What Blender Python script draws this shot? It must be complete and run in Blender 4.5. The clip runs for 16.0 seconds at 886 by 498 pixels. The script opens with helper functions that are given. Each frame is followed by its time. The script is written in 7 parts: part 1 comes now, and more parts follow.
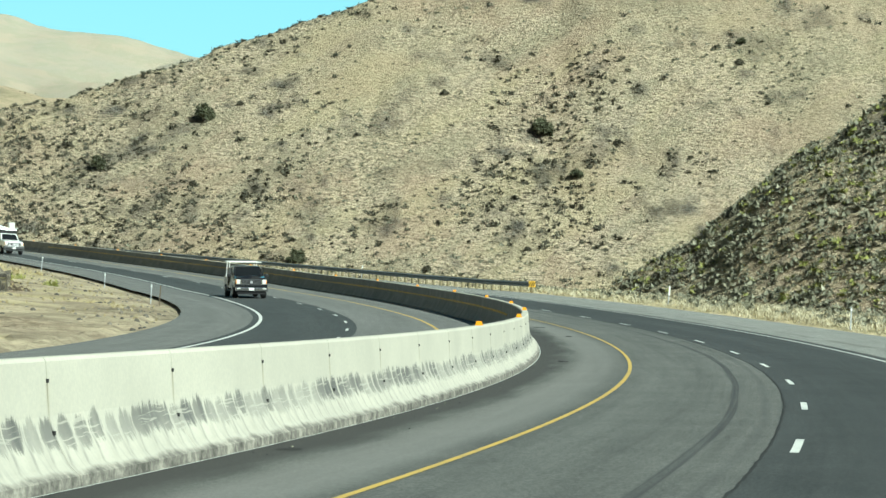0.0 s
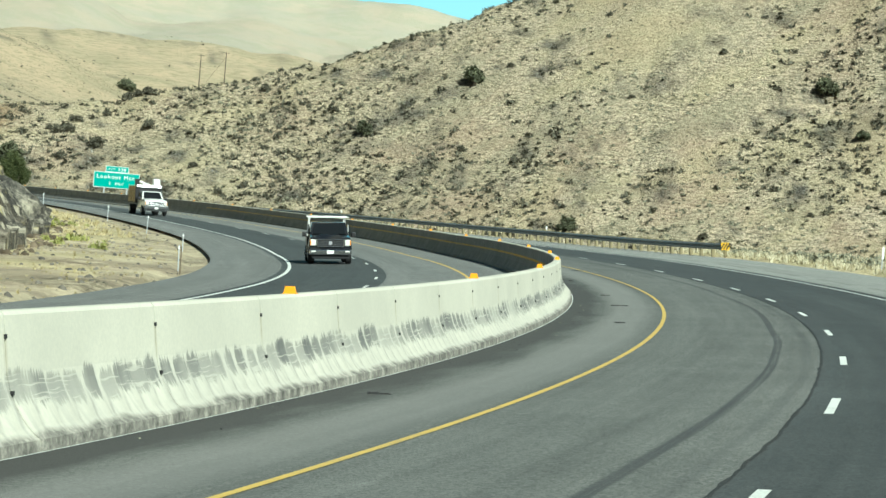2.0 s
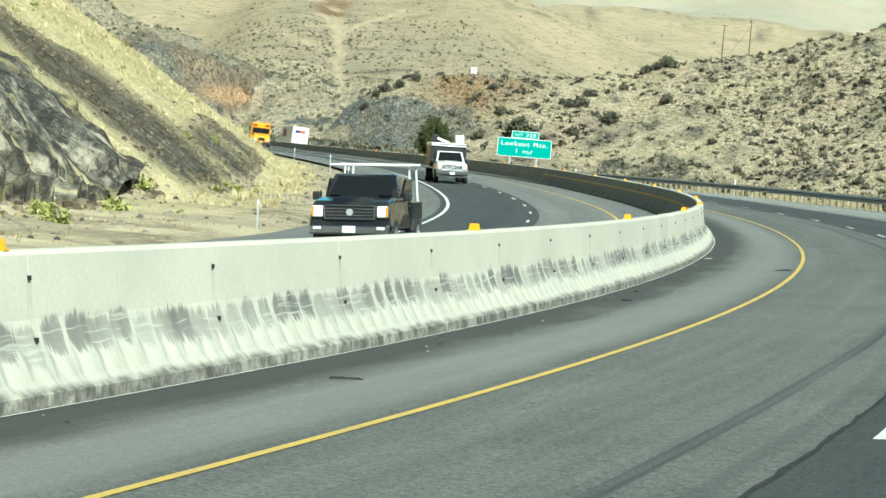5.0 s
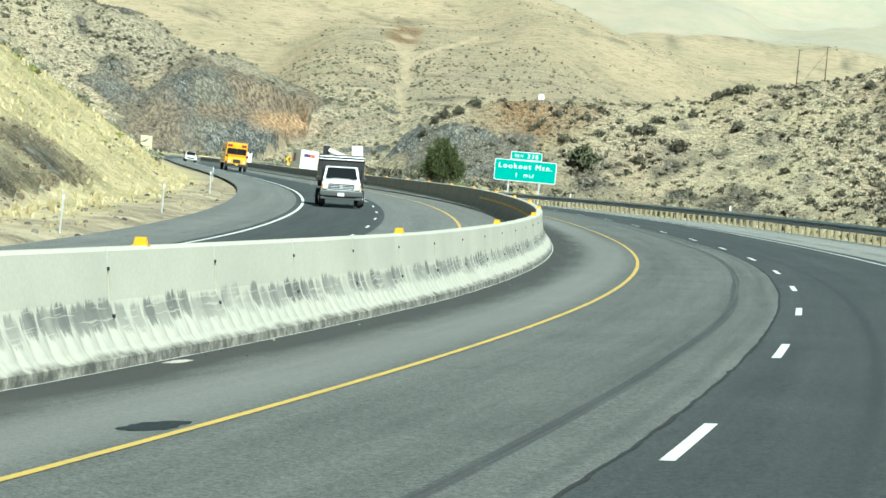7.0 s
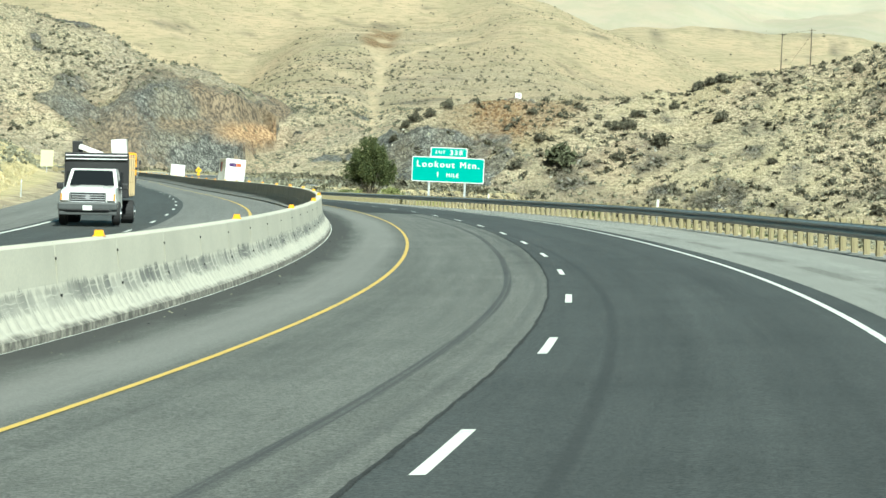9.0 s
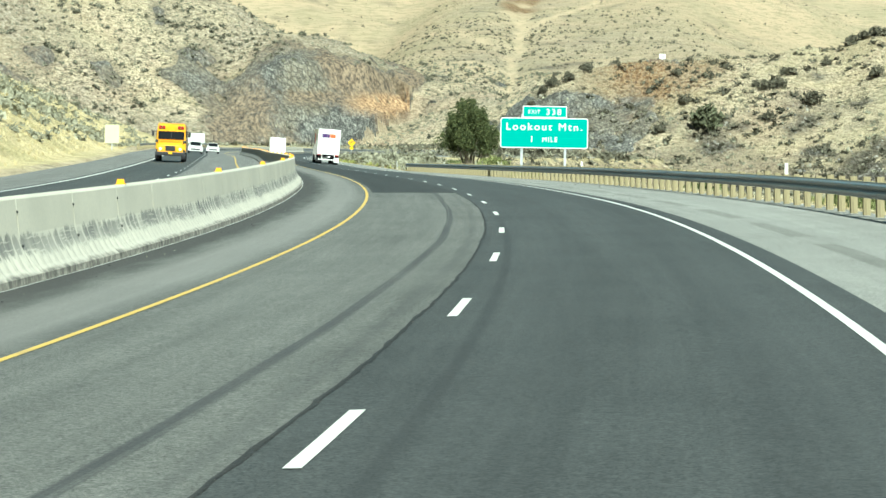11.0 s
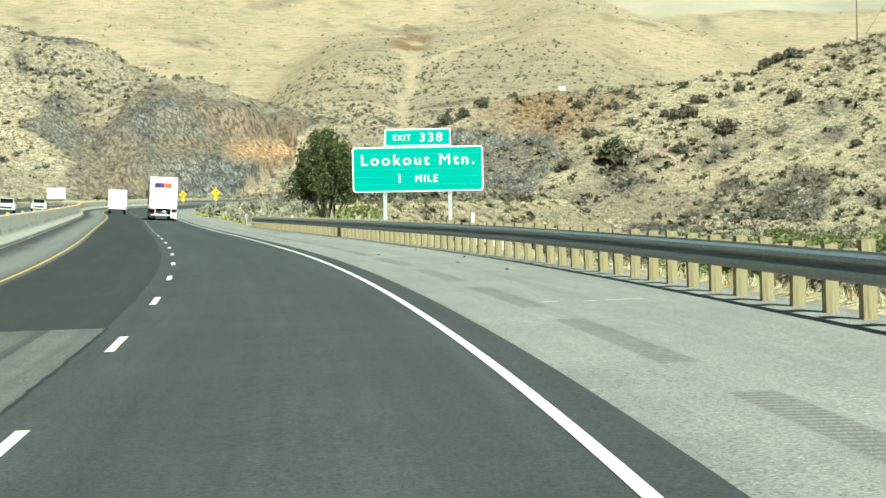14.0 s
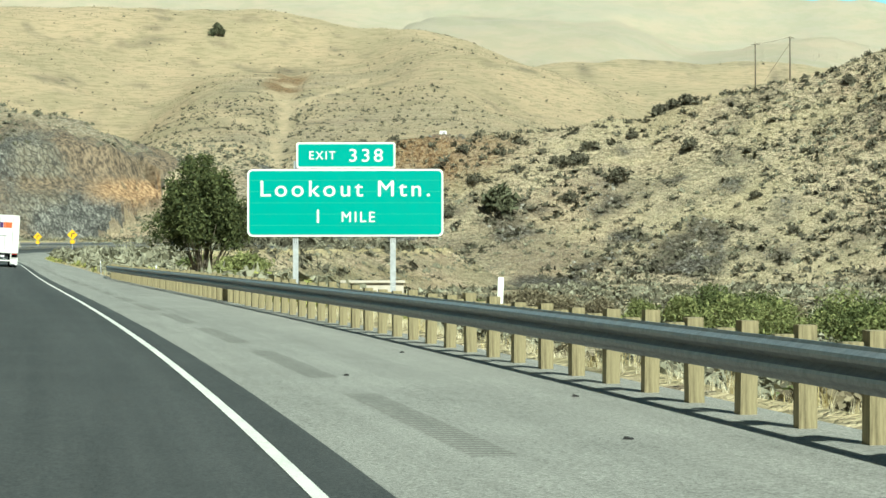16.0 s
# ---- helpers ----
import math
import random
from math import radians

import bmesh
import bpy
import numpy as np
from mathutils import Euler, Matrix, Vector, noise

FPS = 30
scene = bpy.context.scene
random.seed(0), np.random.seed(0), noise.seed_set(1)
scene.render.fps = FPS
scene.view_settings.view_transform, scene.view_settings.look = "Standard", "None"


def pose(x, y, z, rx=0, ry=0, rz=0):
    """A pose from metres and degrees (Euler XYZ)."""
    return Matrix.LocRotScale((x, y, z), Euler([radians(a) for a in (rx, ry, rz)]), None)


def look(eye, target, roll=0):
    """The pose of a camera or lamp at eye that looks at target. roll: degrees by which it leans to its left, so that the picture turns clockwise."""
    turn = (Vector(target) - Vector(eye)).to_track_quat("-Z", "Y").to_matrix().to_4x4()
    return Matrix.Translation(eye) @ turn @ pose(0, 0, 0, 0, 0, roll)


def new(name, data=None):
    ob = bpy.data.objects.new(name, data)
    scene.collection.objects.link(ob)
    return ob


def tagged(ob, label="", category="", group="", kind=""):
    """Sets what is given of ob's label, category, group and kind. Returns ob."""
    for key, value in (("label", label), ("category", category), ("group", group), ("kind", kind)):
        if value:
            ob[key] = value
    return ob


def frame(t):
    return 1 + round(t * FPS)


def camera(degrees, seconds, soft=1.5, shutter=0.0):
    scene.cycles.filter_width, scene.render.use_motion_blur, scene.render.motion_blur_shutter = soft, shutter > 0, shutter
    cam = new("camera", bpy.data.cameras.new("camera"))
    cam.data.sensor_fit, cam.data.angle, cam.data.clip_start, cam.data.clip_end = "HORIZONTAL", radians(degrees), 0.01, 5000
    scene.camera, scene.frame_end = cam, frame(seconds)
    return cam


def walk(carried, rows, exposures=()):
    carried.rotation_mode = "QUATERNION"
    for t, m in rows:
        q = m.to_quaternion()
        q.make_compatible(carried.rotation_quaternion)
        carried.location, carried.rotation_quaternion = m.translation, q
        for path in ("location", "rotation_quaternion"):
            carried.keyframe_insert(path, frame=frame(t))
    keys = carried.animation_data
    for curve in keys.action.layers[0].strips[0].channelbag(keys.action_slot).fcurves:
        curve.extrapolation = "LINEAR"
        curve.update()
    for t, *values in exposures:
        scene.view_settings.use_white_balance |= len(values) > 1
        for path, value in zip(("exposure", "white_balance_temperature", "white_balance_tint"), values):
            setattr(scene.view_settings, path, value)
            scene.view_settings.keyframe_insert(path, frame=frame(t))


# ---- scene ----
cam = camera(19.337, 16.0)
PATH = [
    (0.0, pose(1.711, 0.000, 1.742, 90.567, -4.859, 13.398)),
    (0.5, pose(1.636, 9.620, 1.783, 90.221, -4.667, 15.064)),
    (1.0, pose(1.335, 19.282, 1.809, 89.829, -4.531, 16.710)),
    (1.5, pose(0.808, 28.982, 1.820, 89.566, -4.551, 18.252)),
    (2.0, pose(0.055, 38.714, 1.823, 89.349, -4.700, 20.015)),
    (2.5, pose(-0.934, 48.476, 1.827, 89.115, -4.812, 21.882)),
    (3.0, pose(-2.177, 58.260, 1.831, 88.870, -4.942, 23.945)),
    (3.5, pose(-3.692, 68.056, 1.839, 88.615, -5.124, 26.313)),
    (4.0, pose(-5.482, 77.854, 1.854, 88.375, -5.154, 28.413)),
    (4.2, pose(-6.283, 81.759, 1.861, 88.290, -4.974, 29.387)),
    (4.6, pose(-8.001, 89.494, 1.878, 88.099, -4.920, 31.056)),
    (5.0, pose(-9.869, 97.131, 1.897, 87.926, -4.885, 32.518)),
    (5.5, pose(-12.411, 106.533, 1.921, 87.800, -4.869, 33.917)),
    (5.9, pose(-14.606, 113.937, 1.939, 87.821, -4.875, 34.579)),
    (6.3, pose(-16.944, 121.232, 1.957, 87.996, -4.897, 34.737)),
    (6.5, pose(-18.164, 124.838, 1.967, 88.085, -5.242, 34.751)),
    (7.0, pose(-21.356, 133.728, 1.996, 88.451, -5.033, 34.534)),
    (7.5, pose(-24.737, 142.442, 2.028, 88.758, -4.425, 34.032)),
    (8.0, pose(-28.290, 150.980, 2.062, 88.873, -3.969, 33.626)),
    (8.5, pose(-32.059, 159.419, 2.087, 88.791, -3.263, 33.741)),
    (9.0, pose(-36.055, 167.856, 2.103, 88.601, -2.533, 34.450)),
    (9.5, pose(-40.269, 176.289, 2.109, 88.355, -2.231, 35.699)),
    (9.7, pose(-42.013, 179.663, 2.107, 88.242, -1.822, 36.283)),
    (10.1, pose(-45.614, 186.404, 2.104, 88.057, -1.501, 37.120)),
    (10.5, pose(-49.370, 193.132, 2.104, 87.919, -1.250, 37.609)),
    (11.0, pose(-54.297, 201.510, 2.108, 87.830, -0.952, 37.835)),
    (11.4, pose(-58.430, 208.174, 2.116, 87.844, -0.662, 37.791)),
    (11.8, pose(-62.715, 214.807, 2.125, 87.946, -0.268, 37.623)),
    (12.0, pose(-64.910, 218.114, 2.130, 88.017, 0.089, 37.523)),
    (12.5, pose(-70.485, 226.337, 2.147, 88.209, 0.576, 37.268)),
    (13.0, pose(-76.180, 234.471, 2.166, 88.432, 1.030, 36.932)),
    (13.5, pose(-81.999, 242.518, 2.187, 88.584, 1.246, 36.390)),
    (14.0, pose(-87.946, 250.471, 2.211, 88.806, 1.065, 35.626)),
    (14.5, pose(-94.020, 258.323, 2.229, 89.025, 0.590, 34.742)),
    (15.0, pose(-100.204, 266.081, 2.236, 89.333, 0.245, 34.014)),
    (15.5, pose(-106.477, 273.758, 2.231, 89.635, 0.126, 33.346)),
    (16.0, pose(-112.825, 281.367, 2.221, 89.837, 0.057, 32.695)),
]
walk(cam, PATH, [(0.0, 0.53, 5950, -10), (4.0, 0.72, 5950, -10), (7.0, 0.84, 5750, -10), (9.5, 0.91, 6050, -10), (12.0, 1.04, 5950, -10), (12.8, 0.97, 6150, -10), (14.0, 0.93, 6300, -10), (16.0, 0.66, 6300, -10)])

# ---- light ----
SUN_AZ, SUN_EL = radians(-36), radians(42)      # azimuth from +x towards +y
SUN_DIR = Vector((math.cos(SUN_EL) * math.cos(SUN_AZ), math.cos(SUN_EL) * math.sin(SUN_AZ), math.sin(SUN_EL)))
world = bpy.data.worlds.new("sky")
scene.world = world
world.use_nodes = True
_nt = world.node_tree
_bg = _nt.nodes["Background"]
_sky = _nt.nodes.new("ShaderNodeTexSky")
_sky.sky_type, _sky.sun_disc = "NISHITA", False
_sky.sun_elevation, _sky.sun_rotation = SUN_EL, math.pi / 2 - SUN_AZ
_sky.altitude, _sky.air_density, _sky.dust_density, _sky.ozone_density = 900, 1.5, .6, 1.0
_nt.links.new(_sky.outputs[0], _bg.inputs[0])
_bg.inputs[1].default_value = 0.013
sun = new("sun", bpy.data.lights.new("sun", "SUN"))
sun.data.energy, sun.data.angle, sun.data.color = 5.0, radians(0.53), (1.0, 0.97, 0.90)
sun.matrix_world = look(SUN_DIR * 100, (0, 0, 0))

# ---- road alignment: the dashed line between our two lanes ----
KNOT = np.array([-200, -30, 0, 30, 60, 90, 120, 150, 180, 210, 240, 270, 300, 330, 360, 390, 420, 450, 480, 510, 540, 570, 600, 660, 900, 1000.0])
CURV = np.array([.27, .2716, .2515, .2314, .2773, .2715, .2861, .2585, .2191, .275, .1438, .171, .0976, .0813, .0319, .0135, -.0102, -.005, .0032, .0135, .045, .02, -.06, -.12, -.34, -.34]) / 100
BANK = np.array([.093, .0928, .0848, .0767, .0706, .0677, .066, .0689, .0704, .0532, .0396, .0264, .0129, .0042, -.0068, -.0161, -.0258, -.0376, -.052, -.056, -.056, -.056, -.056, -.056, -.056, -.056])
GRADE = np.array([.005, .0095, .0051, .0005, .0006, .0026, .0023, .0036, .0006, .0019, .0027, .0034, -.0002, -.001, -.0022, -.0019, -.002, -.0012, -.0004, .001, .002, .002, .002, .002, .002, .002])
SS = np.arange(-200, 1000.1, 1.0)


def _run(a):
    c = np.concatenate([[0], np.cumsum((a[1:] + a[:-1]) / 2)])
    return c - c[200]


HEAD = _run(np.interp(SS, KNOT, CURV))
CX, CY, CZ = _run(-np.sin(HEAD)), _run(np.cos(HEAD)), _run(np.interp(SS, KNOT, GRADE))
CB = np.interp(SS, KNOT, BANK)


def road_xyz(s, d, h=0.0):
    """World place of a point s along, d to the right of the lane line and h above the banked surface (arrays)."""
    s, d, h = np.broadcast_arrays(np.asarray(s, float), np.asarray(d, float), np.asarray(h, float))
    a, b = np.interp(s, SS, HEAD), np.interp(s, SS, CB)
    x = np.interp(s, SS, CX) + np.cos(a) * (d - b * h)
    y = np.interp(s, SS, CY) + np.sin(a) * (d - b * h)
    return np.stack([x, y, np.interp(s, SS, CZ) + b * d + h], -1)


def road_pose(s, d, turn=0.0, h=0.0):
    """Pose of a thing that stands on the road: its +y along the lane, its +z square to the surface."""
    a, b = float(np.interp(s, SS, HEAD)), float(np.interp(s, SS, CB))
    g = float(np.interp(s, KNOT, GRADE))
    m = Matrix.Translation(Vector(road_xyz(s, d, h))) @ Matrix.Rotation(a, 4, "Z") @ Matrix.Rotation(-math.atan(b), 4, "Y") @ Matrix.Rotation(math.atan(g), 4, "X")
    return m @ Matrix.Rotation(radians(turn), 4, "Z")


def road_sd(x, y):
    """s and d of ground points (arrays), from the nearest stretch of the lane line."""
    k = np.arange(0, len(SS), 6)
    px, py = CX[k], CY[k]
    s, d = np.empty(len(x)), np.empty(len(x))
    for i in range(0, len(x), 40000):
        xx, yy = x[i:i + 40000], y[i:i + 40000]
        j = ((xx[:, None] - px) ** 2 + (yy[:, None] - py) ** 2).argmin(1)
        a = HEAD[k][j]
        dx, dy = xx - px[j], yy - py[j]
        s1 = np.clip(SS[k][j] + (-np.sin(a) * dx + np.cos(a) * dy), SS[0], SS[-1])
        a = np.interp(s1, SS, HEAD)
        dx, dy = xx - np.interp(s1, SS, CX), yy - np.interp(s1, SS, CY)
        s[i:i + 40000] = s1 + np.clip(-np.sin(a) * dx + np.cos(a) * dy, -4, 4)
        d[i:i + 40000] = np.cos(a) * dx + np.sin(a) * dy
    return s, d


# ---- relief ----
def _hash(ix, iy, k):
    v = np.sin(ix * 127.1 + iy * 311.7 + k * 74.7) * 43758.5453
    return v - np.floor(v)


def value_noise(x, y, k=0):
    ix, iy = np.floor(x), np.floor(y)
    fx, fy = x - ix, y - iy
    fx, fy = fx * fx * (3 - 2 * fx), fy * fy * (3 - 2 * fy)
    a, b = _hash(ix, iy, k), _hash(ix + 1, iy, k)
    c, e = _hash(ix, iy + 1, k), _hash(ix + 1, iy + 1, k)
    return (a + (b - a) * fx) * (1 - fy) + (c + (e - c) * fx) * fy - 0.5


def fbm(x, y, size, octaves=4, k=0, rough=0.5):
    out, amp, tot = 0 * x, 1.0, 0.0
    for o in range(octaves):
        f = 2.0 ** o / size
        out, tot = out + amp * value_noise(x * f + o * 17.3, y * f - o * 9.1, k + o), tot + amp
        amp *= rough
    return out / tot


# crest lines (x, y, z), slope towards the valley, slope behind, roundness of the top
RIDGES = {
    "east": ([(-500, 872, 26), (-484, 880, 32), (-455, 897, 36.5), (-410, 925, 46), (-367, 945, 62), (-320, 967, 84), (-267, 990, 110), (-150, 1050, 158), (0, 1110, 205), (250, 1180, 270)], .62, .5, 6),
    "spur": ([(-132, 728, -4), (-126, 729, 0), (-105, 732, 14), (-68, 737, 49), (-51, 738, 63), (0, 742, 103), (100, 752, 180), (250, 760, 260)], .62, .6, 3),
    "knob": ([(-542, 845, 2), (-530, 850, 18), (-519, 855, 27), (-505, 863, 30), (-490, 873, 31)], 1.25, .5, 4),
    "cut": ([(-603, 915, 4), (-612, 908, 17), (-620, 903, 27), (-638, 890, 38), (-655, 878, 47), (-677, 858, 56), (-700, 838, 64), (-760, 780, 92), (-840, 700, 130)], .60, .5, 5),
    "tan": ([(-541, 950, 37), (-600, 1010, 43), (-729, 1190, 62), (-860, 1420, 97), (-1000, 1640, 128)], .38, .30, 20),
    "back": ([(-1500, 1280, 175), (-1300, 1400, 153), (-1191, 1480, 141), (-1091, 1570, 135), (-1000, 1640, 128), (-913, 1680, 105), (-840, 1700, 84), (-760, 1730, 62), (-640, 1760, 30)], .30, .4, 30),
    "mid": ([(-1100, 1800, 120), (-980, 1860, 147), (-893, 1904, 145), (-846, 1930, 131), (-800, 1940, 122), (-650, 1980, 112), (-480, 2000, 110), (-200, 2000, 120)], .30, .3, 40),
    "far": ([(-2300, 2100, 220), (-1900, 2250, 195), (-1560, 2380, 222), (-1420, 2440, 219), (-1330, 2480, 214), (-1270, 2515, 190), (-1150, 2560, 226), (-900, 2620, 222), (-600, 2680, 190), (0, 2700, 190)], .30, .3, 50),
    "rim": ([(-3200, 2500, 424), (-2600, 2900, 386), (-2200, 3096, 352), (-1974, 3246, 346), (-1889, 3297, 346), (-1764, 3368, 340), (-1569, 3464, 332), (-1500, 3470, 330), (-1450, 3478, 313), (-1396, 3480, 304), (-1318, 3490, 304), (-1228, 3500, 288), (-1100, 3550, 262), (-800, 3600, 230), (0, 3600, 205)], .33, .3, 60),
}


def ridge(x, y, pts, front, back, rnd):
    """Height of a ridge: the crest's height nearby, less the slope times the distance from it."""
    near, fall, top, tot = np.full(x.shape, 1e9), np.zeros(x.shape), np.zeros(x.shape), np.zeros(x.shape)
    for (ax, ay, az), (bx, by, bz) in zip(pts[:-1], pts[1:]):
        ex, ey = bx - ax, by - ay
        u = np.clip(((x - ax) * ex + (y - ay) * ey) / (ex * ex + ey * ey), 0, 1)
        dx, dy = x - ax - u * ex, y - ay - u * ey
        r = np.hypot(dx, dy)
        w = 1 / (r * r + 4) ** 2
        top, tot = top + w * (az + u * (bz - az)), tot + w
        fall = np.where(r < near, np.where(dx * .45 - dy * .9 > 0, front, back), fall)
        near = np.minimum(near, r)
    return top / tot - fall * (np.sqrt(near * near + rnd * rnd) - rnd)


# centres and reach of rock ribs at the foot of the eastern slope
RIB_ROCKS = ((-417, 847, 15), (-404, 852, 12), (-409, 836, 12), (-446, 840, 10), (-428, 829, 12), (-386, 833, 13), (-362, 846, 10), (-470, 838, 9), (-330, 862, 10))
# centres and reach of thick scrub in the draws of the eastern slope
DRAWS = ((-268, 888, 9), (-275, 879, 11), (-286, 874, 9), (-334, 861, 14), (-354, 861, 13), (-308, 858, 11), (-237, 873, 9), (-190, 892, 8), (-172, 882, 9), (-230, 857, 10), (-177, 943, 12), (-170, 927, 9), (-387, 914, 12), (-362, 912, 10), (-430, 890, 9), (-391, 894, 10), (-392, 872, 9), (-372, 882, 11), (-414, 886, 9), (-400, 900, 9), (-440, 858, 8))
OUT0, OUT1 = 191, 201
FOOT_S = [-200, 140, 165, 185, 200, 225, 250, 300, 400, 500, 560, 640, 1000]
FOOT_D = [30, 30, 29.5, 31, 28.5, 26.5, 25.3, 24, 23.3, 23, 25, 27, 27]


def smax(a, b, w):
    h = np.clip(0.5 + 0.5 * (a - b) / w, 0, 1)
    return b + (a - b) * h + w * h * (1 - h)


def relief(x, y):
    """Height of the land, and masks: rock, dry grass, gravel, green."""
    wx, wy = x + 26 * fbm(x, y, 90, 3, 3), y + 26 * fbm(x, y, 90, 3, 7)
    r = {n: ridge(wx * .35 + x * .65, wy * .35 + y * .65, *v) for n, v in RIDGES.items()}
    land = np.full(x.shape, -9.0) + 3 * fbm(x, y, 60, 3, 11)
    for n in r:
        land = smax(land, r[n], 5.0 if n not in ("rim", "far", "mid", "back") else 14.0)
    far = np.clip((np.hypot(x, y) - 1150) / 500, 0, 1)
    land = land + fbm(x, y, 130, 4, 21) * (7 + 22 * far) + fbm(x, y, 14, 3, 31) * 2.2 * (1 - far) + fbm(x, y, 600, 3, 41) * 60 * far
    # gullies that run down the slopes
    g = np.abs(fbm(x + y * .3, y * .25, 45, 3, 51))
    land = land - np.clip(.10 - g, 0, 1) * 22 * np.clip((land - 2) / 20, 0, 1) * (1 - .5 * far)
    land = land - np.clip((np.hypot(x, y) - 1900) / 500, 0, 1) * np.clip((3050 - np.hypot(x, y)) / 300, 0, 1) * np.clip(.15 - np.abs(fbm(x, y * .6, 420, 3, 57)), 0, 1) * 380
    # the rock knob: a bare dome below, rusty earth and brush above
    dome = np.clip(2.6 - 2.2 * np.hypot((x + 503) / 28, (y - 841) / 20) + 2.2 * fbm(x, y, 9, 3, 60), 0, 1)
    rock = dome * np.clip((21.5 - land + 8 * fbm(x, y, 8, 2, 59)) / 2.5, 0, 1)
    band = fbm(x, y, 70, 3, 61)
    rc = (r["cut"] > np.maximum(r["tan"], r["east"]) - 1) & (x > -900) & (y < 1000)
    # two blasted benches in the road cut
    along_cut = -.78 * (x + 620) - .62 * (y - 880)
    # the washed face stands open to the road from its foot to its head
    run = (x + 566) * -.580 + (y - 895) * .815
    off = (x + 566) * .815 + (y - 895) * .580 + 9 * fbm(x, y, 70, 2, 64)
    plane = np.interp(run, [-30, 0, 60, 120, 300, 480, 660, 760], [14, 19.6, 29.8, 36.5, 55, 74.5, 95, 101]) + 2.5 * fbm(x, y, 26, 3, 63) - 3.0 * np.exp(-(off / 6) ** 2)
    smooth = np.exp(-(off / 62) ** 4) * np.clip((run + 10) / 40, 0, 1) * np.clip((760 - run) / 90, 0, 1)
    land = land + (plane - land) * smooth * (y > 890)
    bench = np.clip((along_cut + 24) / 20, 0, 1) * np.clip((38 - along_cut + 14 * band) / 16, 0, 1) * rc
    step = np.interp(land, [-3, 1, 7, 12.5, 17, 22, 40], [-3, 2, 15, 19.5, 30, 32, 41])
    land = land + (step - land) * bench
    # bare rock: the blasted face at the near end, patches in the stony soil beyond it
    ragged = fbm(x, y, 12, 3, 62)
    face = np.clip((25 - along_cut + 30 * ragged) / 8, 0, 1) * np.clip((33 - land + 14 * ragged) / 4, 0, 1)
    slabs = np.clip(-.12 - np.clip((land - 30) / 60, 0, .5) + 5.0 * fbm(x, y, 26, 3, 65) + 4.0 * ragged, 0, .9) * np.clip((75 - land) / 20, 0, 1)
    rock = np.maximum(rock, rc * np.maximum(face, slabs))
    brown = rc * face * (np.clip((land - 19.5) / 2, 0, 1) * np.clip((10 - along_cut + 20 * ragged) / 5, 0, 1) + .9 * np.clip(1.5 - np.abs(land - 18) / 2.2, 0, 1) * np.clip((24 - along_cut) / 5, 0, 1))
    brown = np.maximum(brown, .85 * rc * (1 - face) * np.clip(.62 + 2.4 * fbm(x, y, 28, 3, 58), 0, 1))
    east = (r["east"] > r["tan"]) & (x > -520) & (y < 1100)
    ribs = sum(np.exp(-((x - a) ** 2 + (y - b) ** 2) / q ** 2) for a, b, q in RIB_ROCKS)
    rock = np.maximum(rock, east * np.clip(1.0 * ribs + fbm(x, y, 9, 3, 67) * 4.6 - .62, 0, .9))
    rock = np.maximum(rock, east * np.clip((12 - land) / 14 + fbm(x, y, 26, 3, 67) * 5.0 - .9, 0, .4) * (land > -5) * np.clip((-270 - x) / 70, 0, 1))
    # a pale washed gully with rusty earth at its head
    scar = np.clip(1.4 - np.abs(off) / (1.3 + .0028 * np.clip(run, 0, 600)), 0, 1) * (run > -25) * (run < 500)
    scar = np.maximum(scar, .8 * np.exp(-((off + 14) / 34) ** 2) * np.clip(-.2 + 5 * fbm(off, run * .3, 14, 3, 66), 0, 1) * (run > -20) * (run < 600))
    scar = np.maximum(scar, np.clip(1.3 - np.abs(off - .16 * (run - 330)) / 3.2, 0, 1) * (run > 330) * (run < 560))
    scar = scar * (r["tan"] > -12)
    wash = np.exp(-(off / 60) ** 2) * (run > -15) * np.clip((640 - run) / 60, 0, 1)
    brown = np.maximum(brown, .45 * wash * np.clip(.25 + 3.5 * fbm(x, y, 38, 3, 69), 0, 1) * (1 - scar))
    grey = np.exp(-(((x + 616) / 22) ** 2 + ((y - 942) / 34) ** 2))
    rock = np.maximum(rock, np.clip(1.1 * grey + 3 * fbm(x, y, 16, 3, 68) - .5, 0, .8))
    rust = np.clip((along_cut + 62) / 12, 0, 1) * np.clip((4 - along_cut) / 8, 0, 1) * np.clip(1.4 - np.abs(land - 16.5) / 3.5, 0, 1) * rc
    rust = np.maximum(rust, 1.05 * np.exp(-((x + 490) ** 2 + (y - 865) ** 2) / 17 ** 2) * (1 - rock))
    rust = np.maximum(rust, 1.2 * np.exp(-(((run - 560) / 90) ** 4 + ((off + 4) / 8) ** 4)) * (1 - .6 * scar))
    rust = np.clip(rust * (1.15 + 2.2 * fbm(x, y, 11, 3, 63)), 0, 1)
    s, d = road_sd(x, y)
    near = np.where((s > -190) & (s < 960), 1.0, 0.0)
    b = np.interp(s, SS, CB)
    edge = np.interp(s, SS, CZ) + b * np.clip(d, -21.5, 10)
    foot = np.interp(s, FOOT_S, FOOT_D)
    up = np.clip(-d - foot + 1.2 * fbm(x, y, 9, 3, 71), 0, None)
    out = np.interp(s, [140, 152, OUT0, OUT1], [0, 1, 1, 0])
    out = out * np.clip(.75 + 1.6 * fbm(x, y, 12, 3, 81), 0, 1.2)
    slope = np.interp(s, [100, 300, 420, 520, 1000], [.64, .62, .62, .5, .46])
    top = np.interp(s, [0, 250, 420, 560, 690, 740, 1000], [34, 30, 26, 18, 14, 0, 0])
    left = up * (slope + .85 * out * np.clip(1 - up / 14, 0, 1))
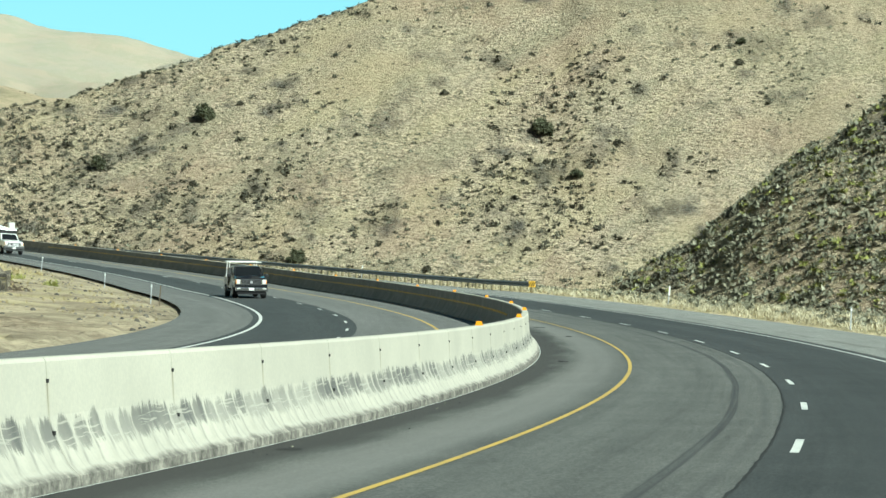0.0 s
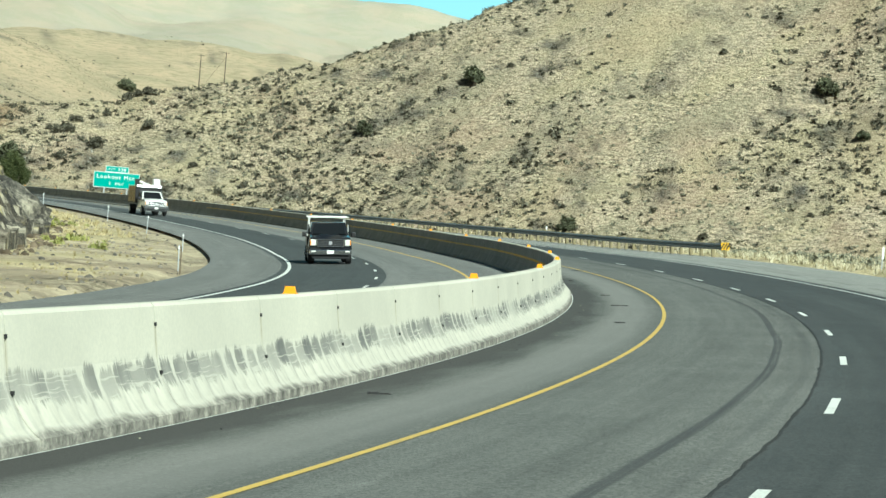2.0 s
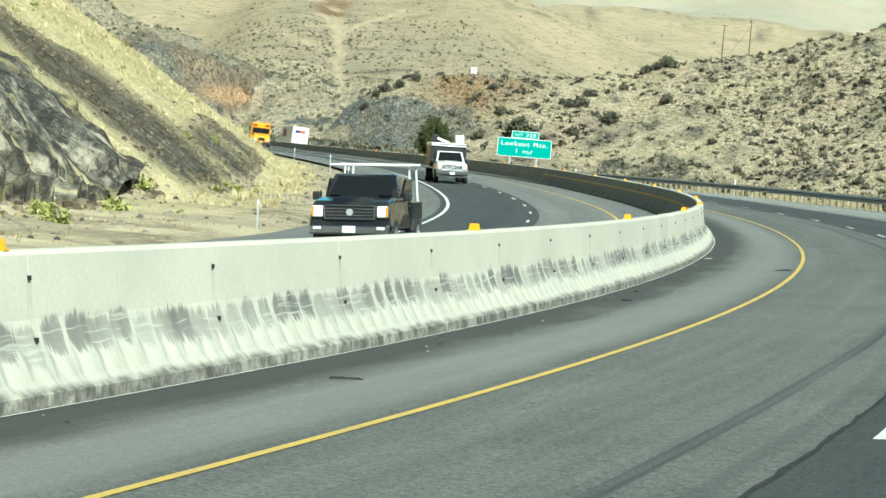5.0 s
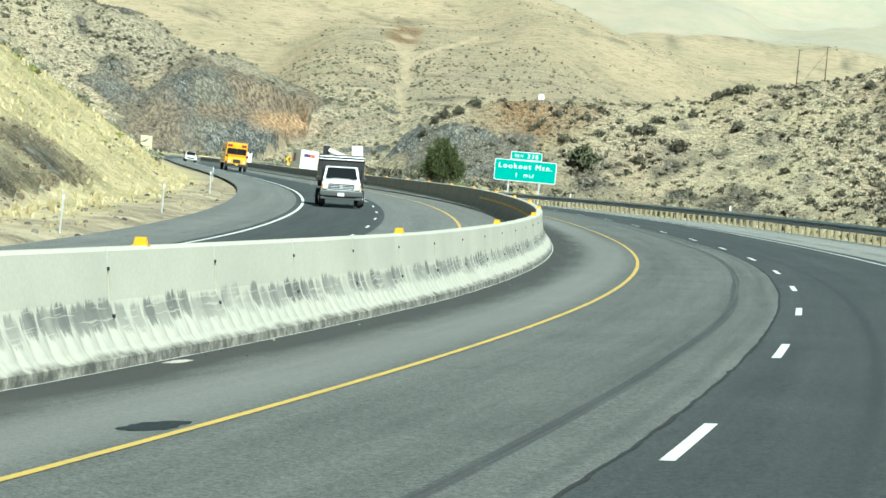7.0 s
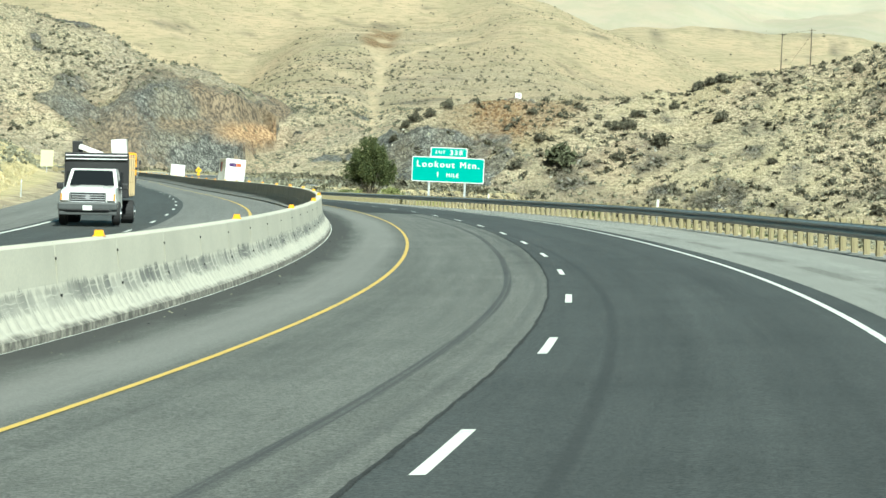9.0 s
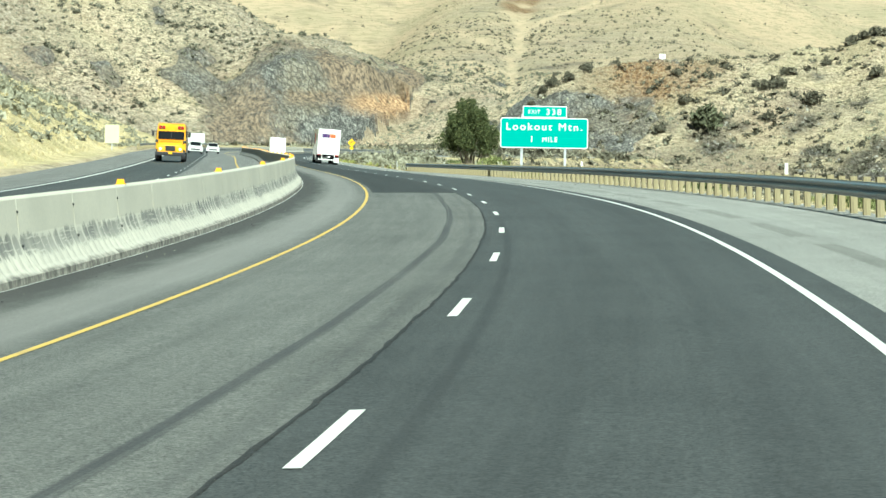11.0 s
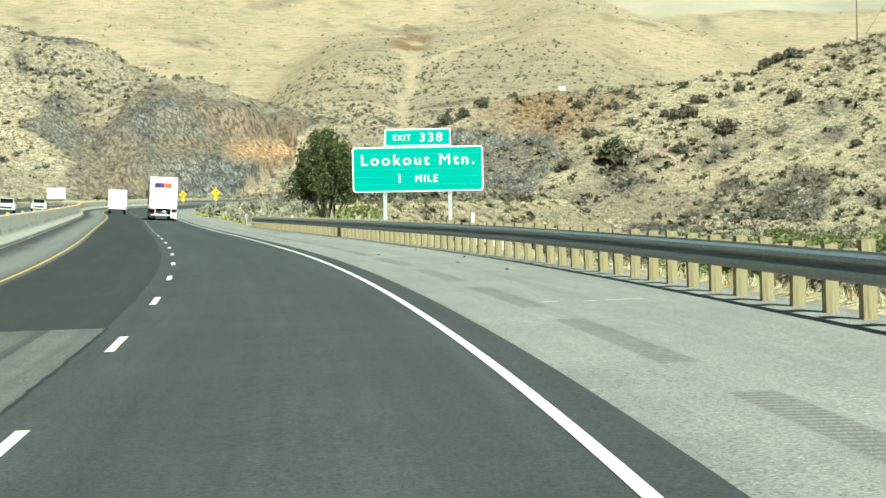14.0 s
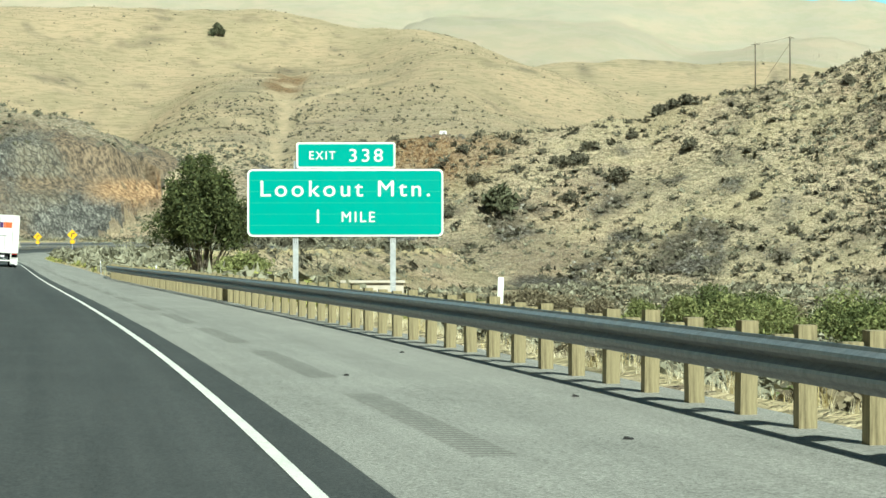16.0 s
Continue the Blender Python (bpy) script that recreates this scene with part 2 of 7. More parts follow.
    left = np.minimum(left, top + np.interp(s, [420, 560, 720], [.08, .05, 0]) * up) + np.clip(up / 2.5, 0, 1) * (fbm(x, y, 5, 3, 91) * (1.0 + 3.0 * out))
    left = left + .35 * fbm(x, y, 2.6, 2, 95) * np.clip((-d - 21) / 4, 0, 1)
    keep = np.interp(s, [-200, 150, 185, 205, 360, 400, 470, 520, 1000], [17, 17, 13, 9.6, 9.6, 13, 17, 21, 12])
    over = np.clip(d - keep, 0, None)
    right = .30 * fbm(x, y, 4, 3, 97) * np.clip((d - 9) / 2, 0, 1) + np.where(s < 200, .35 * np.clip((d - 9) / 4, 0, 1), 0) - .5 * over
    cor = edge + np.where(d < 0, left, right)
    inside = (d > -21.2) & (d < 8.9)
    cor = np.where(inside, edge - .18, cor)
    z = np.where(near > 0, np.where(d > keep, np.maximum(cor, land), cor), land)
    z = np.where((near > 0) & (d < -60), np.maximum(cor, np.where(y > 640, land, cor)), z)
    rock = np.where((near > 0) & (d > -75) & (d < keep + 8), 0, rock)
    lrock = (near > 0) & (d < -foot + .8) & (d > -90)
    sk = s + .35 * (d + 30) + 5 * fbm(x, y, 7, 3, 13)
    talus = np.interp(sk, [195, 198, 205, 207, 213, 216, 227, 231], [0, .55, .55, .05, .05, .9, .9, 0]) * np.clip((d + foot + 14) / 3 + 3 * fbm(x, y, 10, 2, 15), 0, 1)
    talus = np.maximum(talus, np.interp(s + 6 * fbm(x, y, 8, 3, 13), [226, 233, 258, 266], [0, .9, .9, 0]) * np.clip((30.5 + d) / 1.0, 0, 1) * np.clip((-25.9 - d) / .6, 0, 1) * np.clip(.7 + 2.5 * fbm(x, y, 5, 3, 12), 0, 1))
    chute = np.interp(sk, [189.5, 190.5, 192.5, 193.5], [0, .9, .9, 0]) * np.clip((d + foot + 5) / 3, 0, 1)
    rock = np.where(lrock, np.maximum(np.clip(out * 1.4 - .1 + fbm(x, y, 6, 2, 14), 0, 1) * (out > .05) * (1 - chute), talus), rock)
    straw = np.where((near > 0) & (d < -foot + 2) & (d > -120) & (s > 190), 1 - rock, 0)
    straw = np.maximum(straw, np.where((near > 0) & (d > 9) & (d < keep + np.interp(s, [340, 380], [14, 2])), .8, 0))
    straw = np.where((near > 0) & (d < -60) & (land > cor + .3), 0, straw)
    weeds = np.clip(-.1 + 4.5 * fbm(s * .4, d, 3.5, 3, 17) + np.clip((-d - foot + 5) / 5, 0, .5), 0, .85)
    straw = np.maximum(straw, np.where((near > 0) & (d < -22.5) & (d > -foot - 1) & (s < 300), weeds, 0))
    gravel = np.where((near > 0) & (d > -foot - 1) & (d < -19), 1.0, 0) * np.clip(.8 + 1.5 * fbm(x, y, 5, 2, 16), 0, 1) * (1 - .8 * straw)
    green = np.where((near > 0) & (d > keep + 6) & (z < -3), np.clip(.5 + 2 * fbm(x, y, 20, 2, 18), 0, 1), 0)
    return z, rock, straw, gravel, green, np.clip(scar, 0, 1), rust, np.clip(brown, 0, 1)


# ---- materials ----
def material(name, rough=0.8, metal=0.0):
    m = bpy.data.materials.new(name)
    m.use_nodes = True
    n = m.node_tree.nodes["Principled BSDF"]
    n.inputs["Roughness"].default_value, n.inputs["Metallic"].default_value = rough, metal
    return m, m.node_tree, n


class Net:
    """Short hand for node trees."""

    def __init__(self, tree):
        self.t = tree

    def node(self, kind, **inputs):
        n = self.t.nodes.new(kind)
        for k, v in inputs.items():
            self.put(n.inputs[k.replace("_", " ")], v)
        return n

    def put(self, socket, v):
        if isinstance(v, bpy.types.NodeSocket):
            self.t.links.new(v, socket)
        else:
            socket.default_value = v

    def coords(self, kind="Object"):
        return self.t.nodes.new("ShaderNodeTexCoord").outputs[kind]

    def scaled(self, v, scale):
        n = self.t.nodes.new("ShaderNodeMapping")
        self.t.links.new(v, n.inputs[0])
        n.inputs["Scale"].default_value = scale
        return n.outputs[0]

    def noise(self, v, scale, detail=4.0, rough=0.55):
        return self.node("ShaderNodeTexNoise", Vector=v, Scale=scale, Detail=detail, Roughness=rough).outputs[0]

    def ramp(self, f, *stops):
        n = self.t.nodes.new("ShaderNodeValToRGB")
        el = n.color_ramp.elements
        while len(el) < len(stops):
            el.new(0.5)
        for e, (p, c) in zip(el, stops):
            e.position, e.color = p, (*c, 1) if not isinstance(c, (int, float)) else (c, c, c, 1)
        self.t.links.new(f, n.inputs[0])
        return n.outputs[0]

    def mix(self, f, a, b, how="MIX"):
        n = self.t.nodes.new("ShaderNodeMix")
        n.data_type, n.blend_type = "RGBA", how
        for sock, v in ((n.inputs[0], f), (n.inputs[6], a), (n.inputs[7], b)):
            if isinstance(v, tuple) and len(v) == 3:
                v = (*v, 1)
            self.put(sock, v)
        return n.outputs[2]

    def math(self, op, a, b=0.0, clamp=False):
        n = self.t.nodes.new("ShaderNodeMath")
        n.operation, n.use_clamp = op, clamp
        self.put(n.inputs[0], a)
        self.put(n.inputs[1], b)
        return n.outputs[0]

    def attr(self, name):
        n = self.t.nodes.new("ShaderNodeAttribute")
        n.attribute_name = name
        return n

    def bump(self, height, strength=0.3, distance=0.05):
        return self.node("ShaderNodeBump", Height=height, Strength=strength, Distance=distance).outputs[0]


def plain(name, colour, rough=0.6, metal=0.0, vary=0.12, size=8.0, bump=0.0):
    """A surface of one colour with light wear at two scales."""
    m, t, p = material(name, rough, metal)
    n = Net(t)
    v = n.coords()
    a, b = n.noise(v, size), n.noise(v, size * 9)
    f = n.math("ADD", n.math("MULTIPLY", a, .65), n.math("MULTIPLY", b, .35))
    lo, hi = tuple(c * (1 - vary) for c in colour), tuple(min(1, c * (1 + vary)) for c in colour)
    t.links.new(n.ramp(f, (.3, lo), (.7, hi)), p.inputs["Base Color"])
    if rough > .15:
        t.links.new(n.ramp(b, (.3, rough * .85), (.7, min(1, rough * 1.15))), p.inputs["Roughness"])
    if bump:
        t.links.new(n.bump(b, bump, .01), p.inputs["Normal"])
    return m


def rock_nodes(n, v, k=1.0, brown=.4, lean=(-.78, -.62)):
    """Colour and height of grey layered rock with steep, leaning ribs."""
    sep = n.node("ShaderNodeSeparateXYZ", Vector=v)
    x, y, z = sep.outputs
    u = n.math("ADD", n.math("ADD", n.math("MULTIPLY", x, lean[0]), n.math("MULTIPLY", y, lean[1])), n.math("MULTIPLY", z, -.35))
    w = n.math("ADD", n.math("MULTIPLY", x, -lean[1]), n.math("MULTIPLY", y, lean[0]))
    rv = n.node("ShaderNodeCombineXYZ", X=n.math("MULTIPLY", u, .9 * k), Y=n.math("MULTIPLY", w, .5 * k), Z=n.math("MULTIPLY", z, .32 * k)).outputs[0]
    ribs, lumps, grit = n.noise(rv, 1.0, 7, .68), n.noise(v, .16 * k, 6, .7), n.noise(v, 1.7 * k, 5, .75)
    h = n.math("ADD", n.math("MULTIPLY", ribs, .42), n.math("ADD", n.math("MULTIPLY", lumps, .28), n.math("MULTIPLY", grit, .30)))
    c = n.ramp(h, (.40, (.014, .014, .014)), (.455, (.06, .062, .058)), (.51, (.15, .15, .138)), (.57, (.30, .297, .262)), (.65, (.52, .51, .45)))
    c = n.mix(n.ramp(n.noise(v, .045, 5), (.46, 0.0), (.58, brown)), c, (.25, .205, .13))
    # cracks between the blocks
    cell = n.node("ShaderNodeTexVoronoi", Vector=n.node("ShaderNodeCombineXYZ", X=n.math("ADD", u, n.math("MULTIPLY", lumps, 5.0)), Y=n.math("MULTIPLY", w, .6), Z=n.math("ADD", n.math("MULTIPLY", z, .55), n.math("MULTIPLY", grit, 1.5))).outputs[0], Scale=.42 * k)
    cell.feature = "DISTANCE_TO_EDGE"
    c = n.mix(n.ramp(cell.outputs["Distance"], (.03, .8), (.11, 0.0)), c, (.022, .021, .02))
    return c, h


def land_material():
    m, t, p = material("land", .95)
    n = Net(t)
    v = n.coords()
    p.inputs["Specular IOR Level"].default_value = .1
    big, mid, fine = n.noise(v, .011, 5), n.noise(v, .06, 6, .65), n.noise(v, .85, 5, .7)
    near_fine = n.noise(v, 6.0, 4, .7)
    # terracettes: narrow broken ledges that follow the contour, pale on top
    bent = n.node("ShaderNodeVectorMath", Vector=v)
    wob = n.node("ShaderNodeTexNoise", Vector=v, Scale=.11, Detail=3.0)
    bent.operation = "MULTIPLY_ADD"
    n.put(bent.inputs[0], wob.outputs["Color"])
    bent.inputs[1].default_value = (0, 0, 3.0)
    n.put(bent.inputs[2], v)
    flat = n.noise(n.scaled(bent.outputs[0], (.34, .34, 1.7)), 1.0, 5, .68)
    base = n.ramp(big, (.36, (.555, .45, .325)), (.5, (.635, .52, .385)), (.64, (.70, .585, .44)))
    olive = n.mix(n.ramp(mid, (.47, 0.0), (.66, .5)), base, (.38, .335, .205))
    # small shadows under the ledges, put into the turf colour
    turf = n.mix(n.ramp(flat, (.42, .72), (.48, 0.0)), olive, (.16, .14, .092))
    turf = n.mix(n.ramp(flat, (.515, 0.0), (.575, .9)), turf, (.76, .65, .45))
    speck = n.mix(n.math("MULTIPLY", n.ramp(fine, (.53, 0.0), (.60, 1.0)), n.ramp(mid, (.35, .55), (.6, 1.0))), turf, (.115, .112, .07))
    glint = n.noise(v, 2.1, 4, .75)
    speck = n.mix(n.ramp(glint, (.545, 0.0), (.60, .8)), speck, (.80, .70, .50))
    speck = n.mix(n.ramp(glint, (.40, .8), (.46, 0.0)), speck, (.09, .082, .05))
    rosy = n.mix(n.ramp(n.noise(v, .028, 5, .6), (.47, 0.0), (.60, .42)), speck, (.47, .34, .235))
    rosy = n.mix(n.ramp(n.noise(v, .017, 5, .6), (.50, 0.0), (.62, .3)), rosy, (.52, .465, .31))
    # greener and yellower stripes that run aslant down the slope
    sx = n.node("ShaderNodeSeparateXYZ", Vector=v).outputs
    aslant = n.math("SUBTRACT", n.math("MULTIPLY", sx[0], .75), n.math("MULTIPLY", sx[1], .66))
    across = n.math("ADD", n.math("MULTIPLY", sx[0], .66), n.math("MULTIPLY", sx[1], .75))
    stripe = n.noise(n.node("ShaderNodeCombineXYZ", X=n.math("MULTIPLY", aslant, .045), Y=n.math("MULTIPLY", across, .012)).outputs[0], 1.0, 5, .62)
    rosy = n.mix(n.ramp(stripe, (.52, 0.0), (.60, .3)), rosy, (.60, .52, .31))
    rosy = n.mix(n.ramp(stripe, (.38, .4), (.45, 0.0)), rosy, (.36, .33, .225))
    earth = n.attr("zone_earth")
    es = n.node("ShaderNodeSeparateColor", Color=earth.outputs[0])
    bare = n.mix(n.ramp(n.noise(v, .02, 6, .65), (.4, 0.0), (.62, 1.0)), (.60, .475, .32), (.49, .41, .27))
    bare = n.mix(n.ramp(n.noise(n.scaled(v, (.11, .11, .9)), 1.0, 6, .72), (.48, 0.0), (.60, .6)), bare, (.31, .28, .17))
    speck = n.mix(n.math("MULTIPLY", es.outputs[1], .55), rosy, bare)
    zone = n.attr("zone")
    zs = n.node("ShaderNodeSeparateColor", Color=zone.outputs[0])
    rocks, rh = rock_nodes(n, v, 1.8)
    stony = n.ramp(n.noise(v, .7, 6, .72), (.40, (.10, .084, .064)), (.49, (.27, .235, .185)), (.58, (.48, .435, .36)))
    speck = n.mix(n.math("MULTIPLY", es.outputs[2], .8), speck, stony)
    rocks = n.mix(n.math("MULTIPLY", es.outputs[2], .75), rocks, n.mix(1.0, stony, (.72, .6, .48), "MULTIPLY"))
    c = n.mix(zs.outputs[0], speck, rocks)
    dry = n.mix(n.ramp(n.noise(v, .35, 5), (.4, 0.0), (.65, 1.0)), (.68, .575, .34), (.50, .425, .255))
    dry = n.mix(n.ramp(near_fine, (.36, .6), (.54, 0.0)), dry, (.30, .25, .12))
    dry = n.mix(n.ramp(n.noise(v, .12, 4), (.50, 0.0), (.62, .55)), dry, (.33, .30, .15))
    c = n.mix(zs.outputs[1], c, dry)
    grav = n.mix(n.ramp(n.noise(v, .3, 6, .6), (.38, 0.0), (.58, 1.0)), (.27, .222, .16), (.48, .41, .28))
    grav = n.mix(n.ramp(near_fine, (.35, .6), (.46, 0.0)), grav, (.17, .14, .10))
    grav = n.mix(n.ramp(n.noise(v, .16, 6, .7), (.52, 0.0), (.62, .55)), grav, (.24, .195, .135))
    c = n.mix(zs.outputs[2], c, grav)
    extra = n.attr("zone_more")
    xs = n.node("ShaderNodeSeparateColor", Color=extra.outputs[0])
    c = n.mix(n.math("MULTIPLY", xs.outputs[0], .45), c, (.24, .235, .11))
    clods = n.ramp(n.noise(v, .9, 6, .72), (.38, (.09, .05, .027)), (.48, (.24, .145, .075)), (.58, (.42, .29, .165)))
    c = n.mix(n.math("MULTIPLY", es.outputs[0], n.ramp(fine, (.35, .6), (.55, 1.0))), c, clods)
    c = n.mix(n.math("MULTIPLY", xs.outputs[1], n.ramp(n.noise(v, .22, 5, .7), (.36, .25), (.5, .95))), c, (.70, .57, .385))
    # distance haze over the far hills, painted into the land colour
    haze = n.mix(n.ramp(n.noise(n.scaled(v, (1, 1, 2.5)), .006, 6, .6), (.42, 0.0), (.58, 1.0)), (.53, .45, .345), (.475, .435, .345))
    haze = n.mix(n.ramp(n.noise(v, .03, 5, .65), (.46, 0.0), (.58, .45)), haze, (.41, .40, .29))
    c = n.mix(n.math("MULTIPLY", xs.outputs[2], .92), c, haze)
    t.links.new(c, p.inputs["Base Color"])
    h = n.math("ADD", n.math("MULTIPLY", flat, 1.4), n.math("ADD", n.math("ADD", n.math("MULTIPLY", fine, 1.6), n.math("MULTIPLY", glint, .9)), n.math("MULTIPLY", n.math("MULTIPLY", rh, zs.outputs[0]), 3.0)))
    h = n.math("MULTIPLY", h, n.math("SUBTRACT", 1.0, n.math("ADD", n.math("MULTIPLY", zs.outputs[2], .85), n.math("MULTIPLY", zs.outputs[1], .6), True)))
    t.links.new(n.bump(h, 1.0, .9), p.inputs["Normal"])
    return m


def cliff_material(name, tone, k=1.0, brown=.4, lean=(-.78, -.62), veins=0.0):
    """Bare broken rock, close to."""
    m, t, p = material(name, .9)
    n = Net(t)
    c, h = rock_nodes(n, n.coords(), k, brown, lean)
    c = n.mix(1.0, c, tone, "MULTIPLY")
    if veins:
        # pale and mossy streaks along the layers
        q = n.node("ShaderNodeSeparateXYZ", Vector=n.coords()).outputs
        u = n.math("ADD", n.math("MULTIPLY", q[0], lean[0]), n.math("MULTIPLY", q[1], lean[1]))
        vv = n.node("ShaderNodeCombineXYZ", X=n.math("MULTIPLY", u, 1.3), Y=n.math("MULTIPLY", q[2], .35)).outputs[0]
        c = n.mix(n.math("MULTIPLY", n.ramp(n.noise(vv, 1.0, 6, .7), (.53, 0.0), (.60, 1.0)), veins), c, (.47, .43, .33))
        c = n.mix(n.math("MULTIPLY", n.ramp(n.noise(vv, .6, 5, .7), (.55, 0.0), (.62, 1.0)), veins), c, (.40, .34, .14))
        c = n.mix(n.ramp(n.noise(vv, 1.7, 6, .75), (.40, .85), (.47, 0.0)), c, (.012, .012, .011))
    earth = n.attr("zone_earth")
    clods = n.ramp(n.noise(n.coords(), .9, 6, .72), (.38, (.09, .05, .027)), (.48, (.24, .145, .075)), (.58, (.42, .29, .165)))
    es = n.node("ShaderNodeSeparateColor", Color=earth.outputs[0])
    stony = n.ramp(n.noise(n.scaled(n.coords(), (1, 1, .25)), .8, 6, .72), (.40, (.03, .023, .017)), (.48, (.115, .085, .056)), (.60, (.27, .205, .135)))
    c = n.mix(n.math("MULTIPLY", es.outputs[2], .85), c, stony)
    c = n.mix(es.outputs[0], c, clods)
    t.links.new(c, p.inputs["Base Color"])
    t.links.new(n.bump(h, .8, .5), p.inputs["Normal"])
    return m


LAND = land_material()


def mesh_of(name, verts, faces, mat=None, smooth=False):
    me = bpy.data.meshes.new(name)
    me.from_pydata([tuple(v) for v in verts] if not isinstance(verts, np.ndarray) else verts.tolist(), [], faces if isinstance(faces, list) else faces.tolist())
    if mat:
        me.materials.append(mat)
    if smooth:
        me.polygons.foreach_set("use_smooth", np.ones(len(me.polygons), bool))
    me.update()
    return me


def build_ground():
    cx, cy = 20.0, -80.0
    ang = np.radians(np.concatenate([np.arange(-6, 62.01, .15), np.arange(66, 354, 6.0)]))
    rad = np.concatenate([np.arange(2, 62, 4.0), np.arange(62, 560, 2.2), np.arange(560, 1160, 2.5), np.arange(1160, 2000, 7.0), np.arange(2000, 4900, 34.0)])
    na, nr = len(ang), len(rad)
    A, R = np.meshgrid(ang, rad, indexing="ij")
    x, y = (cx - np.sin(A) * R).ravel(), (cy + np.cos(A) * R).ravel()
    z, rock, straw, gravel, green, scar, rust, brown = relief(x, y)
    i, j = np.meshgrid(np.arange(na), np.arange(nr - 1), indexing="ij")
    k = (i + 1) % na
    quads = np.stack([i * nr + j, i * nr + j + 1, k * nr + j + 1, k * nr + j], -1).reshape(-1, 4)
    me = bpy.data.meshes.new("ground")
    nv, nf = len(x), len(quads)
    me.vertices.add(nv)
    me.vertices.foreach_set("co", np.stack([x, y, z], -1).ravel())
    me.loops.add(nf * 4)
    me.loops.foreach_set("vertex_index", quads.ravel().astype(np.int32))
    me.polygons.add(nf)
    me.polygons.foreach_set("loop_start", np.arange(0, nf * 4, 4, dtype=np.int32))
    me.polygons.foreach_set("use_smooth", np.ones(nf, bool))
    me.update(calc_edges=True)
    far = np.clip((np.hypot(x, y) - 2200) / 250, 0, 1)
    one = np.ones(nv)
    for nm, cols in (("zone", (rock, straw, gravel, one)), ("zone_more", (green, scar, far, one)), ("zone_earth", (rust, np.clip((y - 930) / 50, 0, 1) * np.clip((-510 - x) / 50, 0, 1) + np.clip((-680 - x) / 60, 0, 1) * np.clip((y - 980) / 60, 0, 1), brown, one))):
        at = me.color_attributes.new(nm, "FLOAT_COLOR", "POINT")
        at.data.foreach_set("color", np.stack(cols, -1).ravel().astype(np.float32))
    me.materials.append(LAND)
    ob = new("ground", me)
    return tagged(ob, "dry straw-coloured hillsides and valley floor with bare rock", "ground", kind="structure")


build_ground()


def sky_backdrop():
    """Clear midday sky beyond the farthest hills."""
    m = bpy.data.materials.new("clear_sky")
    m.use_nodes = True
    tree = m.node_tree
    tree.nodes.clear()
    n = Net(tree)
    up = n.node("ShaderNodeSeparateXYZ", Vector=n.coords()).outputs[2]
    em = n.node("ShaderNodeEmission", Color=n.ramp(n.math("DIVIDE", up, 1800.0), (.1, (.36, .66, .74)), (.6, (.17, .50, .66))), Strength=1.0)
    out = tree.nodes.new("ShaderNodeOutputMaterial")
    tree.links.new(em.outputs[0], out.inputs[0])
    a = np.radians(np.linspace(-8, 70, 40))
    x, y = 20 - np.sin(a) * 4840, -80 + np.cos(a) * 4840
    v = np.concatenate([np.stack([x, y, 0 * x - 60], -1), np.stack([x, y, 0 * x + 1800], -1)])
    f = [[i, i + 1, 41 + i, 40 + i] for i in range(39)]
    tagged(new("backdrop_sky", mesh_of("backdrop_sky", v, f, m, True)), "clear pale blue sky beyond the far hills", "sky", kind="structure")


sky_backdrop()


# ---- road ----
def strip_mesh(name, s0, s1, ds, dlist, h, mat):
    """A sheet that follows the road between the offsets of dlist, with s and d kept as its UV map."""
    s = np.linspace(s0, s1, max(2, int(round((s1 - s0) / ds)) + 1))
    S, D = np.meshgrid(s, np.asarray(dlist, float), indexing="ij")
    v = road_xyz(S, D, h).reshape(-1, 3)
    n = len(dlist)
    i, j = np.meshgrid(np.arange(len(s) - 1), np.arange(n - 1), indexing="ij")
    q = np.stack([i * n + j, i * n + j + 1, (i + 1) * n + j + 1, (i + 1) * n + j], -1).reshape(-1, 4)
    me = mesh_of(name, v, q, mat, True)
    uv = me.uv_layers.new(name="road")
    flat = np.stack([S.ravel(), D.ravel()], -1)[q.ravel()]
    uv.data.foreach_set("uv", flat.ravel().astype(np.float32))
    return me


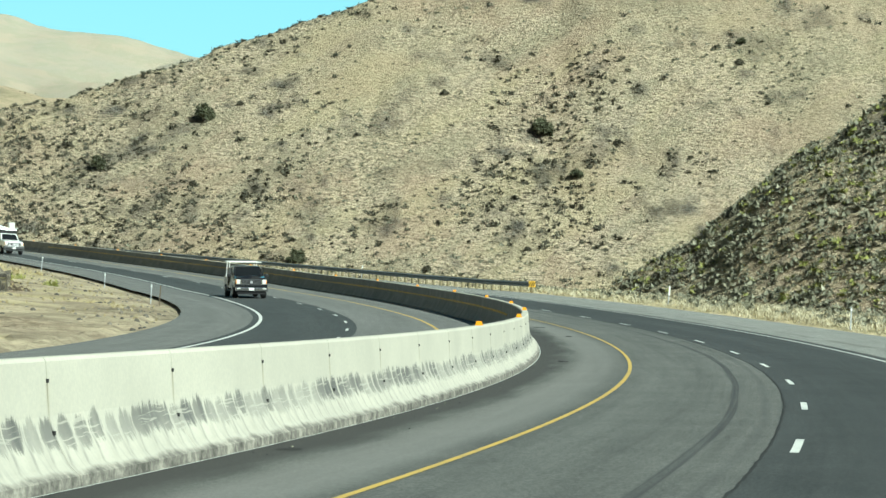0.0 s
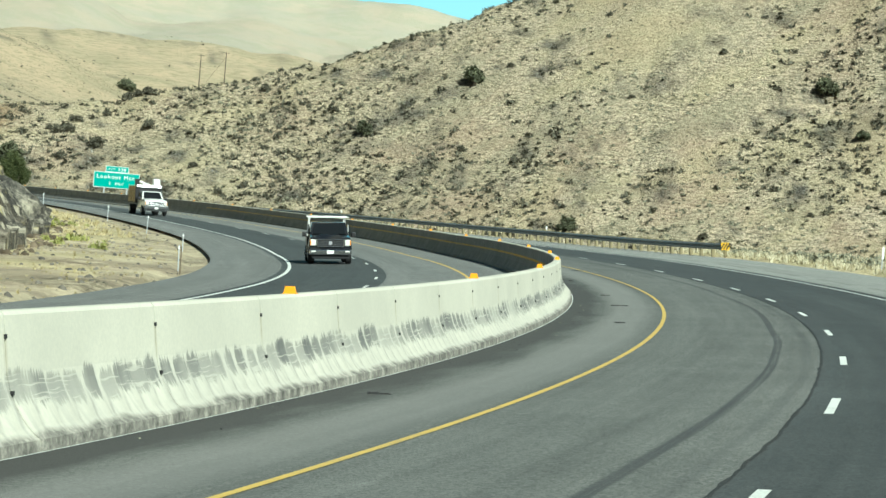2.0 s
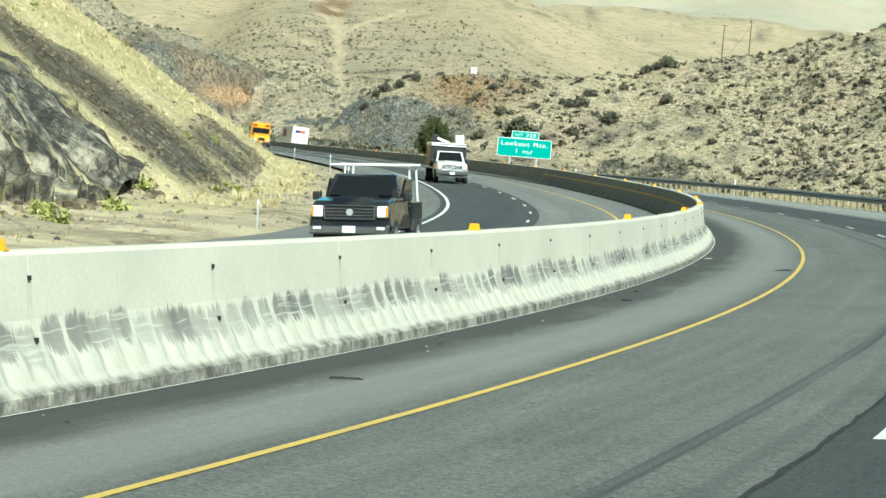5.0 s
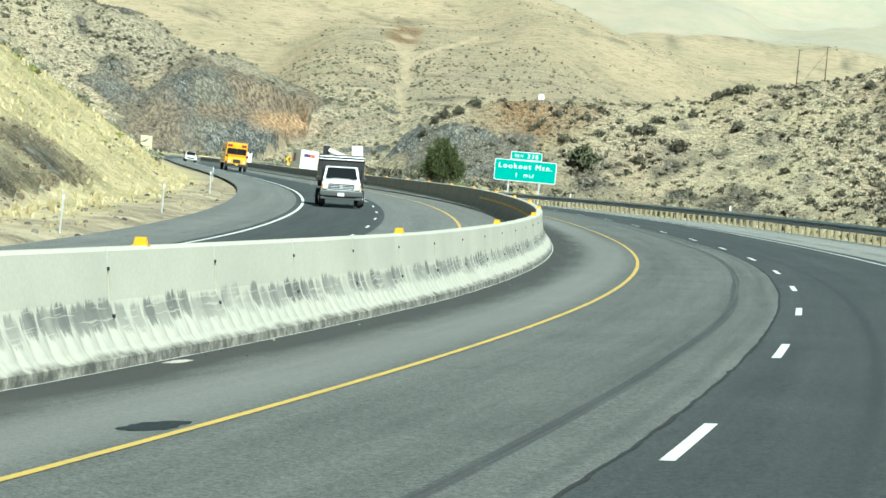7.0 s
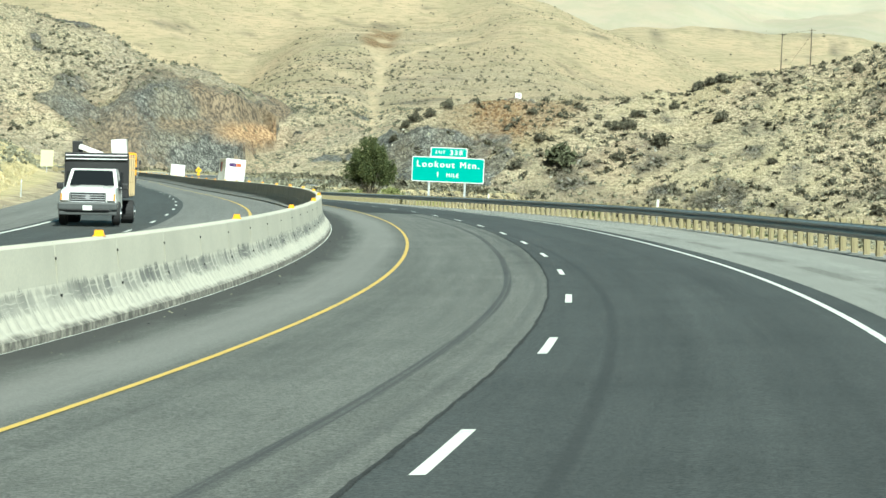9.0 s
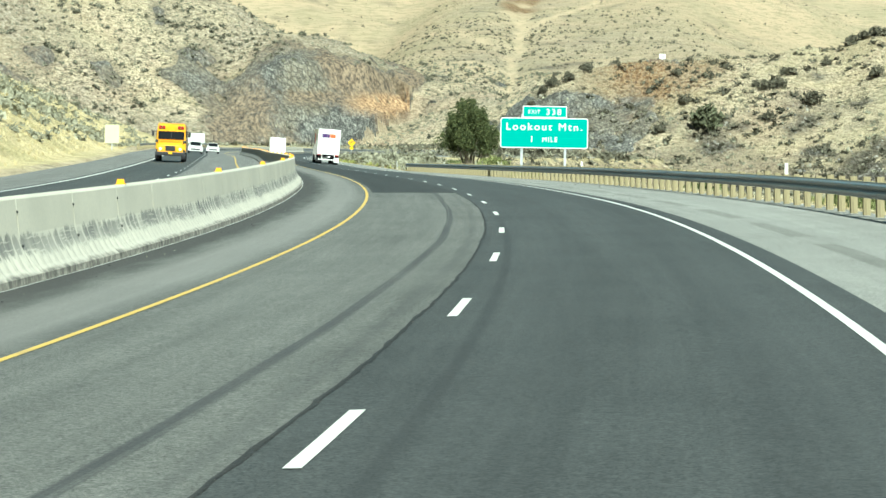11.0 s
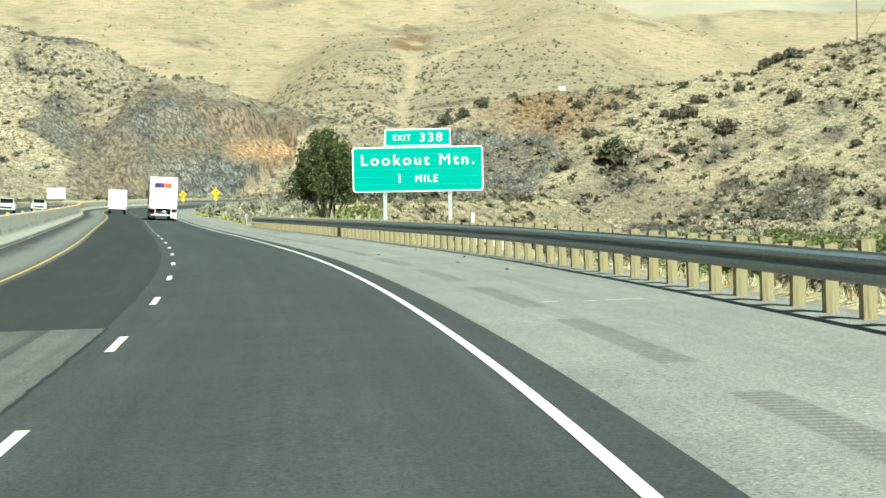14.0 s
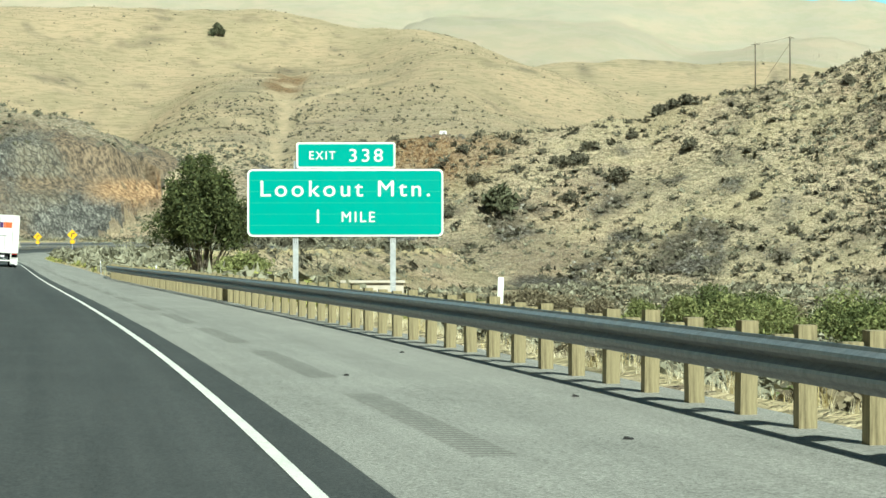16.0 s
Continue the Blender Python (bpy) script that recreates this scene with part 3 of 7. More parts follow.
def asphalt(name, lo, hi, stains=False, shoulder=False, tracks=False, grain=55.0):
    m, t, p = material(name, .88)
    p.inputs["Specular IOR Level"].default_value = .35
    n = Net(t)
    uv = n.node("ShaderNodeUVMap")
    uv.uv_map = "road"
    u = uv.outputs[0]
    v = n.coords()
    long = n.noise(n.scaled(u, (.02, .9, 1)), 1.0, 5, .6)
    fine_long = n.noise(n.scaled(u, (.12, 5.0, 1)), 1.0, 4, .6)
    patch, chip, coarse = n.noise(v, .35, 6, .65), n.noise(v, grain, 3, .7), n.noise(v, 13.0, 4, .75)
    f = n.math("ADD", n.math("ADD", n.math("MULTIPLY", long, .24), n.math("MULTIPLY", fine_long, .14)), n.math("ADD", n.math("MULTIPLY", patch, .16), n.math("ADD", n.math("MULTIPLY", chip, .2), n.math("MULTIPLY", coarse, .26))))
    c = n.ramp(f, (.39, tuple(x * 1.3 for x in lo)), (.61, tuple(x * 1.3 for x in hi)))
    stones = n.math("ADD", n.math("MULTIPLY", chip, .45), n.math("MULTIPLY", n.noise(v, 24.0, 4, .8), .55))
    c = n.mix(1.0, c, n.ramp(stones, (.38, .28), (.49, .74), (.6, 1.15)), "MULTIPLY")
    d = n.node("ShaderNodeSeparateXYZ", Vector=u)
    dd = d.outputs[1]
    if stains:
        # one long tyre mark, wheel paths, and dirt thrown up along the barrier
        def line(centre, width, soft):
            return n.ramp(n.math("ABSOLUTE", n.math("SUBTRACT", n.math("ADD", dd, n.math("MULTIPLY", n.math("SUBTRACT", n.noise(n.scaled(u, (.03, 0, 1)), 1.0, 2), .5), .5)), centre)), (width, 1.0), (width + soft, 0.0))
        tread = n.ramp(n.noise(n.scaled(u, (.02, 22, 1)), 1.0, 2), (.42, .55), (.52, 1.0))
        mark = n.math("MULTIPLY", n.math("MULTIPLY", line(-1.13, .058, .03), tread), n.ramp(n.noise(n.scaled(u, (.25, 1, 1)), 1.0, 3), (.3, .6), (.7, .9)))
        c = n.mix(mark, c, (.04, .041, .043))
        c = n.mix(n.math("MULTIPLY", line(-.6, .04, .07), .25), c, (.05, .051, .052))
        c = n.mix(n.math("MULTIPLY", n.ramp(n.noise(n.scaled(u, (.09, .5, 1)), 1.0, 5, .65), (.56, 0.0), (.66, .45)), line(-3.9, .25, .4)), c, (.05, .05, .05))
        c = n.mix(n.math("MULTIPLY", line(-4.35, .3, .45), .45), c, (.25, .245, .228))
        sc = n.math("MULTIPLY", n.math("ADD", n.math("MULTIPLY", dd, -1.0), n.math("MULTIPLY", n.math("SUBTRACT", n.noise(n.scaled(u, (.25, 1.5, 1)), 1.0, 5), .5), 1.2)), .1)
        c = n.mix(n.ramp(sc, (.50, 0.0), (.545, .9)), c, (.042, .041, .039))
    if tracks:
        # a faint dark track that drifts across the lane, and darker wheel paths
        drift = n.math("ADD", n.math("SUBTRACT", dd, .72), n.math("MULTIPLY", n.math("SUBTRACT", d.outputs[0], 198.0), .0105))
        along_ = n.math("MULTIPLY", n.math("SUBTRACT", d.outputs[0], 140.0), 1 / 140.0)
        seen = n.ramp(along_, (0.0, 0.0), (.15, 1.0), (.85, 1.0), (1.0, 0.0))
        c = n.mix(n.math("MULTIPLY", n.math("MULTIPLY", n.ramp(n.math("ABSOLUTE", drift), (.035, .6), (.09, 0.0)), seen), n.ramp(fine_long, (.4, .6), (.6, 1.0))), c, (.026, .027, .028))
        for mid in (1.0, 2.75):
            path = n.ramp(n.math("ABSOLUTE", n.math("SUBTRACT", dd, mid)), (.15, .22), (.55, 0.0))
            c = n.mix(path, c, (.034, .036, .037))
    if shoulder:
        # milled rumble patches in the shoulder
        ss = n.math("FRACT", n.math("MULTIPLY", n.math("SUBTRACT", d.outputs[0], 328.6 - 480), 1 / 12.0))
        on = n.math("MULTIPLY", n.ramp(ss, (.70, 1.0), (.72, 0.0)), n.ramp(n.math("ABSOLUTE", n.math("SUBTRACT", dd, 5.28)), (.17, 1.0), (.20, 0.0)))
        groove = n.math("GREATER_THAN", n.math("SINE", n.math("MULTIPLY", n.math("ADD", d.outputs[0], n.math("MULTIPLY", dd, .25)), 26.0)), 0.0)
        c = n.mix(n.math("MULTIPLY", on, n.math("ADD", .18, n.math("MULTIPLY", groove, .42))), c, (.085, .082, .072))
        crack = n.ramp(n.math("ABSOLUTE", n.math("SUBTRACT", n.noise(v, .22, 6, .65), .5)), (.002, .3), (.004, 0.0))
        c = n.mix(crack, c, (.10, .10, .09))
    t.links.new(c, p.inputs["Base Color"])
    t.links.new(n.bump(chip, .35, .01), p.inputs["Normal"])
    return m


ASPHALT_OLD = asphalt("weathered_asphalt", (.06, .0615, .0565), (.168, .17, .155), stains=True)
ASPHALT_NEW = asphalt("fresh_asphalt", (.028, .03, .03), (.076, .081, .08), tracks=True)
ASPHALT_DARK = asphalt("black_asphalt", (.018, .0185, .018), (.046, .047, .045))
ASPHALT_PALE = asphalt("pale_shoulder_asphalt", (.165, .166, .152), (.315, .316, .29), shoulder=True)
ASPHALT_OPP = asphalt("worn_asphalt", (.095, .096, .09), (.21, .21, .197))
END = 940.0
for nm, s0, s1, dl, mt, lab in (
        ("road_left_lane", -60, 302.8, [-5.95, -4.7, -3.5, -2.2, -.35], ASPHALT_OLD, "weathered grey asphalt lane with a dark tyre mark"),
        ("road_left_lane_repaved", 302.8, END, [-3.3, -2.2, -.35], ASPHALT_DARK, "newly repaved near-black asphalt lane"),
        ("road_left_shoulder", 302.8, END, [-5.95, -4.7, -3.3], ASPHALT_OLD, "weathered grey asphalt shoulder beside the barrier"),
        ("road_right_lane", -60, END, [-.35, 1.2, 2.7, 4.15], ASPHALT_NEW, "dark grey fresh asphalt lane"),
        ("road_right_shoulder", -60, END, [4.15, 5.6, 7.2, 8.75], ASPHALT_PALE, "pale grey asphalt shoulder with milled rumble patches"),
        ("road_oncoming_inner_lane", 20, END, [-12.25, -10.5, -9, -6.85], ASPHALT_OPP, "worn grey asphalt lane of the oncoming carriageway"),
        ("road_oncoming_outer_lane", 20, END, [-16.6, -14.4, -12.25], ASPHALT_NEW, "dark asphalt lane of the oncoming carriageway"),
        ("road_oncoming_shoulder", 20, END, [-19.9, -18.2, -16.6], ASPHALT_OPP, "worn grey asphalt shoulder of the oncoming carriageway")):
    tagged(new(nm, strip_mesh(nm, s0, s1, 2.0, dl, 0.0, mt)), lab, "road", kind="structure")


SEAM_TAR = asphalt("ragged_asphalt_seam", (.016, .016, .016), (.04, .04, .038))


def ragged_seam(s0, s1, d):
    """The broken joint where the new mat laps over the old lane."""
    g = np.random.default_rng(91)
    s = np.arange(s0, s1, .35)
    j = np.convolve(g.normal(0, 1, len(s) + 8), np.ones(9) / 3, "valid") * .006 + g.normal(0, .007, len(s))
    w = .012 + .018 * g.random(len(s)) ** 2
    v = np.stack([road_xyz(s, d + j - w, .005), road_xyz(s, d + j + w * .6 + .012, .005)], 1).reshape(-1, 3)
    i = np.arange(len(s) - 1)
    me = mesh_of("asphalt_seam", v, np.stack([2 * i, 2 * i + 1, 2 * i + 3, 2 * i + 2], -1), SEAM_TAR)
    uv = me.uv_layers.new(name="road")
    idx = np.empty(len(me.loops), np.int32)
    me.loops.foreach_get("vertex_index", idx)
    uv.data.foreach_set("uv", np.stack([np.repeat(s, 2), np.full(2 * len(s), d)], -1)[idx].ravel().astype(np.float32))
    tagged(new("asphalt_seam", me), "ragged dark joint between the old and the new asphalt", "road joint", kind="structure")


ragged_seam(20, 303, -.35)


def paint(name, colour, wear):
    m, t, p = material(name, .7)
    n = Net(t)
    v = n.coords()
    w = n.ramp(n.math("ADD", n.math("MULTIPLY", n.noise(v, 30, 4, .7), .6), n.math("MULTIPLY", n.noise(v, 1.2, 3), .4)), (.36, 0.0), (.5, 1.0))
    c = n.mix(n.math("ADD", n.math("MULTIPLY", w, wear), 1 - wear), (.16, .16, .15), colour)
    t.links.new(c, p.inputs["Base Color"])
    return m


PAINT_WHITE, PAINT_YELLOW = paint("white_road_paint", (.68, .69, .645), .4), paint("yellow_road_paint", (.58, .40, .085), .5)
LINE_H = .006


def line(name, s0, s1, d, w, mat, label):
    me = strip_mesh(name, s0, s1, 2.0, [d - w / 2, d + w / 2], LINE_H, mat)
    return tagged(new(name, me), label, "road marking", kind="structure")


line("yellow_edge_line", -60, END, -3.49, .088, PAINT_YELLOW, "solid yellow painted edge line")
line("barrier_joint_line", -60, 560, -5.93, .022, PAINT_WHITE, "thin pale sealant line at the foot of the barrier")
line("white_edge_line", -60, END, 3.68, .105, PAINT_WHITE, "solid white painted edge line")
line("oncoming_yellow_edge_line", 60, END, -9.1, .13, PAINT_YELLOW, "faded yellow painted edge line")
line("oncoming_white_edge_line", 60, END, -16.25, .15, PAINT_WHITE, "solid white painted edge line")
DASH, DASH0 = 12.192, .54 * 12.192
for d, first, last, lab in ((0.0, -4, 58, "white painted lane dash on dark asphalt"), (-12.6, 6, 58, "white painted lane dash on the oncoming lanes")):
    for k in range(first, last):
        s = DASH * k + 3.0
        if d == 0:
            s = DASH0 + DASH * k
            s += float(np.interp(s, [31, 67, 80, 93, 153, 166, 201, 262, 300, 330], [-.1, .25, .05, .45, .9, .8, -.45, -.35, -.2, 0]))
        me = strip_mesh("lane_dash", s - 1.52, s + 1.52, 1.52, [d - .065, d + .04], LINE_H, PAINT_WHITE)
        tagged(new("lane_dash", me), lab, "road marking", group="lane dashes", kind="structure")


# ---- concrete median barrier ----
def barrier_material():
    m, t, p = material("barrier_concrete", .85)
    n = Net(t)
    uv = n.node("ShaderNodeUVMap")
    uv.uv_map = "road"
    sep = n.node("ShaderNodeSeparateXYZ", Vector=uv.outputs[0])
    s, h = sep.outputs[0], sep.outputs[1]
    v = n.coords()
    base = n.ramp(n.noise(v, .5, 5), (.35, (.50, .485, .405)), (.65, (.585, .565, .47)))
    base = n.mix(n.math("MULTIPLY", n.ramp(n.noise(v, 22, 4, .7), (.4, 1.0), (.6, 0.0)), .25), base, (.38, .375, .35))
    # rubbed tyre smears at wheel height, one on each rib of the face
    pitch = .46
    wob = n.math("MULTIPLY", n.math("SUBTRACT", n.noise(n.scaled(uv.outputs[0], (.5, 0, 1)), 1.0, 3), .5), .16)
    at_rib = n.math("DIVIDE", s, pitch)
    rib = n.node("ShaderNodeTexWhiteNoise")
    rib.noise_dimensions = "1D"
    n.put(rib.inputs["W"], n.math("FLOOR", at_rib))
    lot = rib.outputs["Value"]
    side = n.math("MULTIPLY", n.math("SUBTRACT", n.math("FRACT", at_rib), .5), pitch)
    hh = n.math("SUBTRACT", n.math("ADD", h, wob), n.math("ADD", .475, n.math("MULTIPLY", n.math("SUBTRACT", lot, .5), .07)))
    full = n.ramp(n.noise(n.scaled(uv.outputs[0], (.45, 0, 1)), 1.0, 4, .7), (.44, 1.0), (.56, .1))
    e = n.math("ADD", n.math("MULTIPLY", n.math("POWER", n.math("DIVIDE", n.math("ABSOLUTE", side), .19), 3.0), full), n.math("POWER", n.math("DIVIDE", n.math("ABSOLUTE", hh), .15), 2.0))
    comb = n.noise(n.scaled(uv.outputs[0], (15, .9, 1)), 1.0, 4, .7)
    bristle = n.noise(n.scaled(uv.outputs[0], (46, 2.4, 1)), 1.0, 3, .7)
    # pale wavy stripes that the tyres left bare
    wave = n.math("ADD", n.math("MULTIPLY", h, 26.0), n.math("MULTIPLY", n.math("SINE", n.math("MULTIPLY", s, 2 * math.pi / pitch)), .16))
    bare = n.noise(n.node("ShaderNodeCombineXYZ", X=n.math("MULTIPLY", s, .9), Y=wave).outputs[0], 1.0, 3, .6)
    e = n.math("ADD", e, n.math("ADD", n.math("MULTIPLY", n.math("SUBTRACT", comb, .5), 3.4), n.math("MULTIPLY", n.math("SUBTRACT", bristle, .5), 1.6)))
    much = n.ramp(n.noise(n.scaled(uv.outputs[0], (.33, 0, 1)), 1.0, 4, .75), (.37, .3), (.47, .75), (.56, 1.0))
    smear = n.math("MULTIPLY", n.ramp(e, (.45, 1.0), (.75, .65), (1.25, 0.0)), n.math("MULTIPLY", n.ramp(lot, (.0, .5), (.5, 1.0)), n.ramp(bare, (.57, 1.0), (.61, .4))))
    c = n.mix(n.math("MULTIPLY", n.math("MULTIPLY", smear, much), .9), base, (.065, .068, .068))
    greyed = n.math("MULTIPLY", n.ramp(n.math("ABSOLUTE", hh), (.03, .2), (.2, 0.0)), n.ramp(comb, (.4, .4), (.6, 1.0)))
    c = n.mix(greyed, c, (.27, .275, .265))
    # S-shaped shade lines painted into the grooves between the ribs
    groove = n.math("SUBTRACT", .5, n.math("ABSOLUTE", n.math("SUBTRACT", n.math("FRACT", n.math("DIVIDE", n.math("ADD", s, n.math("MULTIPLY", n.math("SINE", n.math("MULTIPLY", h, 14.0)), .05)), pitch)), .5)))
    groove_shade = n.math("MULTIPLY", n.ramp(groove, (.03, .8), (.11, 0.0)), n.math("MULTIPLY", n.ramp(h, (.12, .5), (.2, 1.0)), n.ramp(h, (.34, 1.0), (.46, 0.0))))
    c = n.mix(n.math("MULTIPLY", groove_shade, n.ramp(n.noise(v, 5, 3), (.35, .3), (.6, 1.0))), c, (.24, .235, .215))
    # rust-stained seam and drain holes beside each joint
    seam = n.math("ABSOLUTE", n.math("SUBTRACT", n.math("FRACT", n.math("DIVIDE", n.math("SUBTRACT", s, BAR0), SEG)), .5))
    c = n.mix(n.math("MULTIPLY", n.math("MULTIPLY", n.ramp(seam, (.486, 0.0), (.493, .5)), n.ramp(h, (.55, 0.0), (.75, 1.0))), n.ramp(h, (.9, 1.0), (.98, 0.0))), c, (.40, .36, .26))
    streak = n.math("MULTIPLY", n.ramp(n.noise(n.scaled(uv.outputs[0], (7, .4, 1)), 1.0, 3), (.5, 0.0), (.62, .55)), n.ramp(h, (.1, 1.0), (.5, 0.0)))
    c = n.mix(streak, c, (.26, .255, .235))
    foot = n.ramp(n.math("ADD", h, n.math("MULTIPLY", n.math("SUBTRACT", n.noise(v, 1.6, 5), .5), .14)), (.115, .92), (.16, 0.0))
    low = n.ramp(n.math('ADD', h, n.math('MULTIPLY', n.math('SUBTRACT', n.noise(v, 2.5, 5, .7), .5), .3)), (.2, .45), (.46, 0.0))
    c = n.mix(low, c, (.36, .345, .295))
    c = n.mix(foot, c, n.ramp(n.noise(v, 4, 5, .75), (.38, (.06, .057, .05)), (.52, (.20, .19, .165)), (.64, (.40, .38, .32))))
    t.links.new(c, p.inputs["Base Color"])
    t.links.new(n.bump(n.noise(v, 40, 4), .25, .008), p.inputs["Normal"])
    return m


BAR0, SEG = -2.4, 4.06
CONCRETE = barrier_material()
# grimy concrete for the oncoming faces, their shade put into its darker colour
CONCRETE_BACK = plain("shaded_barrier_concrete", (.20, .20, .19), .9, vary=.3, size=1.2, bump=.2)
PROFILE = [(-5.96, 0), (-5.965, .10), (-6.01, .13), (-6.075, .19), (-6.13, .27), (-6.175, .35), (-6.215, .43), (-6.245, .52), (-6.265, .62), (-6.30, 1.10), (-6.325, 1.135), (-6.49, 1.135), (-6.515, 1.10), (-6.55, .62), (-6.60, .45), (-6.69, .28), (-6.79, .13), (-6.855, .10), (-6.86, 0)]


def barrier_segment(s0, s1):
    """A length of concrete barrier with a scalloped lower face, closed at its ends."""
    ns = max(2, int((s1 - s0) / (.0767 if s0 < 330 else .4)))
    s = np.linspace(s0, s1, ns)
    pd, ph = np.array([p[0] for p in PROFILE]), np.array([p[1] for p in PROFILE])
    S, D = np.meshgrid(s, pd, indexing="ij")
    H = np.broadcast_to(ph, S.shape)
    wave = .017 * (1 - np.abs(np.cos((S + .05 * np.sin(H * 14)) * math.pi / .46 + 0)) ** 2.5 * 1.0) * np.clip((H - .08) / .1, 0, 1) * np.clip((.60 - H) / .3, 0, 1)
    D = D + wave * np.where(D > -6.4, 1, -1)
    v = road_xyz(S, D, H).reshape(-1, 3)
    n = len(pd)
    i, j = np.meshgrid(np.arange(ns - 1), np.arange(n - 1), indexing="ij")
    q = np.stack([i * n + j, (i + 1) * n + j, (i + 1) * n + j + 1, i * n + j + 1], -1).reshape(-1, 4).tolist()
    q.append(list(range(n)))
    q.append([(ns - 1) * n + k for k in range(n - 1, -1, -1)])
    me = mesh_of("barrier_segment", v, q, CONCRETE)
    # back faces take the concrete with the painted shade
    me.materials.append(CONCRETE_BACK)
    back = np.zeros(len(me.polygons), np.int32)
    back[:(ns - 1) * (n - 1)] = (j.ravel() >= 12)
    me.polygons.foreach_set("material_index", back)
    uv = me.uv_layers.new(name="road")
    idx = np.empty(len(me.loops), np.int32)
    me.loops.foreach_get("vertex_index", idx)
    uv.data.foreach_set("uv", np.stack([S.ravel(), H.ravel()], -1)[idx].ravel().astype(np.float32))
    return me


barrier = tagged(new("median_barrier"), "long concrete median barrier with tyre smears, between the carriageways", "barrier", kind="structure")
k, s = 0, BAR0
while s < 760:
    step = SEG if s < 560 else SEG * 5
    ob = new("barrier_segment", barrier_segment(s + .012, s + step - .012))
    ob.parent = barrier
    s += step
AMBER = plain("amber_reflector", (.85, .36, .015), .35, vary=.05)
HOLE = plain("dark_recess", (.02, .02, .02), .9)


def boxes_mesh(name, items, mat):
    """Several little blocks (pose, half sizes, taper) in one mesh."""
    v, f = [], []
    for m, (hx, hy, hz), tp in items:
        k = len(v)
        for z, q in ((-hz, 1.0), (hz, tp)):
            for x, y in ((-1, -1), (1, -1), (1, 1), (-1, 1)):
                v.append(tuple(m @ Vector((x * hx * q, y * hy * q, z))))
        f += [[k, k + 3, k + 2, k + 1], [k + 4, k + 5, k + 6, k + 7]] + [[k + a, k + (a + 1) % 4, k + 4 + (a + 1) % 4, k + 4 + a] for a in range(4)]
    return mesh_of(name, v, f, mat)


mk = boxes_mesh("barrier_marker", [(pose(0, 0, .045), (.075, .035, .045), .72), (pose(0, 0, .006), (.085, .045, .006), 1)], AMBER)
for k in range(40):
    s = 53.0 + 15.5 * k
    ob = new("barrier_marker", mk)
    ob.matrix_world = road_pose(s, -6.4, 0, 1.135)
    tagged(ob, "amber plastic reflector on top of the concrete barrier", "reflector", group="barrier top reflectors")
# holes are near-black blocks, the shade inside put into their colour
hole = boxes_mesh("drain_hole", [(pose(0, 0, 0), (.012, .022, .018), 1.0)], HOLE)
for k in range(60, 0, -1):
    for dd, hh in ((-6.285, .93), (-6.215, .47)):
        ob = new("drain_hole", hole)
        ob.matrix_world = road_pose(BAR0 + SEG * (k + 3), dd, 0, hh)
        ob.parent = barrier
strip_items = boxes_mesh("reflector_tab", [(pose(0, 0, 0), (.012, .11, .04), 1)], plain("yellow_reflector", (.70, .44, .03), .4))
for k in range(290):
    s = 100 + k * .62
    ob = new("reflector_tab", strip_items)
    ob.matrix_world = road_pose(s, -6.555, 0, .70)
    ob.parent = barrier


# ---- guardrail ----
def galvanised(name, c0=.12, c1=.23):
    m, t, p = material(name, .5, .4)
    n = Net(t)
    v = n.coords()
    f = n.noise(v, 6, 5, .6)
    t.links.new(n.ramp(f, (.3, (c0 * .95, c0, c0 * 1.08)), (.7, (c1 * .95, c1, c1 * 1.05))), p.inputs["Base Color"])
    t.links.new(n.ramp(n.noise(v, 30, 3), (.3, .42), (.7, .62)), p.inputs["Roughness"])
    return m


def timber(name, lo, hi):
    m, t, p = material(name, .9)
    n = Net(t)
    v = n.coords()
    g = n.noise(n.scaled(v, (14, 14, 1.2)), 1.6, 5, .65)
    oi = n.node("ShaderNodeObjectInfo").outputs["Random"]
    c = n.ramp(g, (.3, lo), (.7, hi))
    c = n.mix(n.math("MULTIPLY", oi, .5), c, tuple(x * .62 for x in hi))
    t.links.new(c, p.inputs["Base Color"])
    t.links.new(n.bump(g, .4, .01), p.inputs["Normal"])
    return m


STEEL, WOOD = galvanised("galvanised_steel", .15, .24), timber("weathered_post_timber", (.085, .068, .036), (.40, .345, .20))
RAIL0, RAIL1, RAIL_D = 184.0, 486.0, 8.05


def rail_offset(s):
    return RAIL_D + .9 * np.clip((s - 466) / 20, 0, 1) ** 2 + .9 * np.clip((196 - s) / 12, 0, 1) ** 2


def w_beam(s0, s1):
    prof = [(0, -.03), (-.008, .0), (-.075, .04), (-.083, .075), (-.075, .105), (-.01, .145), (0, .155), (-.01, .165), (-.075, .205), (-.083, .235), (-.075, .265), (-.008, .30), (0, .33)]
    prof = prof + [(p[0] + .02, p[1]) for p in reversed(prof)]
    s = np.linspace(s0, s1, max(3, int((s1 - s0) / 1.3)))
    n = len(prof)
    S, D = np.meshgrid(s, np.array([p[0] for p in prof]), indexing="ij")
    H = np.broadcast_to(np.array([p[1] for p in prof]) + .46, S.shape)
    v = road_xyz(S, D + rail_offset(S), H).reshape(-1, 3)
    i, j = np.meshgrid(np.arange(len(s) - 1), np.arange(n), indexing="ij")
    q = np.stack([i * n + j, i * n + (j + 1) % n, (i + 1) * n + (j + 1) % n, (i + 1) * n + j], -1).reshape(-1, 4).tolist()
    q += [list(range(n - 1, -1, -1)), [(len(s) - 1) * n + k for k in range(n)]]
    return mesh_of("rail", v, q, STEEL)


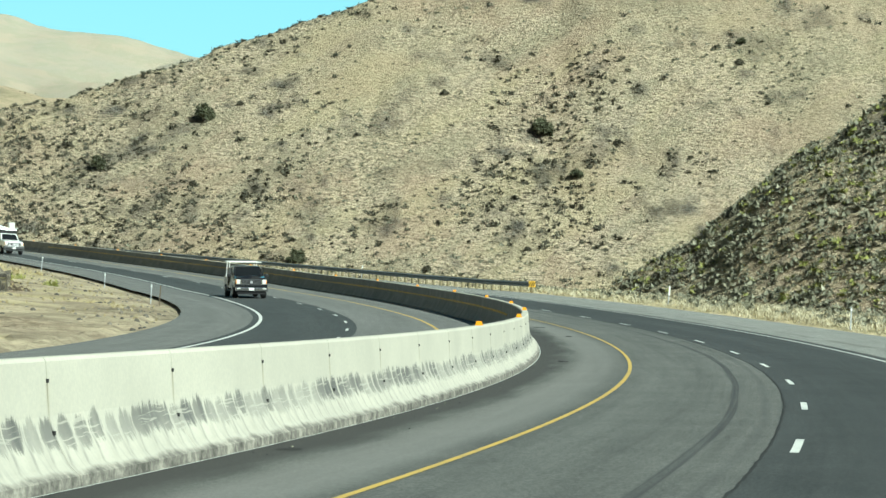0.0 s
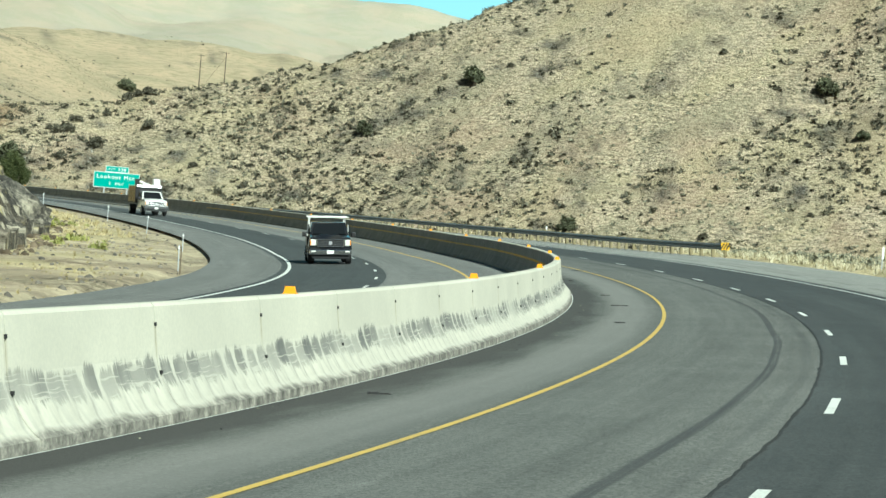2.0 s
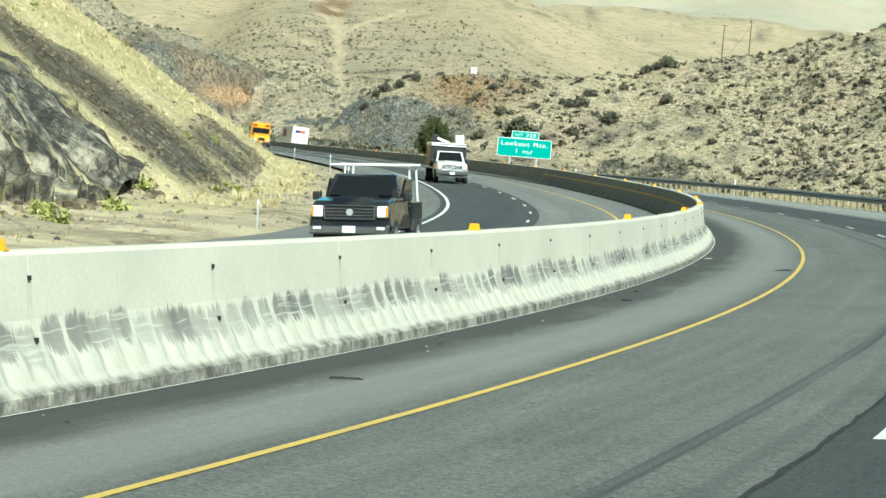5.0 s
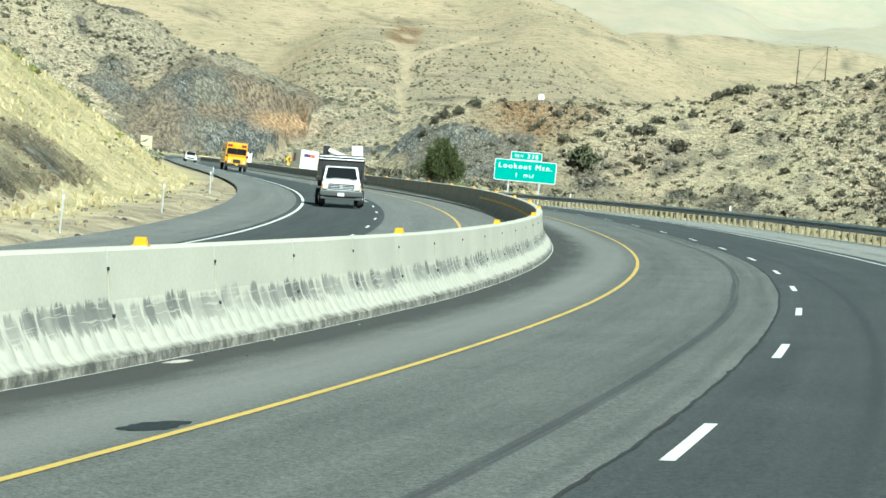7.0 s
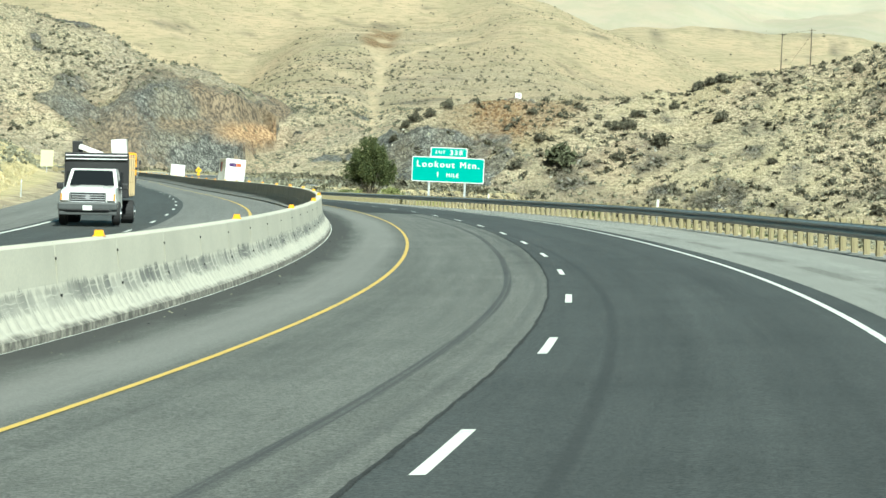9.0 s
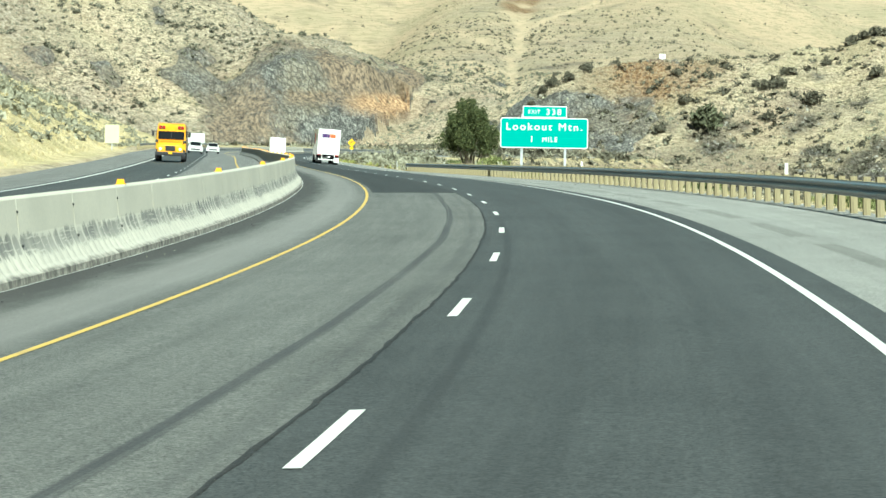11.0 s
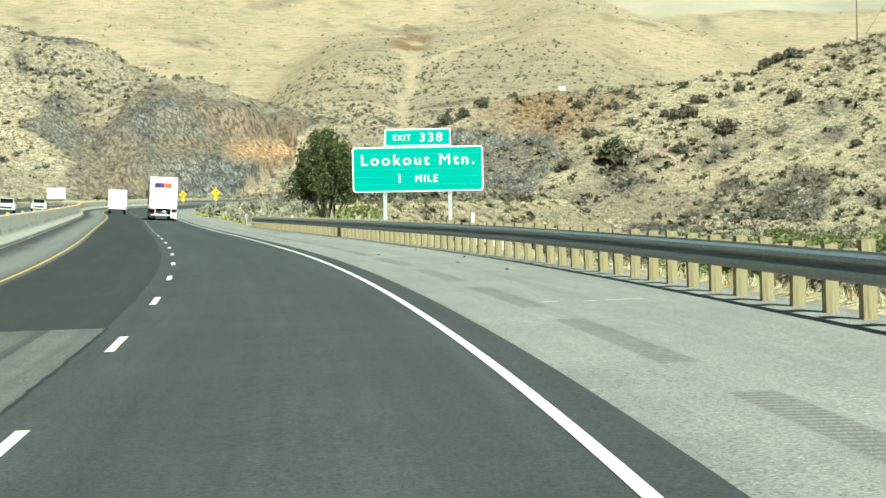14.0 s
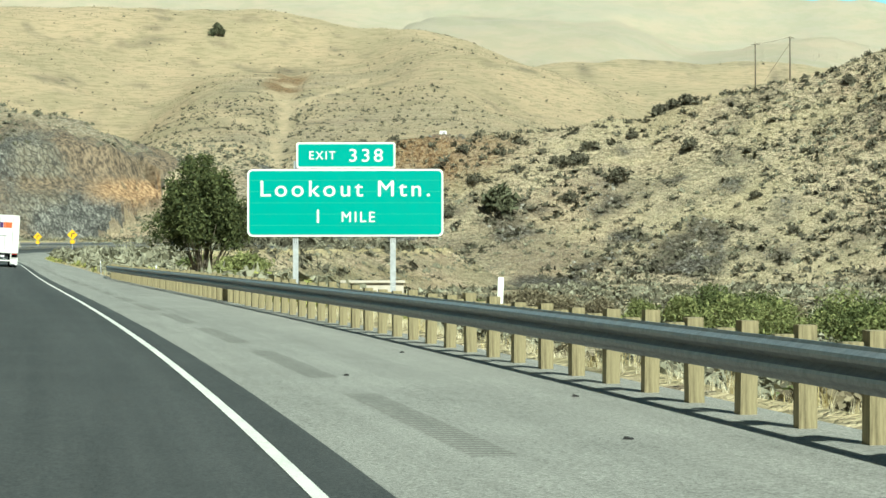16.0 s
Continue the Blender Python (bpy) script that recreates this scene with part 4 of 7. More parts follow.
guardrail = tagged(new("guardrail"), "galvanised steel guardrail on weathered timber posts", "guardrail")
s = RAIL0
while s < RAIL1 - .1:
    ob = new("rail", w_beam(s, min(s + 7.66, RAIL1)))
    ob.parent = guardrail
    s += 7.62
post_me = boxes_mesh("post", [(pose(0, 0, .115), (.08, .10, .75), 1.0)], WOOD)
block_me = boxes_mesh("spacer_block", [(pose(0, 0, 0), (.085, .07, .18), 1.0)], WOOD)
rng = random.Random(5)
s = RAIL0 + .3
while s < RAIL1:
    d = float(rail_offset(s))
    ob = new("post", post_me)
    ob.matrix_world = road_pose(s, d + .31, rng.uniform(-3, 3), rng.uniform(-.05, .03)) @ pose(0, 0, 0, rng.uniform(-1.5, 1.5), rng.uniform(-1.5, 1.5), 0)
    ob.parent = guardrail
    bl = new("spacer_block", block_me)
    bl.matrix_world = road_pose(s, d + .11, 0, .62)
    bl.parent = guardrail
    s += 1.905

outer_rail = tagged(new("outer_guardrail"), "steel guardrail on the far side of the oncoming lanes", "guardrail")
RAIL_D_OUT = -21.0
for k in range(26):
    s = 545.0 + 7.62 * k
    S_, D_ = np.meshgrid(np.linspace(s, s + 7.6, 6), [0, .08, .08, 0], indexing="ij")
    H_ = np.broadcast_to([.45, .47, .74, .76], S_.shape)
    i, j = np.meshgrid(np.arange(5), np.arange(3), indexing="ij")
    q = np.stack([i * 4 + j, i * 4 + j + 1, (i + 1) * 4 + j + 1, (i + 1) * 4 + j], -1).reshape(-1, 4)
    ob = new("rail", mesh_of("rail", road_xyz(S_, D_ + RAIL_D_OUT, H_).reshape(-1, 3), q, STEEL))
    ob.parent = outer_rail
    for u in (0, 1.905, 3.81, 5.715):
        po = new("post", post_me)
        po.matrix_world = road_pose(s + u, RAIL_D_OUT - .2, 0, -.12)
        po.parent = outer_rail


# ---- plants ----
def leaf_material(name, dark, light, rough=.8):
    m, t, p = material(name, rough)
    p.inputs["Specular IOR Level"].default_value = .2
    n = Net(t)
    r = n.node("ShaderNodeNewGeometry").outputs["Random Per Island"]
    c = n.ramp(r, (.0, dark), (1.0, light))
    c = n.mix(n.math("MULTIPLY", n.noise(n.coords(), .25, 3), .5), c, tuple(x * .7 for x in dark))
    t.links.new(c, p.inputs["Base Color"])
    return m


SAGE_DARK = leaf_material("dark_scrub_leaves", (.06, .058, .042), (.21, .195, .14))
SAGE_PALE = leaf_material("sagebrush_leaves", (.17, .17, .12), (.40, .39, .29))
SAGE_GREY = leaf_material("grey_scrub_leaves", (.085, .085, .062), (.26, .25, .185))
SAGE_OLIVE = leaf_material("olive_scrub_leaves", (.14, .125, .07), (.40, .35, .21))
STRAW = leaf_material("dry_grass_blades", (.32, .26, .12), (.60, .52, .30))
BUNCH = leaf_material("bunch_grass_blades", (.22, .19, .11), (.62, .53, .34))
RABBIT = leaf_material("yellow_brush_leaves", (.20, .22, .07), (.46, .46, .15))
HILL_JUNIPER = leaf_material("grey_juniper_leaves", (.045, .05, .03), (.19, .20, .12))
LEAF = leaf_material("green_shrub_leaves", (.085, .105, .036), (.33, .35, .14))
TREE = leaf_material("green_juniper_leaves", (.022, .034, .013), (.15, .17, .065))
BROWN = leaf_material("brown_willow_leaves", (.09, .075, .048), (.30, .26, .17))
DEEP = leaf_material("dark_shrub_leaves", (.045, .062, .022), (.18, .21, .08))
CREAM = leaf_material("bleached_grass_blades", (.46, .41, .27), (.76, .70, .52))
GOLD = leaf_material("golden_grass_blades", (.46, .385, .21), (.73, .64, .40))
BARK = timber("grey_bark", (.07, .055, .04), (.18, .15, .11))
STONE = leaf_material("field_stones", (.06, .055, .05), (.28, .25, .2), .9)


def lump(seed, n=7, m=3):
    """A ragged low dome of facets, unit radius: a far bush."""
    g = np.random.default_rng(seed)
    v, f = [(0, 0, .9 + g.uniform(-.15, .15))], []
    for j in range(1, m + 1):
        for i in range(n):
            a = 2 * math.pi * (i + .5 * (j % 2)) / n
            r = math.sin(math.pi / 2 * j / m) * g.uniform(.65, 1.2)
            v.append((r * math.cos(a), r * math.sin(a), .9 * math.cos(math.pi / 2 * j / m) * g.uniform(.6, 1.3) - (.15 if j == m else 0)))
    for i in range(n):
        f.append((0, 1 + i, 1 + (i + 1) % n))
        for j in range(1, m):
            a, b = 1 + (j - 1) * n + i, 1 + (j - 1) * n + (i + 1) % n
            c, e = 1 + j * n + i, 1 + j * n + (i + 1) % n
            f += [(a, c, e), (a, e, b)]
    return np.array(v), np.array(f)


def tuft(seed, blades=9, thin=1.0):
    """A tuft of loose blades or leaves, unit height."""
    g = np.random.default_rng(seed)
    v, f = [], []
    for _ in range(blades):
        a, lean, w, h = g.uniform(0, 6.28), g.uniform(.15, .8), thin * g.uniform(.10, .2), g.uniform(.6, 1.1)
        c, s_ = math.cos(a), math.sin(a)
        k = len(v)
        x, y = g.uniform(-.25, .25), g.uniform(-.25, .25)
        v += [(x - s_ * w, y + c * w, -.1), (x + s_ * w, y - c * w, -.1), (x + c * lean * h, y + s_ * lean * h, h)]
        f.append((k, k + 1, k + 2))
    return np.array(v), np.array(f)


def leafy(seed, count=70, size=.22, tall=1.0):
    """A bush of separate leaf sprays, unit radius."""
    g = np.random.default_rng(seed)
    v, f = [], []
    for _ in range(count):
        d = g.normal(size=3)
        d[2] = abs(d[2])
        d = d / np.linalg.norm(d) * g.uniform(.45, 1.0) * (.8 + .3 * math.sin(3 * math.atan2(d[1], d[0]) + seed))
        d[2] *= tall
        k = len(v)
        for _ in range(3):
            v.append(tuple(d + g.normal(size=3) * size))
        f.append((k, k + 1, k + 2))
    return np.array(v), np.array(f)


def spread(name, shapes, x, y, z, size, mat, label, category, seed=1, squash=(.7, 1.1)):
    """Many plants in one mesh."""
    g = np.random.default_rng(seed)
    V, F, k = [], [], 0
    which = g.integers(0, len(shapes), len(x))
    ang, sq = g.uniform(0, 6.28, len(x)), g.uniform(*squash, len(x))
    for w, (sv, sf) in enumerate(shapes):
        i = np.where(which == w)[0]
        if not len(i):
            continue
        c, s_ = np.cos(ang[i])[:, None], np.sin(ang[i])[:, None]
        px = (sv[:, 0] * c - sv[:, 1] * s_) * size[i][:, None] + x[i][:, None]
        py = (sv[:, 0] * s_ + sv[:, 1] * c) * size[i][:, None] + y[i][:, None]
        pz = sv[:, 2] * (size[i] * sq[i])[:, None] + z[i][:, None]
        V.append(np.stack([px, py, pz], -1).reshape(-1, 3))
        F.append((sf[None] + (np.arange(len(i)) * len(sv))[:, None, None] + k).reshape(-1, 3))
        k += len(i) * len(sv)
    V, F = np.concatenate(V), np.concatenate(F)
    me = bpy.data.meshes.new(name)
    me.vertices.add(len(V))
    me.vertices.foreach_set("co", V.ravel())
    me.loops.add(len(F) * 3)
    me.loops.foreach_set("vertex_index", F.ravel().astype(np.int32))
    me.polygons.add(len(F))
    me.polygons.foreach_set("loop_start", np.arange(0, len(F) * 3, 3, dtype=np.int32))
    me.update(calc_edges=True)
    me.materials.append(mat)
    return tagged(new(name, me), label, category, kind="stuff")


LUMPS = [leafy(k, 20, .36, .8) for k in range(8)]
TUFTS = [tuft(k, 7) for k in range(6)]
SPRAYS = [leafy(k) for k in range(5)]
FINE_TUFTS = [tuft(k, 12, .18) for k in range(6)]
LOOSE = [leafy(k, 34, .3) for k in range(5)]


def sow(n, box, seed, ok):
    """Random places in a plan box, thinned by ok(x, y, relief, g)."""
    g = np.random.default_rng(seed)
    x, y = g.uniform(box[0], box[1], n), g.uniform(box[2], box[3], n)
    r = relief(x, y)
    keep = ok(x, y, r, g)
    return x[keep], y[keep], r[0][keep], g


def clumpy(x, y, size, k, lo, hi):
    return np.clip((fbm(x, y, size, 3, k) - lo) / (hi - lo), 0, 1)


def thick(x, y):
    return np.clip(sum(np.exp(-((x - a) ** 2 + (y - b) ** 2) / q ** 2) for a, b, q in DRAWS), 0, 1)


def sow_hills():
    rnd = lambda g, n, a, b: a + (b - a) * g.random(n) ** 2.2
    # the big eastern slope: thick in the draws and at the foot, thin between
    x, y, z, g = sow(60000, (-520, 60, 700, 1090), 11, lambda x, y, r, g: (r[0] > -7) & (g.random(len(x)) < .012 + .6 * clumpy(x, y, 60, 5, .08, .25) + .25 * clumpy(x, y, 18, 6, .14, .3) + .07 * (x < -260) + .35 * np.clip((22 - r[0]) / 20, 0, 1) * clumpy(x, y, 22, 2, -.02, .2) + .2 * (r[1] > .4) + .55 * thick(x, y)))
    spread("dark_scrub", LUMPS, x, y, z, rnd(g, len(x), .4, 1.9), SAGE_DARK, "dark green scrub dotted over the dry slope", "scrub", 3)
    x, y, z, g = sow(40000, (-520, 60, 690, 1090), 12, lambda x, y, r, g: (r[0] > -7) & (g.random(len(x)) < .05 + .6 * clumpy(x, y, 50, 9, .03, .25) + .35 * np.clip((22 - r[0]) / 20, 0, 1)))
    spread("sagebrush", LUMPS, x, y, z, rnd(g, len(x), .3, 1.3), SAGE_PALE, "pale grey-green sagebrush on the dry slope", "sagebrush", 4)
    x, y, z, g = sow(95000, (-520, 60, 700, 1090), 13, lambda x, y, r, g: (r[0] > -7) & (r[1] < .6))
    spread("bunch_grass", [tuft(k, 3) for k in range(6)], x, y, z, rnd(g, len(x), .3, .75), BUNCH, "straw-yellow bunch grass on the slope", "grass", 5)
    x, y, z, g = sow(75000, (-520, 60, 700, 1000), 23, lambda x, y, r, g: (r[0] > -7) & (r[1] < .6))
    spread("bunch_grass", [tuft(k, 3) for k in range(6)], x, y, z, rnd(g, len(x), .25, .6), SAGE_DARK, "dark dead bunch grass and low scrub on the slope", "grass", 24)
    x, y, z, g = sow(32000, (-520, -320, 815, 935), 30, lambda x, y, r, g: (r[0] > -7) & (r[1] < .7))
    spread("bunch_grass", [tuft(k, 3) for k in range(6)], x, y, z, rnd(g, len(x), .2, .65), CREAM, "bleached bunch grass on the stony slope", "grass", 32)
    # bushes along the crest
    g = np.random.default_rng(61)
    q = np.array(RIDGES["east"][0][2:8], float)
    u = g.uniform(0, len(q) - 1.01, 520)
    i = u.astype(int)
    c = q[i] + (q[i + 1] - q[i]) * (u - i)[:, None]
    x, y = c[:, 0] + g.normal(0, 5, len(u)) + 2, c[:, 1] + g.normal(0, 7, len(u)) - 4
    spread("crest_scrub", LUMPS, x, y, relief(x, y)[0], rnd(g, len(x), .4, 1.7), SAGE_DARK, "dark bushes along the crest of the slope", "scrub", 62)
    # thicker scrub on the near spur, dark and pale mixed
    x, y, z, g = sow(5200, (-150, 20, 600, 760), 14, lambda x, y, r, g: (r[0] > -8) & (g.random(len(x)) < .12 + .7 * clumpy(x, y, 24, 12, -.05, .15)))
    spread("spur_scrub", SPRAYS, x, y, z, rnd(g, len(x), .6, 2.5), SAGE_DARK, "dark thick scrub on the shaded spur", "scrub", 6, (.5, .9))
    x, y, z, g = sow(10000, (-150, 20, 600, 760), 15, lambda x, y, r, g: (r[0] > -8))
    spread("spur_sagebrush", LUMPS, x, y, z, rnd(g, len(x), .5, 2.0), SAGE_PALE, "pale sagebrush on the spur", "sagebrush", 7)
    x, y, z, g = sow(2600, (-150, 20, 600, 760), 26, lambda x, y, r, g: (r[0] > -8) & (g.random(len(x)) < .2 + .8 * clumpy(x, y, 30, 27, -.05, .15)))
    spread("spur_brush", LUMPS, x, y, z, rnd(g, len(x), .6, 2.0), RABBIT, "yellow-green brush among the scrub of the spur", "brush", 27)
    x, y, z, g = sow(26000, (-150, 20, 600, 760), 25, lambda x, y, r, g: (r[0] > -8))
    spread("spur_grass", TUFTS, x, y, z, rnd(g, len(x), .3, .8), BUNCH, "pale dry grass between the bushes of the spur", "grass", 65)
    # the rock-cut hill and the tan hill behind
    x, y, z, g = sow(40000, (-800, -540, 760, 960), 16, lambda x, y, r, g: (r[0] > -5) & (g.random(len(x)) < (.06 + .3 * clumpy(x, y, 40, 15, 0, .25)) * np.where((r[1] > .15) | (x < -640), 1, .12)) & (r[6] < .3) & ~((r[1] > .8) & (r[0] < 30) & (x > -650)))
    spread("cut_hill_scrub", LUMPS, x, y, z + .3, rnd(g, len(x), .35, 1.4), SAGE_GREY, "dark scrub on the grey rocky hill", "scrub", 8)
    x, y, z, g = sow(7500, (-800, -540, 760, 960), 17, lambda x, y, r, g: (r[0] > -5) & (r[1] < .7))
    spread("cut_hill_sagebrush", LUMPS, x, y, z, rnd(g, len(x), .3, .9), SAGE_PALE, "pale sagebrush on the rocky hill", "sagebrush", 9)
    near_scar = lambda x, y: np.exp(-(((x + 566) * .815 + (y - 895) * .580) / 75) ** 2) * (np.hypot(x + 566, y - 895) < 430)
    x, y, z, g = sow(30000, (-1150, -520, 900, 1700), 18, lambda x, y, r, g: (r[0] > 12) & (g.random(len(x)) < .06 + .25 * clumpy(x, y, 90, 18, .08, .28) + .4 * near_scar(x, y) + .25 * clumpy(r[0], x * 0, 400, 3, .2, .4)) & (r[5] < .6) & (r[6] < .5))
    spread("tan_hill_scrub", LUMPS, x, y, z, rnd(g, len(x), .35, 1.15), SAGE_DARK, "dark scattered scrub on the tan hill", "scrub", 10)
    x, y, z, g = sow(60000, (-1300, -520, 900, 1700), 28, lambda x, y, r, g: (r[0] > 12) & (r[5] < .5) & (g.random(len(x)) < .35 + .65 * clumpy(x, y, 70, 29, -.05, .15)))
    spread("tan_hill_grass", [tuft(k, 3) for k in range(6)], x, y, z, rnd(g, len(x), .35, 1.0), SAGE_OLIVE, "olive dry grass clumps on the tan hill", "grass", 29)
    x, y, z, g = sow(2200, (-1300, -500, 1650, 2300), 19, lambda x, y, r, g: (r[0] > 30) & (g.random(len(x)) < .05 + .5 * clumpy(x, y, 150, 21, .1, .28)))
    spread("far_scrub", LUMPS, x, y, z, rnd(g, len(x), .5, 1.3), SAGE_DARK, "dark dots of scrub on the far hills", "scrub", 11)


def sow_valley():
    for seed, mat, nm, lab, n in ((71, SAGE_DARK, "valley_scrub", "dark scrub on the valley floor", 6500), (72, SAGE_PALE, "valley_brush", "pale sagebrush over the valley floor", 6500)):
        x, y, z, g = sow(n, (-430, -150, 440, 830), seed, lambda x, y, r, g: (r[0] < 4) & (road_sd(x, y)[1] > 32))
        spread(nm, LUMPS, x, y, z, .4 + 1.1 * g.random(len(x)) ** 1.6, mat, lab, "scrub", seed)


def along(n, s0, s1, d0, d1, seed):
    """Random places beside the road."""
    g = np.random.default_rng(seed)
    s, d = g.uniform(s0, s1, n), g.uniform(d0, d1, n)
    p = road_xyz(s, d)
    x, y = p[:, 0], p[:, 1]
    return s, d, x, y, relief(x, y), g


def sow_roadside():
    s, d, x, y, r, g = along(14000, 40, 200, 8.9, 20, 31)
    k = (g.random(len(x)) < np.clip((d - 8.9) / 1.6, 0, 1)) & (d < 17.5)
    spread("roadside_grass", TUFTS, x[k], y[k], r[0][k], g.uniform(.12, .34, k.sum()), CREAM, "pale dry grass along the shoulder", "grass", 12)
    s, d, x, y, r, g = along(900, 40, 200, 10.5, 20, 32)
    spread("roadside_sagebrush", SPRAYS, x, y, r[0], g.uniform(.15, .5, len(x)), SAGE_PALE, "small pale sagebrush among the roadside grass", "sagebrush", 13)
    s, d, x, y, r, g = along(34000, 200, 700, -52, -23, 33)
    k = (r[2] > .4) & (r[1] < .2) & (s > 190)
    spread("bank_grass", TUFTS, x[k], y[k], r[0][k], .05 + .3 * g.random(k.sum()) ** 2.5, GOLD, "golden dry grass on the road bank", "grass", 14)
    s, d, x, y, r, g = along(2600, 300, 720, -70, -25, 34)
    k = (g.random(len(x)) < np.interp(s, [300, 430, 500], [.12, .3, 1.0])) & (r[2] > .3)
    spread("bank_sagebrush", LOOSE, x[k], y[k], r[0][k], g.uniform(.35, 1.1, k.sum()), SAGE_PALE, "pale green sagebrush on the road bank", "sagebrush", 15)
    s, d, x, y, r, g = along(190, 165, 330, -45, -25, 35)
    k = g.random(len(x)) < np.where((d > -30) & (s < 240), .8, .18)
    spread("bank_brush", SPRAYS, x[k], y[k], r[0][k], g.uniform(.12, .5, k.sum()), RABBIT, "yellow-green brush at the foot of the road bank", "brush", 16)
    s, d, x, y, r, g = along(3400, 100, 300, -33, -20.6, 36)
    k = g.random(len(x)) < .35 + .6 * clumpy(x, y, 4, 30, -.05, .2)
    spread("loose_stones", [lump(k, 5, 2) for k in range(40, 45)], x[k], y[k], r[0][k] - .02, 0.02 + .16 * g.random(k.sum()) ** 4, STONE, "loose stones and clods on the gravel verge", "stones", 17)
    s, d, x, y, r, g = along(3600, 110, 300, -32, -20.8, 37)
    k = g.random(len(x)) < .15 + .8 * clumpy(x, y, 7, 33, 0, .2)
    spread("verge_grass", TUFTS, x[k], y[k], r[0][k], g.uniform(.05, .16, k.sum()), STRAW, "sparse dry grass on the gravel verge", "grass", 18)
    # past the guardrail
    s, d, x, y, r, g = along(15000, 205, 600, 9.0, 36, 38)
    k = (g.random(len(x)) < .7) & (r[0] > -9)
    spread("embankment_grass", FINE_TUFTS, x[k], y[k], r[0][k], g.uniform(.12, .34, k.sum()), STRAW, "dry grass below the guardrail", "grass", 19)
    s, d, x, y, r, g = along(4200, 285, 430, 9.2, 13.5, 42)
    spread("embankment_tufts", FINE_TUFTS, x, y, r[0] - .03, g.uniform(.08, .24, len(x)), CREAM, "bleached dry grass tufts behind the guardrail posts", "grass", 43)
    s, d, x, y, r, g = along(3200, 395, 800, 9.0, 34, 39)
    k = (d > np.interp(s, [395, 430, 500, 600], [10, 10.5, 9.5, 10]))
    spread("flat_sagebrush", LOOSE, x[k], y[k], r[0][k], np.where(s[k] > 560, 1.5, 1.0) * g.uniform(.3, .95, k.sum()), SAGE_PALE, "pale green sagebrush on the flat beside the road", "sagebrush", 20)
    s, d, x, y, r, g = along(700, 380, 640, 9.2, 30, 40)
    spread("flat_brush", SPRAYS, x, y, r[0], g.uniform(.25, .7, len(x)), RABBIT, "yellow-green brush beside the road", "brush", 21)
    s, d, x, y, r, g = along(3600, 300, 620, 12, 110, 41)
    k = r[0] < -1
    spread("valley_sagebrush", LUMPS, x[k], y[k], r[0][k], g.uniform(.4, 1.2, k.sum()), SAGE_PALE, "pale sagebrush in the valley bottom", "sagebrush", 22)


sow_hills()
sow_valley()
sow_roadside()


def part(name, me, parent, label="", m=None):
    ob = new(name, me)
    ob.parent = parent
    if m is not None:
        ob.matrix_local = m
    if label:
        ob["label"] = label
    return ob


def limb_mesh(name, runs, mat):
    """Tapered round limbs: runs of (points, r0, r1)."""
    v, f = [], []
    for pts, r0, r1 in runs:
        n, k = 7, len(v)
        for j, q in enumerate(pts):
            u = j / (len(pts) - 1)
            ax = (Vector(pts[min(j + 1, len(pts) - 1)]) - Vector(pts[max(j - 1, 0)])).normalized()
            a = ax.orthogonal().normalized()
            b = ax.cross(a)
            r = r0 + (r1 - r0) * u
            v += [tuple(Vector(q) + r * (math.cos(6.283 * i / n) * a + math.sin(6.283 * i / n) * b)) for i in range(n)]
        for j in range(len(pts) - 1):
            f += [[k + j * n + i, k + j * n + (i + 1) % n, k + (j + 1) * n + (i + 1) % n, k + (j + 1) * n + i] for i in range(n)]
        f.append([k + (len(pts) - 1) * n + i for i in range(n)])
    return mesh_of(name, v, f, mat, True)


def crown_mesh(name, lobes, sprays, size, mat, seed):
    """A crown of many small leaf sprays set over ragged lobes (centre, radii)."""
    g = np.random.default_rng(seed)
    w = np.array([r[0] * r[2] for _, r in lobes])
    pick = g.choice(len(lobes), sprays, p=w / w.sum())
    c, r = np.array([l[0] for l in lobes])[pick], np.array([l[1] for l in lobes])[pick]
    d = g.normal(size=(sprays, 3))
    d = d / np.linalg.norm(d, axis=1)[:, None]
    lumpy = 1 + .25 * np.sin(d[:, 0] * 7 + pick) * np.cos(d[:, 2] * 6 + pick * 2)
    o = c + d * r * (g.uniform(.35, 1.08, sprays) * lumpy)[:, None]
    v = o[:, None, :] + g.normal(size=(sprays, 3, 3)) * size * g.uniform(.6, 1.3, (sprays, 1, 1))
    v = v.reshape(-1, 3)
    return mesh_of(name, v, np.arange(len(v)).reshape(-1, 3), mat)


def bush(x, y, z, h, w, seed, sprays, mat, label, category, name, group, size=None):
    """A round spreading shrub or low juniper: short stems, uneven dome of sprays down to the ground."""
    g = random.Random(seed)
    top = tagged(new(name), label, category, group)
    top.matrix_world = pose(x, y, z - .1, 0, 0, g.uniform(0, 360))
    runs, lobes = [], []
    for k in range(6):
        a = 1.05 * k + g.uniform(-.4, .4)
        tip = (math.cos(a) * w * .28, math.sin(a) * w * .28, h * g.uniform(.45, .7))
        runs.append(([(math.cos(a) * .03 * w, math.sin(a) * .03 * w, 0), (tip[0] * .45, tip[1] * .45, tip[2] * .6), tip], .03 * h, .012))
    for k in range(14):
        a, off = g.uniform(0, 6.28), g.random() ** .6
        rr = w * g.uniform(.15, .26)
        zz = h * (.18 + .55 * (1 - off * off) * g.uniform(.6, 1.15))
        lobes.append(((math.cos(a) * off * w * .33, math.sin(a) * off * w * .33, zz), (rr, rr, min(rr * .8, h * .28))))
    part("stems", limb_mesh("stems", runs, BARK), top, "grey woody stems")
    part("crown", crown_mesh("crown", lobes, sprays, size or .055 * w, mat, seed), top)
    return top


